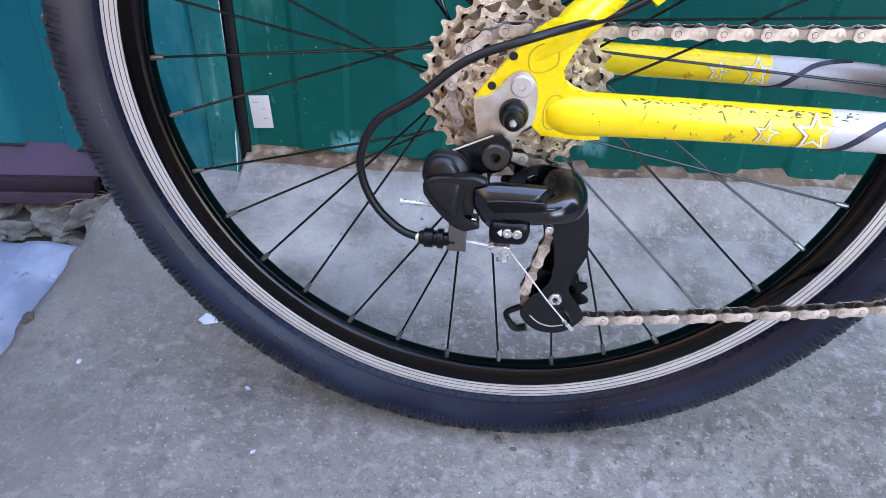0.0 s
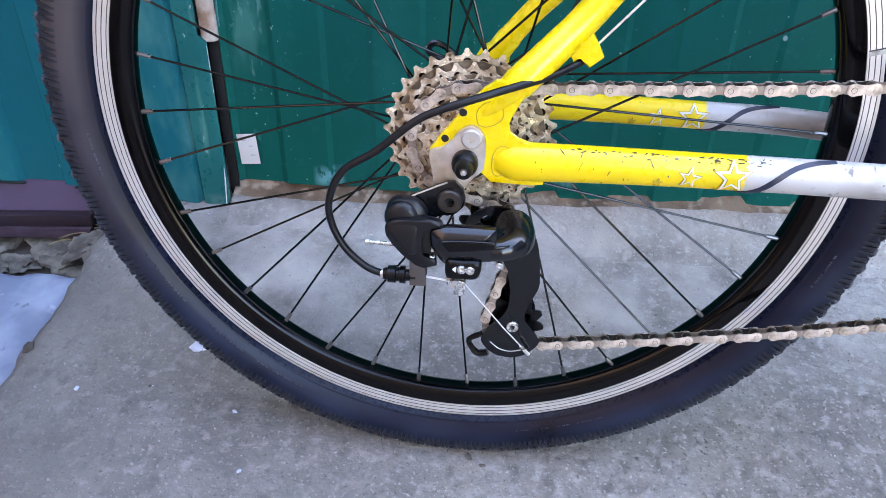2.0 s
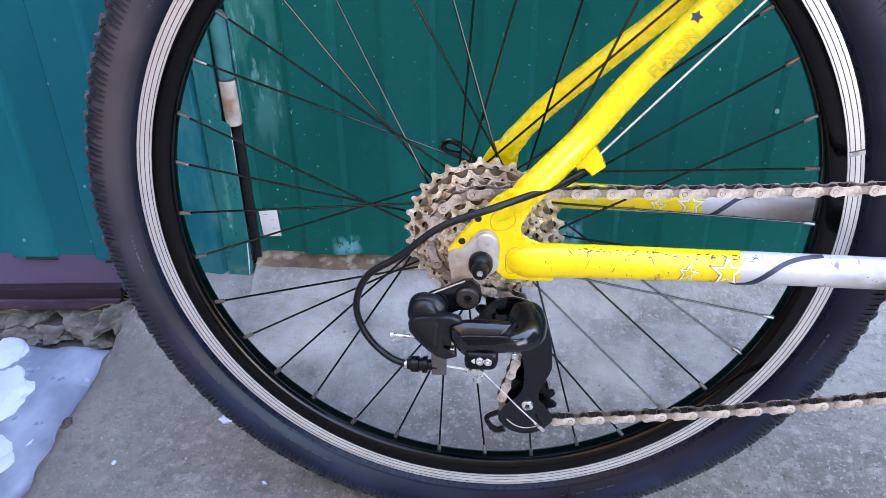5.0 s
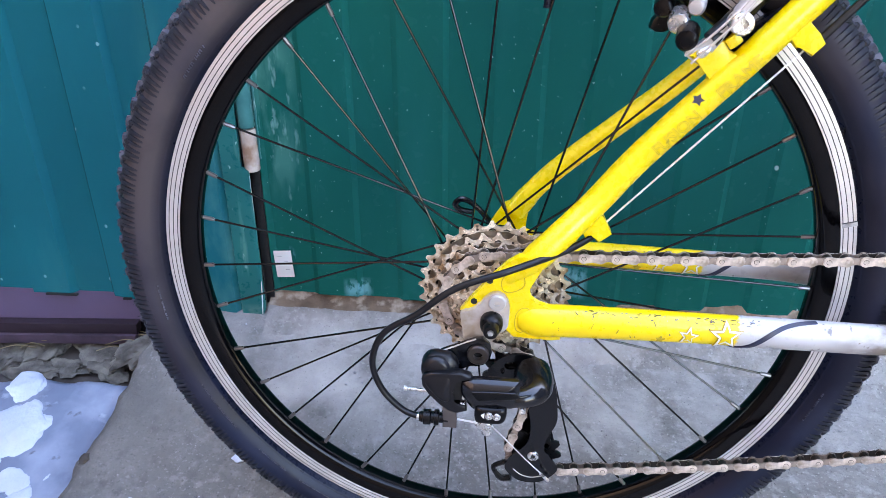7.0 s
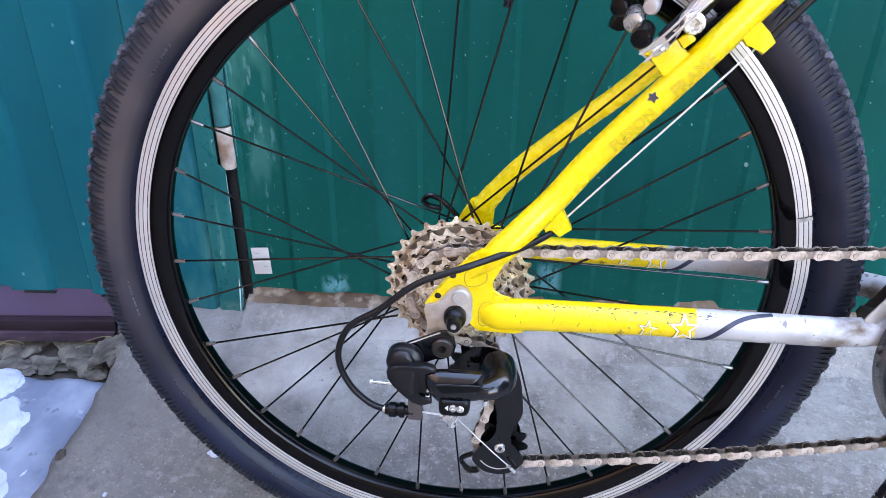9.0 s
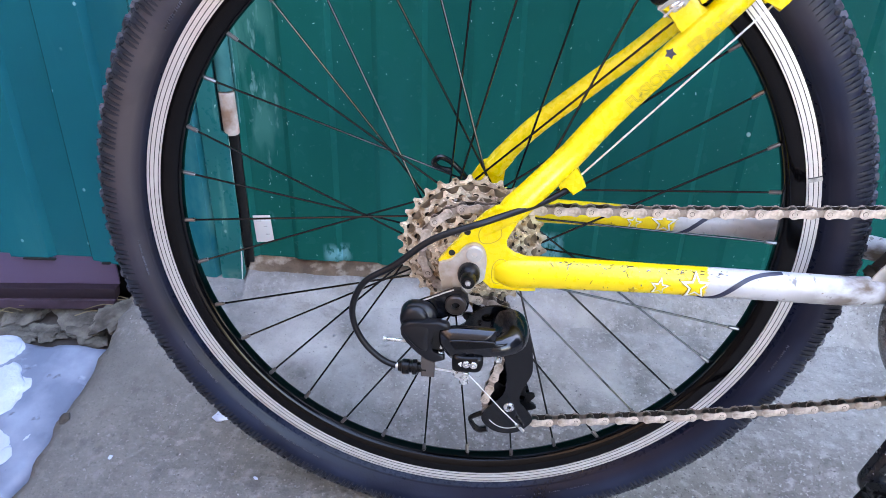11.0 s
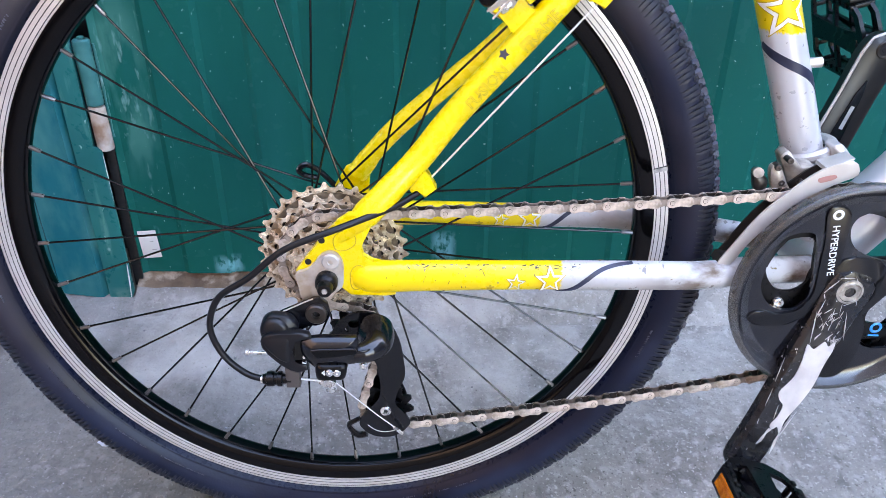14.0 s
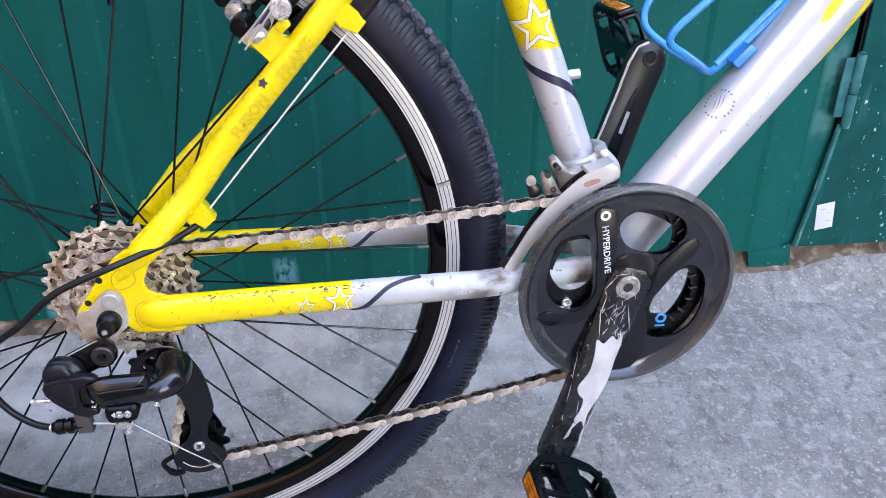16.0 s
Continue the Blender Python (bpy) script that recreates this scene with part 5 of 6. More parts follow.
for k in range(22):
    a = 2 * math.pi * k / 22
    if k % 11 not in (3, 9):
        cx, cw = 0.0870 + 0.0125 * math.cos(a), 0.0290 + 0.0125 * math.sin(a)
        on_tube("seal_bar", D0, D1, 0.0272, [(cx + 0.0011 * math.cos(a + b), cw + 0.0011 * math.sin(a + b)) for b in (0.6, 2.5, 3.8, 5.7)], grey_print, down_tube, 0.00012)
for cx, cw, r in ((0.0870, 0.0290, 0.0085), (0.0840, 0.0310, 0.0065), (0.0905, 0.0272, 0.0065)):
    on_tube("seal_mark", D0, D1, 0.0272, [(cx + r * math.cos(0.5), cw + r * math.sin(0.5)), (cx + r * 0.2, cw + 0.0004), (cx - r, cw - r * 0.3), (cx + r * 0.1, cw - 0.0003)], grey_print, down_tube, 0.00012)
for cx, cw, ln, t in ((0.070, 0.011, 0.005, 0.5), (0.073, 0.009, 0.004, -0.6), (0.031, 0.026, 0.004, 0.9), (0.1175, 0.003, 0.006, 1.2), (0.114, 0.001, 0.004, 0.2), (0.097, 0.0025, 0.008, 0.9), (0.1427, 0.0085, 0.006, 0.7), (0.100, -0.009, 0.004, 0.1), (0.050, -0.010, 0.003, 0.4), (0.088, -0.003, 0.003, 1.4)):
    c, q = math.cos(t), math.sin(t)
    on_tube("scuff", D0, D1, 0.0272, [(cx + ln / 2 * c, cw + ln / 2 * q), (cx - 0.0005 * q, cw + 0.0005 * c), (cx - ln / 2 * c, cw - ln / 2 * q), (cx + 0.0004 * q, cw - 0.0004 * c)], grey_print, down_tube, 0.0001)
# chips in the yellow paint of the near chainstay
for k in range(84):
    cx, cw = random.uniform(-0.055, 0.078), random.uniform(-0.011, 0.012)
    ln, t = random.choice((0.0012, 0.0018, 0.0025, 0.0035, 0.0075)) * random.uniform(0.7, 1.2), random.uniform(0.9, 2.3)
    if k % 3:
        cx, cw, ln, t = random.uniform(-0.03, 0.10), random.uniform(0.0095, 0.0150), random.uniform(0.0008, 0.0045), random.uniform(-0.5, 0.6)
    c, q, h = math.cos(t), math.sin(t), random.choice((0.0002, 0.0003, 0.0004, 0.0006))
    j = random.uniform(-0.3, 0.3) * ln
    on_tube("paint_chip", (0.1, -0.0640, 0.0025), (0.250, -0.0605, 0.0062), 0.01275 if cx < 0 else 0.01245, [(cx + ln / 2 * c, cw + ln / 2 * q), (cx + j * c - h * q, cw + j * q + h * c), (cx - ln / 4 * c - 0.5 * h * q, cw - ln / 4 * q), (cx - ln / 2 * c, cw - ln / 2 * q), (cx - j * c + h * 0.8 * q, cw - h * 0.8 * c)], chip_dark if k % 4 else grey_print, stay_near, 0.0008, flat=0.8)

# ---- rear derailleur ----
BPLATE = [(-41, -30), (-36, -27), (-11, -13.5), (-5, -12.5), (0.5, -17.5), (2.5, -25), (1.5, -31), (-3, -36.5), (-9, -39), (-14, -38), (-22, -44), (-32, -40)]
mech = part("rear_derailleur", plate(mm(BPLATE), -0.0812, -0.0768, 0.0008), black_gloss, bicycle, "black long-cage rear derailleur with cable clamp")
part("pivot_bolt", bolt_head(-0.0080, -0.0265, -0.0850, -0.0800, 0.0086, 30, 0.40, 0.004), dark_steel, mech, "dark socket bolt")
# A bright bar draws the sky's glint along the plate's upper edge.
part("plate_edge", tube([(-0.0412, -0.0812, -0.0298), (-0.018, -0.0812, -0.0172), (-0.0105, -0.0812, -0.0134)], 0.0006, 6), bare_alu, mech, "bright bar standing for the sky glint on the plate edge")


def dome(outline, y_near, y_far, bulge, shift=(0.0, 0.0), power=2.2):
    """A moulded shell: its outline in mm, its face swelling towards the near side about a shifted crown."""
    line = rounded(outline, 4)
    cx, cz = sum(p[0] for p in line) / len(line), sum(p[1] for p in line) / len(line)
    bm = bmesh.new()
    steps = [(0.97, y_far), (1.0, y_far - 0.001)] + [(f, y_near + bulge * f ** power) for f in (1.0, 0.98, 0.94, 0.88, 0.8, 0.7, 0.55, 0.38, 0.2)]
    rows = [[bm.verts.new((cx + (x - cx) * f + shift[0] * (1 - f), y, cz + (z - cz) * f + shift[1] * (1 - f))) for x, z in line] for f, y in steps]
    for a, b in zip(rows, rows[1:]):
        for k in range(len(line)):
            bm.faces.new((a[k], a[(k + 1) % len(line)], b[(k + 1) % len(line)], b[k]))
    bm.faces.new(rows[0]), bm.faces.new(rows[-1][::-1])
    return bm


# the round upper knuckle, its forked cheek, a black block for the fork's shade
part("upper_knuckle", lathe([(0.0, -0.0965), (0.0085, -0.0962), (0.0112, -0.0945), (0.0122, -0.0915), (0.0124, -0.0815), (0.0, -0.0810)], 36, centre=(-0.0390, -0.0375)), satin_plastic, mech, "round black upper knuckle", 50)
part("knuckle_web", dome([(-50, -36), (-45, -26), (-34, -25), (-27, -27.5), (-22, -36), (-26, -46), (-38, -47), (-48, -44)], -0.0955, -0.0820, 0.0050, (0, -0.003)), satin_plastic, mech, "", 60)
CHEEK = [(-49.6, -41.5), (-48, -38), (-43.2, -35.3), (-31, -34), (-19, -32.6), (-12, -34.4), (-10.4, -37.4), (-17, -38.6), (-24.3, -39), (-24.6, -50), (-24.7, -61.4), (-19, -62), (-13.7, -62.2), (-12.8, -67.6), (-21.4, -71), (-28, -68.9), (-35.6, -63.1), (-43.4, -54), (-48.7, -47.5)]
part("knuckle_side", plate(mm(CHEEK), -0.1015, -0.0935, 0.0024), satin_plastic, mech, "black forked knuckle cheek", 60)
part("cheek_swell", dome([(-48.5, -42), (-43, -36.6), (-30, -35.3), (-26.5, -38.5), (-26.3, -50), (-26.6, -60), (-33, -60), (-42, -52)], -0.1034, -0.1000, 0.0028, (0.002, -0.008), 3.0), satin_plastic, mech, "", 60)
part("fork_dark", box((-0.0185, -0.0930, -0.0500), (0.012, 0.010, 0.021), 0.001), black_gap, mech)
part("spring_pin", cyl((-0.0165, -0.0990, -0.0575), (-0.0135, -0.0990, -0.0420), 0.0011, 8), bare_alu, mech)
# the outer link: a long moulded body with a ridge, a flank with its scoop shaded in, and the screw block
LINK = [(-18.5, -42.8), (-15.8, -39.4), (-4.4, -36.6), (20.5, -35.8), (25.4, -36.8), (26, -46), (26.2, -58), (20.8, -61), (14.5, -60.6), (6, -61.5), (-2.8, -62), (-6, -66), (-10, -63.4), (-14, -58.3), (-17.8, -52)]
part("parallelogram", dome(LINK, -0.1062, -0.0950, 0.0060, (0.001, 0.002), 4.0), satin_gloss, mech, "black moulded outer link", 60)
# A darker plate, slightly proud, stands in for the scoop's shade.
part("scoop_shade", dome([(-9.8, -45.4), (-3.7, -44.2), (10, -43.2), (23.8, -42.8), (24.4, -47.6), (14, -50.2), (4, -52), (-4.8, -53), (-7.4, -50.4)], -0.1066, -0.1035, 0.0009, (0.006, 0.002), 5.0), black_plastic, mech, "dark panel painting in the scoop's shade on the link", 60)
part("scoop_lip", tube(curve([(-0.0100, -0.1063, -0.0450), (-0.0035, -0.1066, -0.0438), (0.0100, -0.1066, -0.0428), (0.0240, -0.1060, -0.0424)], 4), [0.0007] * 13, 6), black_gloss, mech, "", 60)
pad = part("limit_screw_block", dome([(-5, -58.6), (5, -58), (14.4, -57.4), (17.6, -60), (17.4, -66.4), (14.6, -71.6), (6, -72.6), (-1.6, -73), (-5.4, -71.5), (-6.8, -64)], -0.1090, -0.0900, 0.0024, (0, 0), 6.0), black_plastic, mech, "", 60)
for x in (0.0045, 0.0104):
    part("limit_screw", bolt_head(x, -0.0634, -0.1106, -0.1070, 0.0030, 18, 0.30, 0.0012), screw_steel, pad, "bright zinc screw")
part("screw_mark", plate(mm([(-1.6, -63.6), (1.0, -61.2), (1.0, -66.0)]), -0.1098, -0.1080), white_paint, pad)
for x, z in ((-0.0165, -0.0640), (0.0300, -0.0640)):
    part("pivot_pin", bolt_head(x, z, -0.1000, -0.0900, 0.0027, 14, 0.3, 0.001), screw_steel, mech)
ELBOW = [(0.0220, -0.0960, -0.0540), (0.0300, -0.0945, -0.0536), (0.0365, -0.0900, -0.0530), (0.0398, -0.0830, -0.0530), (0.0395, -0.0740, -0.0540), (0.0380, -0.0660, -0.0555), (0.0370, -0.0590, -0.0560)]
part("lower_knuckle", tube(curve(ELBOW, 4), [0.0072, 0.0075, 0.0078, 0.0081, 0.0084, 0.0087, 0.0091, 0.0095, 0.0099, 0.0104, 0.0109, 0.0115, 0.0121, 0.0127, 0.0133, 0.0138, 0.0143, 0.0147, 0.0150, 0.0153, 0.0155, 0.0156, 0.0156, 0.0155, 0.0154], 28), satin_gloss, mech, "black lower knuckle", 60)
part("knuckle_rib", tube(curve([(x + 0.001, y - 0.0060, z + 0.0052) for x, y, z in ELBOW[:4]], 4), 0.0012, 6), black_gloss, mech, "", 60)


def holed(outer, holes, y0, y1):
    """A plate with openings cut through it."""
    bm = bmesh.new()
    edges = []
    for ring in [outer] + holes:
        vs = [bm.verts.new((x, y0, z)) for x, z in ring]
        edges += [bm.edges.new((vs[k], vs[(k + 1) % len(vs)])) for k in range(len(vs))]
    bmesh.ops.triangle_fill(bm, edges=edges, use_beauty=True, use_dissolve=False, normal=(0, -1, 0))
    got = bmesh.ops.extrude_face_region(bm, geom=list(bm.faces))
    bmesh.ops.translate(bm, vec=(0, y1 - y0, 0), verts=[v for v in got["geom"] if isinstance(v, bmesh.types.BMVert)])
    return bm


CAGE = [(1, -66), (2, -59), (9, -49.5), (20, -43.5), (33, -43), (45, -48.5), (52.5, -59), (59, -75), (63, -100), (63, -109), (60.5, -117), (57, -126), (55.5, -139), (62, -147.5), (69.5, -159), (66, -167), (58.5, -174.5), (48.5, -178), (36, -176.5), (27, -169.5), (23.3, -162), (27.5, -152), (40, -135), (42, -119), (39.5, -102), (36, -92), (24, -78), (10, -68.5)]
cage = part("outer_cage", holed(rounded(CAGE, 3), [rounded([(13.5, -55), (18, -50.5), (25.5, -52.5), (24, -57), (17, -58.5)], 3), rounded([(11, -59), (14, -57), (14.5, -62.5), (12, -63)], 3)], -0.0530, -0.0508), black_gloss, mech, "black steel outer cage plate")
part("inner_cage", plate(rounded([(14, -66), (24, -60), (38, -58), (46, -80), (56, -120), (66, -146), (60, -164), (44, -168), (30, -160), (32, -140), (34, -110), (26, -80), (16, -74)], 3), -0.0330, -0.0312, 0.0004), black_gloss, mech, "black steel inner cage plate")


def pulley(centre, teeth, r, bolt):
    bm = bmesh.new()
    n = teeth * 6
    shape = [-0.0032, -0.0030, 0.0, 0.0026, 0.0026, 0.0]
    out = [(centre[0] + (r + shape[k % 6]) * math.sin(2 * math.pi * k / n), centre[1] - (r + shape[k % 6]) * math.cos(2 * math.pi * k / n)) for k in range(n)]
    gaps = [[(centre[0] + 0.0125 * math.cos(b) + 0.0034 * math.cos(a), centre[1] + 0.0125 * math.sin(b) + 0.0034 * math.sin(a)) for a in (0.785 * q for q in range(8))] for b in (1.8 + 1.2566 * q for q in range(5))]
    bm.free()
    bm = holed(out, gaps, -0.0437, -0.0410)
    add_lathe(bm, [(0.0, -0.0495), (0.0075, -0.0495), (0.0075, -0.0330), (0, -0.0330)], 20, centre=centre)
    p = part("jockey_wheel", bm, black_plastic, mech, "black toothed jockey wheel", 25)
    if bolt:
        part("pulley_bolt", bolt_head(centre[0] - 0.0005, centre[1] + 0.0030, -0.0548, -0.0500, 0.0048, 20, 0.45, 0.002), screw_steel, p, "bright pulley bolt")


pulley(UPPER, 11, 0.0222, False)
pulley(LOWER, 11, 0.0222, True)
part("cage_slot_edge", tube(curve([(0.031, -0.0532, -0.1640), (0.038, -0.0534, -0.1695), (0.047, -0.0534, -0.1715), (0.056, -0.0534, -0.1690)], 4), 0.0004, 6), bare_alu, mech)
part("chain_guide", tube(curve([(0.0235, -0.0510, -0.1585), (0.0140, -0.0505, -0.1655), (0.0165, -0.0500, -0.1735), (0.0225, -0.0495, -0.1795), (0.0300, -0.0500, -0.1770)], 5), [0.0024] * 12 + [0.0030] * 9, 8), black_plastic, mech, "black chain guide tab")
barrel = part("barrel_adjuster", tube([(-0.0500, -0.097, -0.0806), (-0.0470, -0.097, -0.0804), (-0.0465, -0.097, -0.0804), (-0.0410, -0.097, -0.0800), (-0.0405, -0.097, -0.0800), (-0.0385, -0.097, -0.0799), (-0.0380, -0.097, -0.0799), (-0.0345, -0.097, -0.0797), (-0.0340, -0.097, -0.0797), (-0.0270, -0.097, -0.0795)], [0.0040, 0.0048, 0.0062, 0.0062, 0.0050, 0.0050, 0.0064, 0.0064, 0.0042, 0.0042], 14), black_plastic, mech, "black ribbed barrel adjuster")
part("ferrule", cyl((-0.0520, -0.097, -0.0807), (-0.0500, -0.097, -0.0806), 0.0031, 12), screw_steel, barrel)
part("cable_arm", plate(mm([(-31.8, -66), (-20.7, -70), (-19.9, -85.6), (-31.1, -86)]), -0.1010, -0.0920, 0.0012), grey_plastic, mech, "brown-grey cable stop arm")
part("clamp_wire", tube([(-0.020, -0.0965, -0.0800), (0.002, -0.0960, -0.0822)], 0.0008, 8), wire_steel, mech)
clamp = part("clamp_washer", plate(rounded([(-6, -81), (6.8, -80.2), (7, -84.6), (3, -86), (-2, -86)], 3), -0.0985, -0.0900, 0.0008), screw_steel, mech)
part("clamp_bolt", cyl((0.0035, -0.0945, -0.0840), (0.0040, -0.0945, -0.0920), 0.0044, 6), screw_steel, clamp, "bright hexagon clamp bolt")
part("loose_wire", tube([(0.0065, -0.0950, -0.0830), (0.020, -0.0860, -0.1040), (0.040, -0.0700, -0.1375), (0.0555, -0.0590, -0.1610)], 0.00055, 8), wire_steel, mech, "loose bare cable tail")
part("cable_end_cap", cyl((0.0550, -0.0592, -0.1605), (0.0625, -0.0570, -0.1700), 0.0015, 10), screw_steel, mech, "crimped silver cable end cap")
part("stop_screw", tube([(-0.0640, -0.0900, -0.0601), (-0.0615, -0.0900, -0.0601), (-0.0610, -0.0900, -0.0601), (-0.044, -0.0900, -0.0602)], [0.0021, 0.0021, 0.0014, 0.0014], 12), screw_steel, mech, "bright adjusting screw")

# ---- crankset ----
crankset = part("crankset", lathe([(0.0640, -0.0500), (0.0640, -0.0480), (0.0790, -0.0480), (0.0800, -0.0485), (0.0800, -0.0500)], 84, True, centre=RING), black_gloss, bicycle, "black crankset with round plastic chain guard")
bm = bmesh.new()
n = 42 * 6
shape = [0, 0.0004, 0.0030, 0.0054, 0.0054, 0.0030]
add_plate(bm, [(RING[0] + (0.0815 + shape[k % 6]) * math.sin(2 * math.pi * k / n), RING[1] - (0.0815 + shape[k % 6]) * math.cos(2 * math.pi * k / n)) for k in range(n)], -0.0502, -0.0482)
hole = [f for f in bm.faces if len(f.verts) == n]
for f in hole:
    got = bmesh.ops.inset_individual(bm, faces=[f], thickness=0.016)
bmesh.ops.delete(bm, geom=[f for f in bm.faces if len(f.verts) == n], context="FACES")
part("chainring", bm, dark_steel, crankset, "dark steel chainring", 25)


# large openings of the guard, and the smaller ones of the ring carrier behind it
HOLES = [[(350, 26), (356, 45), (370, 52), (382, 49), (387, 27), (390, 5), (389, -9), (379, -19), (361, -15), (349, 2)],
         [(407, 58), (413, 69), (430, 73), (450, 69), (464, 60), (467, 47), (459, 34), (447, 29), (424, 35), (412, 44)],
         [(469, 17), (482, 17), (492, 5), (495, -18), (489, -40), (475, -52), (456, -54), (438, -44), (437, -30), (453, -4)]]
INNER = [[(354, 12), (356, 28), (365, 41), (385, 43), (390, 24), (392, 7), (382, -5), (366, -4)], [(410, 52), (416, 63), (432, 69), (450, 63), (459, 50), (459, 35), (449, 28), (426, 30), (412, 41)], [(450, -28), (455, -10), (468, 7), (480, 10), (486, -4), (486, -21), (478, -35), (456, -35)], [(353, -18), (357, -13), (364, -23)], [(450, -51), (466, -50), (460, -58)]]
carrier_line = [(RING[0] + (0.0790 + 0.0008 * (k % 4 == 0)) * math.cos(2 * math.pi * k / 84), RING[1] + 0.0790 * math.sin(2 * math.pi * k / 84)) for k in range(84)]
part("ring_carrier", holed(carrier_line, [rounded(h, 4) if len(h) > 5 else mm(h) for h in INNER], -0.0570, -0.0540), black_plastic, crankset, "black moulded ring carrier", 30)
# small ribs standing round the openings of the carrier
rib = None
for x, z, turn in ((460, 58, 35), (465, 48, 60), (462, 38, 100), (484, 4, 75), (487, -8, 85), (486, -20, 100), (480, -31, 125), (472, -39, 140), (352, 38, -50), (349, 28, -70), (349, 16, -90)):
    at = pose(x / 1000, -0.0575, z / 1000, 0, turn, 0)
    if rib is None:
        rib = part("carrier_rib", box((0, 0, 0), (0.0024, 0.0040, 0.0072), 0.0006), satin_gloss, crankset)
        rib.matrix_local = at
    else:
        again(rib, crankset, at)
rim_line = [(RING[0] + 0.0880 * math.cos(2 * math.pi * k / 96), RING[1] + 0.0880 * math.sin(2 * math.pi * k / 96)) for k in range(96)]
part("chain_guard", holed(rim_line, [rounded(h, 4) for h in HOLES], -0.0655, -0.0625), guard_black, crankset, "smoky black chain guard disc with rounded openings", 30)
part("guard_rim", lathe([(0.0800, -0.0656), (0.0850, -0.0668), (0.0892, -0.0700), (0.0908, -0.0716), (0.0906, -0.0640), (0.0880, -0.0628), (0.0800, -0.0630)], 120, True, centre=RING), guard_smoke, crankset, "smoky dished guard rim", 35)
part("guard_edge", lathe([(0.0908, -0.0717), (0.0930, -0.0722), (0.0952, -0.0706), (0.0961, -0.0665), (0.0953, -0.0622), (0.0925, -0.0612), (0.0906, -0.0640)], 120, True, centre=RING), guard_clear, crankset, "translucent greyish guard edge", 50)
for name, out in (("spider_arm", [(384, 72), (394, 76), (403, 70), (405, 48), (407, 22), (404, 0), (396, -18), (380, -32), (354, -34), (344, -27), (352, -20), (374, -23), (388, -14), (393, 0), (391, 22), (389, 45)]), ("spider_arm", [(426, -8), (438, 8), (452, 26), (468, 42), (478, 43), (480, 32), (468, 20), (451, -2), (438, -22)]), ("spider_arm", [(400, 8), (404, 24), (414, 32), (430, 32), (444, 26), (446, 12), (440, -10), (424, -22), (406, -14)]), ("spider_arm", [(408, -18), (404, -50), (412, -84), (436, -84), (446, -56), (440, -20)])):
    part(name, plate(rounded(out, 4), -0.0672, -0.0645, 0.0012), black_gloss, crankset, "gloss black moulded spider arm", 40)
part("crank_boss", lathe([(0.0, -0.0640), (0.020, -0.0640), (0.0235, -0.0620), (0.0245, -0.0560), (0.0235, -0.0420), (0, -0.0420)], 40, centre=RING), black_gloss, crankset)
for x, z in ((0.3707, -0.0164), (0.4435, -0.0411)):
    part("ring_bolt", bolt_head(x, z, -0.0605, -0.0540, 0.0046, 18, 0.5, 0.002), screw_steel, crankset, "bright chainring bolt")
words("guard_print", "HYPERDRIVE", 0.0080, Matrix.Translation((0.3970, -0.0675, 0.0380)) @ Matrix.Rotation(radians(80), 4, "Y") @ Matrix.Rotation(radians(90), 4, "X"), white_paint, crankset, label="white printed word on the black arm")
part("print_ring", lathe([(0.0022, -0.0673), (0.0034, -0.0676), (0.0044, -0.0673), (0.0034, -0.0670)], 20, True, centre=(0.3925, 0.0690)), white_paint, crankset)
part("print_ring", lathe([(0.0028, -0.0574), (0.0042, -0.0580), (0.0054, -0.0574), (0.0042, -0.0568)], 18, True, centre=(0.4623, -0.0390)), blue_paint, crankset, "small blue ring mark")
part("print_bar", box((0.4623, -0.0574, -0.0465), (0.009, 0.0010, 0.0014)), blue_paint, crankset)


def crank(side, mat, label):
    """A tapered, bevelled bar from the axle to the pedal eye; side -1 is the near one."""
    s = 1 if side < 0 else -1
    ux, uz = -0.053 * s / 0.1743, -0.166 * s / 0.1743
    px, pz = -uz, ux
    rows = [(-0.019, 0.010, 0.060, 0.0685), (-0.013, 0.0170, 0.058, 0.0705), (0.0, 0.0190, 0.056, 0.0710), (0.030, 0.0170, 0.060, 0.0735), (0.080, 0.0155, 0.065, 0.0785), (0.130, 0.0150, 0.070, 0.0840), (0.165, 0.0155, 0.073, 0.0870), (0.171, 0.0153, 0.073, 0.0870), (0.177, 0.0141, 0.073, 0.0870), (0.182, 0.0120, 0.073, 0.0868), (0.186, 0.0088, 0.0735, 0.0864), (0.1885, 0.0050, 0.074, 0.0860)]
    bm = bmesh.new()
    rings = []
    for d, w, y0, y1 in rows:
        w, ring = w * (1.08 if side < 0 else 1.22), []
        for f, y in ((-1.0, y0 + 0.002), (-1.0, y1 - 0.0035), (-0.78, y1), (0.78, y1), (1.0, y1 - 0.0035), (1.0, y0 + 0.002), (0.8, y0), (-0.8, y0)):
            ring.append(bm.verts.new((RING[0] + ux * d + px * w * f, side * y, RING[1] + uz * d + pz * w * f)))
        rings.append(ring)
    for a, b in zip(rings, rings[1:]):
        for k in range(8):
            bm.faces.new((a[k], a[(k + 1) % 8], b[(k + 1) % 8], b[k]))
    bm.faces.new(rings[0]), bm.faces.new(rings[-1][::-1])
    return part("crank_arm", bm, mat, crankset, label, 40)


crank(-1, crank_black, "black crank arm, its paint scuffed to bare silver")
crank(1, far_crank, "black crank arm with a pale edge")
def far_face(d, w, y):
    return (RING[0] + 0.304 * d - 0.952 * w, y, RING[1] + 0.952 * d + 0.304 * w)


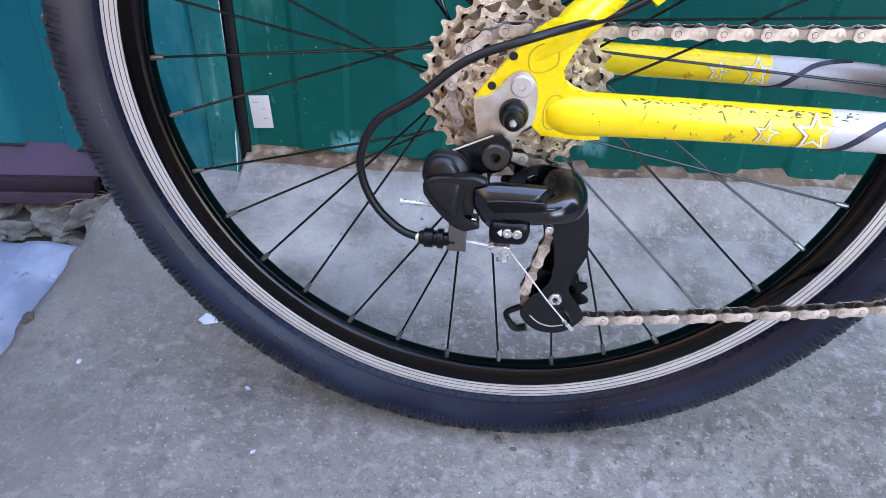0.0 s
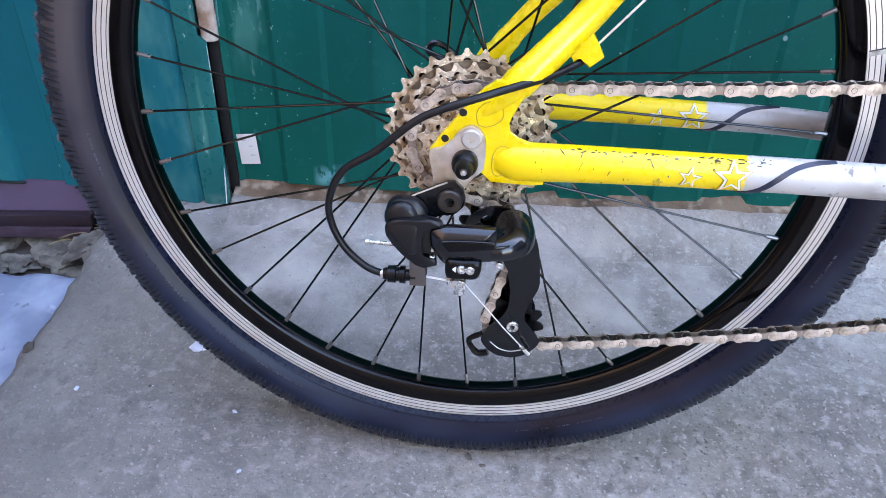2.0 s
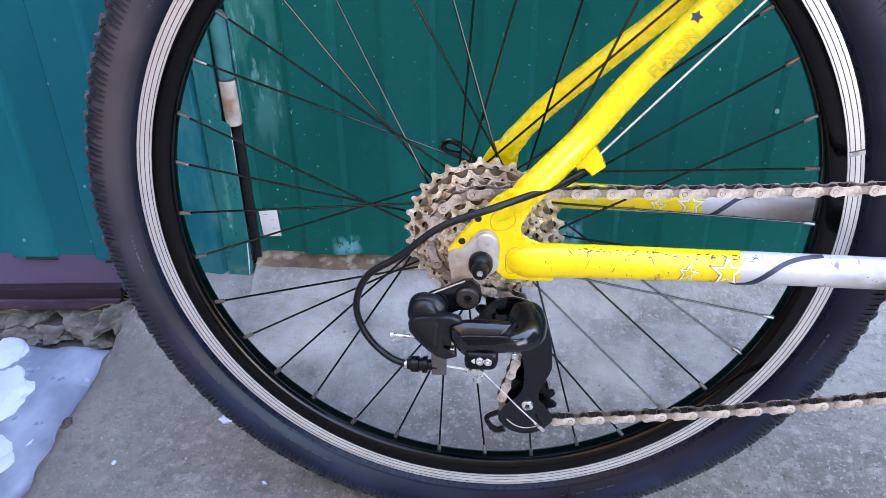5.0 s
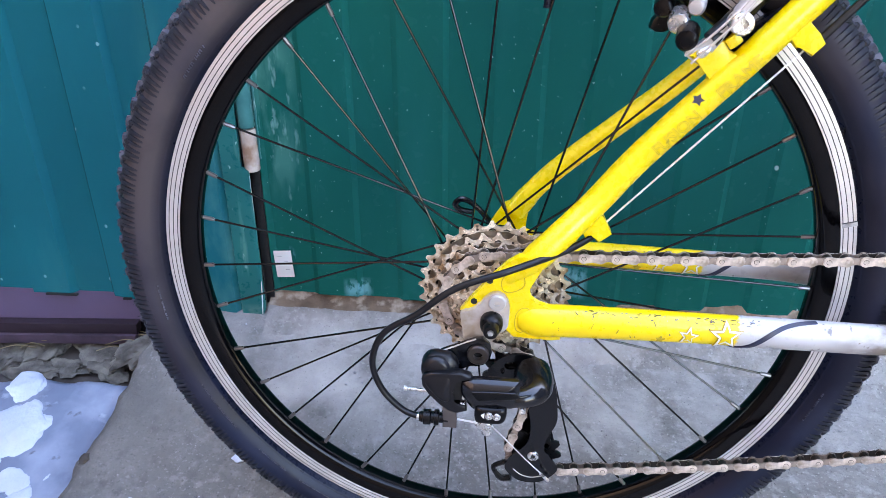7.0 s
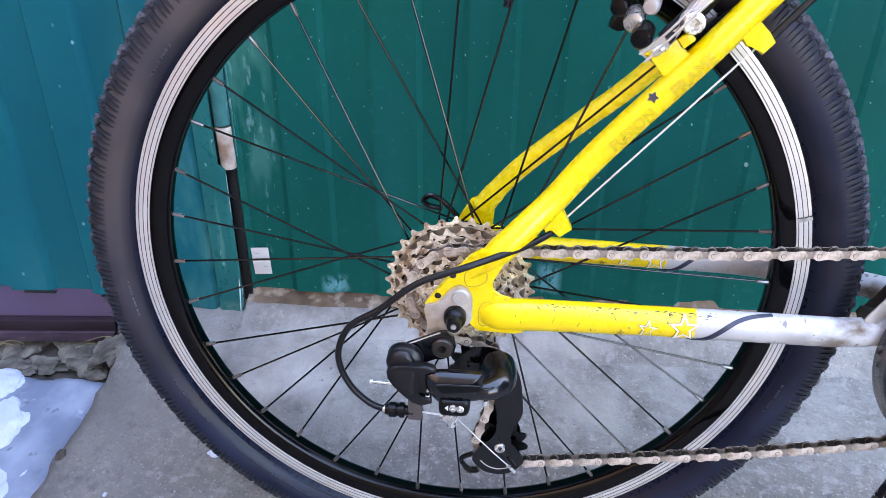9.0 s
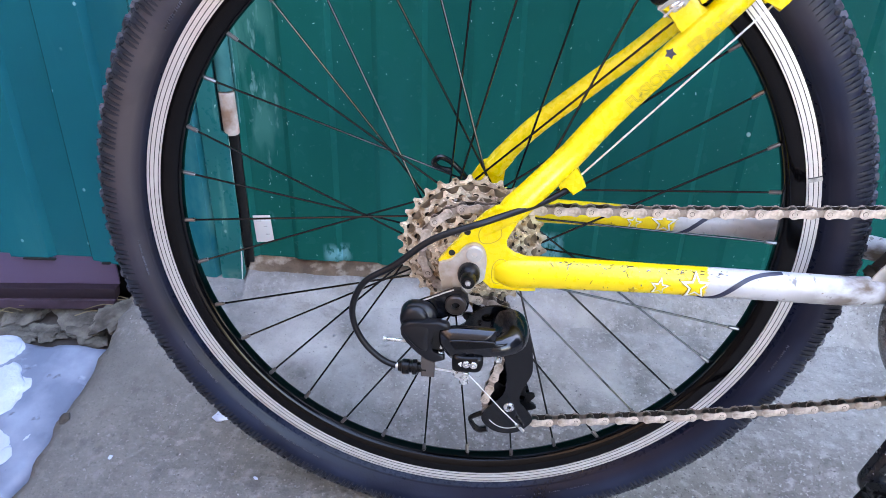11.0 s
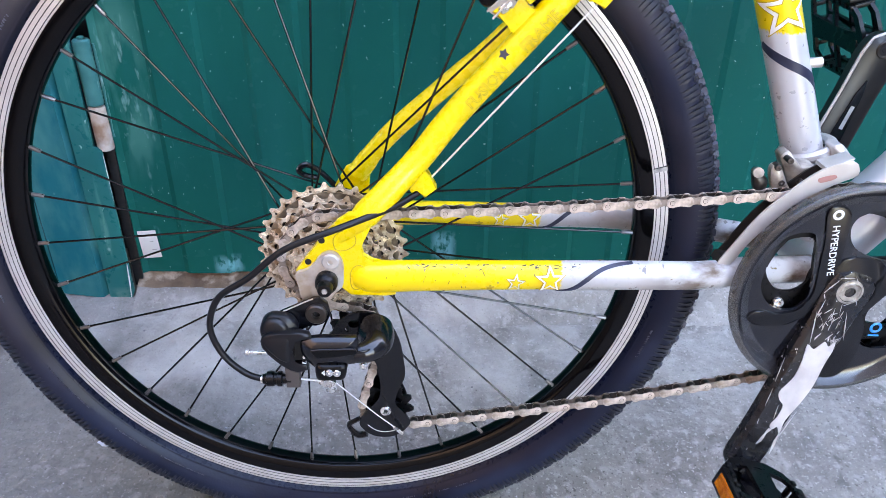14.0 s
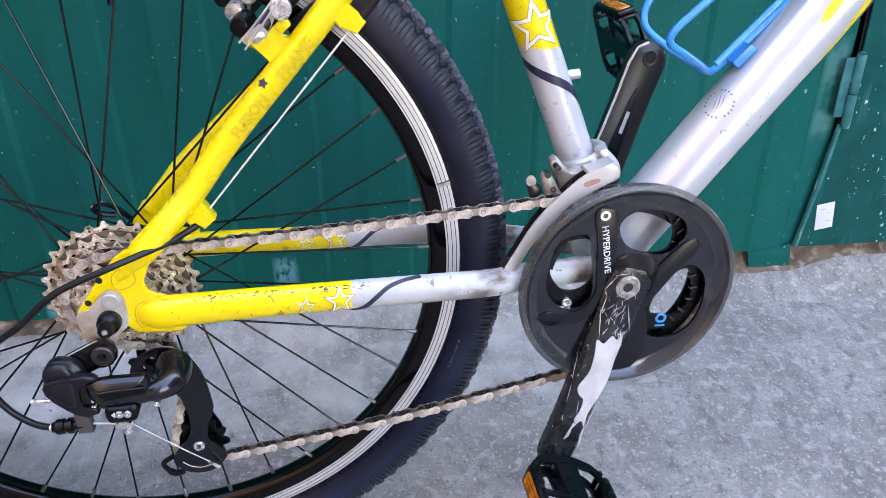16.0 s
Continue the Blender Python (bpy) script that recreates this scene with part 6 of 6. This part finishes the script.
def far_plate(name, rows, depth, mat, label=""):
    """A thin raised or inlaid piece on the near face of the far crank arm: rows of (along, left, right)."""
    bm = bmesh.new()
    vs = [[bm.verts.new(far_face(d, w, 0.0556 + 0.104 * d - h)) for w, h in ((a, -0.002), (a, depth), (b, depth), (b, -0.002))] for d, a, b in rows]
    for p, q in zip(vs, vs[1:]):
        for k in range(3):
            bm.faces.new((p[k], p[k + 1], q[k + 1], q[k]))
    bm.faces.new(vs[0]), bm.faces.new(vs[-1][::-1])
    return part(name, bm, mat, crankset, label)


# The groove's shade is laid on as a thin dark plate.
far_plate("recess_shade", [(0.040, -0.0065, 0.0065), (0.090, -0.0060, 0.0060), (0.132, -0.0035, 0.0035), (0.146, -0.0005, 0.0005)], 0.0004, black_gloss, "dark plate standing for the shaded recess along the crank arm")
far_plate("crank_print", [(0.100, -0.0018, 0.0018), (0.122, -0.0018, 0.0018)], 0.0008, grey_light, "pale worn print bar")
part("worn_edge", tube([(RING[0] + 0.304 * d - 0.952 * w, 0.0600 + 0.075 * d, RING[1] + 0.952 * d + 0.304 * w) for d, w in ((0.060, 0.0190), (0.130, 0.0178), (0.165, 0.0182), (0.180, 0.0154), (0.187, 0.007))], 0.0014, 6), bare_alu, crankset, "pale worn crank edge")
part("crank_bolt", lathe([(0.0, -0.0690), (0.0042, -0.0690), (0.0046, -0.0718), (0.0078, -0.0718), (0.0085, -0.0712), (0.0090, -0.0720), (0.0108, -0.0716), (0.0112, -0.0700), (0, -0.0680)], 30, centre=(0.4197, 0.0028)), worn_bolt, crankset, "worn steel crank bolt")
part("axle", cyl((RING[0], -0.050, RING[1]), (RING[0], 0.060, RING[1]), 0.0085, 20), dark_steel, crankset)
# worn patch where the heel has rubbed the paint away
WORN = [(396.3, -45.5), (395.4, -60), (392.6, -75), (388, -83), (382.4, -91.5), (384.2, -99.4), (388.7, -105.4), (386, -117), (381.4, -125), (384, -129.5), (388.5, -127), (391.5, -134), (394.2, -119.6), (403.5, -102.3), (410.7, -85), (415.3, -64), (419.2, -51.4), (419.5, -42), (415, -47.5), (411, -43), (407.1, -46), (402.4, -50)]


def on_crank(name, outline, mat, lift, label=""):
    """A thin patch of another surface on the near face of the crank arm; its outline in mm."""
    bm = holed(rounded(outline, 3) if len(outline) > 8 else mm(outline), [], 0.0, 0.0006)
    for v in bm.verts:
        d = ((v.co.x - RING[0]) * -0.053 + (v.co.z - RING[1]) * -0.166) / 0.1743
        v.co.y += -(0.0704 + 0.104 * max(0.0, d)) - lift
    return part(name, bm, mat, crankset, label)


on_crank("worn_patch", WORN, rubbed_alu, 0.0006, "bare silver patch worn through the paint")
on_crank("worn_patch", [(376, -138.7), (373, -145), (377.5, -142), (380, -134), (384, -130), (381, -128.5)], rubbed_alu, 0.0006)
on_crank("worn_patch", [(387.4, -156), (388.4, -142), (391.8, -133), (391.2, -141), (389, -151)], rubbed_alu, 0.0006)
# thin scratches round the bolt and along the edges of the arm
SCRATCHES = [(random.uniform(399, 420), random.uniform(-44, -12), random.uniform(3, 9), random.uniform(20, 130), random.uniform(0.25, 0.6)) for k in range(34)]
for x, z, ln, t, w in SCRATCHES + [(397.5, -30, 30, 92, 0.8), (399, -14, 20, 75, 0.7), (404, 8, 16, 50, 0.8), (414, 15.5, 13, 5, 0.9), (424, 12, 12, -60, 0.8), (427, -2, 16, -80, 0.7), (424, -28, 26, -82, 0.9), (421, -8, 8, 20, 0.6), (378, -70, 24, 82, 0.5), (374.5, -97, 18, 80, 0.5), (384, -112, 14, 85, 0.6), (404, -96, 30, 66, 0.5), (396, -127, 34, 68, 0.45)]:
    c, q = math.cos(radians(t)), math.sin(radians(t))
    on_crank("scratch", [(x + ln / 2 * c, z + ln / 2 * q), (x - w / 2 * q, z + w / 2 * c), (x - ln / 4 * c - w / 3 * q, z - ln / 4 * q), (x - ln / 2 * c, z - ln / 2 * q), (x + w / 2 * q, z - w / 2 * c)], rubbed_alu, 0.0006)


def lay(bm):
    """Turns a plate built upright so that its outline lies in x and y."""
    bmesh.ops.transform(bm, matrix=Matrix.Rotation(radians(-90), 4, "X"), verts=bm.verts)
    return bm


def pedal(m, label):
    """A resin cage pedal: a spindle, a body, an open cage with teeth and two framed reflectors; x is fore and aft, y outwards."""
    p = part("pedal", tube([(0, -0.006, 0), (0, -0.003, 0), (0, 0.006, 0), (0, 0.010, 0), (0, 0.016, 0)], [0.0065, 0.0088, 0.0088, 0.0070, 0.0105], 16), black_gloss, bicycle, label)
    p.matrix_local = m
    part("pedal_body", lay(plate(rounded([(-9, 10), (0, 7), (9, 10), (10, 26), (7, 50), (7, 72), (10, 92), (8, 101), (0, 103), (-8, 101), (-10, 92), (-7, 72), (-7, 50), (-10, 26)], 3), -0.0085, 0.0085, 0.003)), satin_gloss, p)
    outer = [(-0.0335, 0.0210), (-0.0270, 0.0120), (-0.0120, 0.0060), (0.0120, 0.0060), (0.0270, 0.0120), (0.0335, 0.0210), (0.0365, 0.0900), (0.0340, 0.1010), (0.0260, 0.1065), (-0.0260, 0.1065), (-0.0340, 0.1010), (-0.0365, 0.0900)]
    gap = [(0.0110, 0.0165), (0.0240, 0.0200), (0.0290, 0.0260), (0.0318, 0.0540), (0.0090, 0.0560)]
    gap2 = [(0.0090, 0.0605), (0.0320, 0.0585), (0.0328, 0.0900), (0.0260, 0.1010), (0.0115, 0.1010)]
    for low in (-0.0092, 0.0058):
        part("pedal_cage", lay(holed(outer, [g for q in (gap, gap2) for g in (q, [(-x, y) for x, y in q])], low, low + 0.0034)), black_plastic, p, "black toothed cage plate", 30)
    post = None
    for x, y in ((0.0330, 0.0225), (-0.0330, 0.0225), (0.0345, 0.0960), (-0.0345, 0.0960), (0.0, 0.1050), (0.0200, 0.1052), (-0.0200, 0.1052)):
        if post is None:
            post = part("cage_post", box((0, 0, 0), (0.0040, 0.0040, 0.0150), 0.0008), black_plastic, p)
            post.matrix_local = pose(x, y, 0)
        else:
            again(post, p, pose(x, y, 0))
    tooth = None
    for s in (-1, 1):
        for k in range(7):
            for t in (-1, 1):
                at = pose(s * (0.0325 + 0.0003 * k), 0.0230 + 0.0115 * k, t * 0.0092)
                if tooth is None:
                    tooth = part("tooth", box((0, 0, 0), (0.0042, 0.0046, 0.0036), 0.0007), black_plastic, p)
                    tooth.matrix_local = at
                else:
                    again(tooth, p, at)
        case = part("reflector_case", box((s * 0.0368, 0.0575, 0), (0.0060, 0.0620, 0.0185), 0.0012), black_plastic, p)
        r = part("reflector", box((s * 0.0392, 0.0575, 0), (0.003, 0.0520, 0.0125), 0.0008), amber, case, "amber plastic reflector")
        bm = bmesh.new()
        for k in range(13):
            for t in (-1, 0, 1):
                add_box(bm, (s * 0.0406, 0.0340 + 0.0039 * k + 0.0019 * (t == 0), t * 0.0037), (0.0012, 0.0026, 0.0026), 0, Matrix.Rotation(0.0, 4, "X"))
        prisms = part("reflector_face", bm, amber, case)
        prisms["kind"] = "stuff"
    return p


eye_near = (RING[0] - 0.053, -0.088, RING[1] - 0.166)
pedal(Matrix.Translation(eye_near) @ Matrix.Rotation(radians(18), 4, "Y") @ Matrix.Rotation(radians(180), 4, "X"), "black resin cage pedal with amber reflectors")
eye_far = (RING[0] + 0.053, 0.088, RING[1] + 0.166)
pedal(Matrix.Translation(eye_far) @ Matrix.Rotation(radians(-109), 4, "Y"), "black resin cage pedal with amber reflectors, tipped up")
part("pedal_eye", lathe([(0.0052, 0.0722), (0.0070, 0.0718), (0.0078, 0.0726), (0.0078, 0.0745), (0.0052, 0.0745)], 28, True, centre=(eye_far[0], eye_far[2])), chain_dark, crankset, "dark rim of the pedal eye")
part("spindle_end", lathe([(0.0, 0.0724), (0.0022, 0.0724), (0.0026, 0.0727), (0.0052, 0.0727), (0.0052, 0.0745), (0, 0.0745)], 20, centre=(eye_far[0], eye_far[2])), black_gap, crankset, "black hollow spindle end")
part("pedal_washer", lathe([(0.0, -0.0885), (0.0065, -0.0885), (0.0090, -0.0875), (0.0090, -0.0860), (0, -0.0860)], 20, centre=(eye_near[0], eye_near[2])), black_gloss, crankset)

# ---- front derailleur ----
FD = [(376, 101), (398, 109), (405, 98), (390, 90), (366, 75), (348, 55), (334, 36), (323, 15), (313, 16), (322, 34), (337, 61), (356, 83)]
fd = part("front_derailleur", plate(rounded(FD, 3), -0.0560, -0.0542, 0.0005), bare_alu, bicycle, "dirty silver front derailleur with curved cage")
part("inner_cage", plate(rounded([(x + 2, z - 3) for x, z in FD], 3), -0.0400, -0.0385, 0.0004), dark_steel, fd)
part("cage_lip", plate(mm([(378, 103), (399, 111), (398, 108), (378, 100)]), -0.0550, -0.0390, 0.0004), bare_alu, fd)
part("tail_plate", plate(mm([(313, 16), (323, 15), (326, 21), (316, 22)]), -0.0545, -0.0390, 0.0004), dark_steel, fd)
part("clamp_band", tube([(0.3900 + 0.0190 * math.cos(a) * 0.93, 0.0190 * math.sin(a), 0.0985 + 0.0190 * math.cos(a) * 0.37) for a in (2 * math.pi * k / 28 for k in range(28))], 0.0045, 8, True), bare_alu, fd, "silver clamp band round the seat tube")
part("pivot_arm", dome([(353, 101.5), (356.5, 106.5), (360, 105.6), (368, 98), (375, 96.5), (381.4, 96), (383, 91), (376.5, 81), (366, 74.5), (362.5, 79.5), (360, 88)], -0.0380, -0.0200, 0.0050, (0.001, 0.002)), dirty_alu, fd, "dirty cast pivot arm")
part("pivot_link", dome([(344, 94), (347, 98), (351.3, 96), (358, 85), (364, 75), (355, 73), (350.5, 75), (347, 82)], -0.0440, -0.0340, 0.0030), dirty_alu, fd, "dirty link plate")
for x, z in ((0.3480, 0.0965), (0.3560, 0.1025), (0.3690, 0.0850), (0.3535, 0.0840)):
    part("pivot_pin", bolt_head(x, z, -0.0445, -0.0360, 0.0026, 12, 0.35, 0.001), dark_steel, fd)
part("cable_lever", dome([(333, 89), (338.7, 89.6), (346, 82), (343.5, 71.5), (338, 73.4), (335, 80)], -0.0400, -0.0310, 0.0030), dark_steel, fd)
part("cable_bolt", cyl((0.3352, -0.0400, 0.0905), (0.3378, -0.0300, 0.0875), 0.0042, 12), dirty_alu, fd)
part("clamp_lug", dome([(396.5, 109), (401, 111.5), (405, 110.2), (414.6, 100), (417.7, 89.4), (413.4, 83.5), (404.5, 86.4), (400, 98)], -0.0320, -0.0120, 0.0060), bare_alu, fd)
part("cage_mark", plate(rounded([(375, 94), (386, 97.5), (388, 94.5), (377, 90.5)], 3), -0.0564, -0.0558), red_print, fd, "faint reddish oval mark")

# ---- bottle cage on the down tube ----
def loop(y, pts):
    return tube(curve([(x / 1000, yy / 1000, z / 1000) for x, z, yy in pts], 5), 0.0031, 12)


holder = part("bottle_cage", loop(0, [(472, 246, -46), (450, 227, -47), (436, 213, -47), (435, 203, -45), (450, 194, -41), (474, 181, -26), (488, 173, -10), (500, 172, 0), (512, 180, 4), (540, 206, 6), (580, 247, 6)]), blue_paint, bicycle, "blue painted wire bottle cage with worn spots")
part("wire_loop", loop(0, [(462, 240, 36), (450, 225, 36), (445, 211, 34), (449, 199, 30), (468, 185, 20), (488, 173, 6), (498, 170, -2)]), blue_paint, holder)
part("wire_rail", loop(0, [(492, 180, -16), (520, 208, -12), (556, 246, -10)]), blue_paint, holder)
part("mount_plate", plate(mm([(510, 180), (524, 195), (531, 191), (517, 175)]), -0.010, 0.012, 0.001), blue_paint, holder)

# ---- rear brake ----
ARM = [(113, 204.5), (122.7, 212), (134.4, 223.7), (140, 234), (152, 250), (168, 268), (176, 264), (160, 246), (148, 232), (143, 227), (133.6, 212.8), (128, 201.5), (124, 197.5)]
brake = part("rear_brake", dome(ARM, -0.0440, -0.0320, 0.0040), bare_alu, bicycle, "silver and black rim brake with cable")
part("arm_window", dome([(120, 206), (127, 211), (130, 208), (124, 202.5)], -0.0452, -0.0400, 0.0015), screw_steel, brake, "", 60)
part("brake_bolt", bolt_head(0.1425, 0.2280, -0.0560, -0.0420, 0.0075, 20, 0.45, 0.003), screw_steel, brake, "bright socket bolt")
part("pad_holder", tube([(0.128, -0.040, 0.214), (0.150, -0.030, 0.235), (0.166, -0.024, 0.252)], [0.006, 0.007, 0.006], 12), black_plastic, brake)
part("brake_pad", box((0.166, -0.0185, 0.222), (0.050, 0.010, 0.012), 0.002, Matrix.Rotation(radians(-38), 4, "Y")), rubber, brake)
part("far_arm", plate(rounded([(100, 214), (108, 205), (120, 214), (136, 232), (150, 252), (140, 258)], 3), 0.0280, 0.0400, 0.002), black_plastic, brake)
part("spring", tube(curve([(0.112, -0.046, 0.204), (0.128, -0.052, 0.222), (0.146, -0.052, 0.246), (0.160, -0.050, 0.270)], 4), 0.0009, 6), bare_alu, brake)
part("spring", tube(curve([(0.116, -0.050, 0.200), (0.140, -0.056, 0.232), (0.170, -0.050, 0.276)], 4), 0.0009, 6), bare_alu, brake)
for x, z, y, r, mat in ((0.1125, 0.2125, -0.0400, 0.0078, black_plastic), (0.1080, 0.2205, -0.0250, 0.0075, screw_steel), (0.0990, 0.2280, -0.0100, 0.0070, black_plastic), (0.1185, 0.2320, -0.0250, 0.0060, bare_alu)):
    part("boss_cap", tube([(x + 0.004, y + 0.016, z + 0.004), (x + 0.001, y + 0.004, z + 0.001), (x, y, z), (x - 0.0004, y - 0.001, z)], [r, r, r * 0.92, r * 0.7], 20), mat, brake, "", 50)
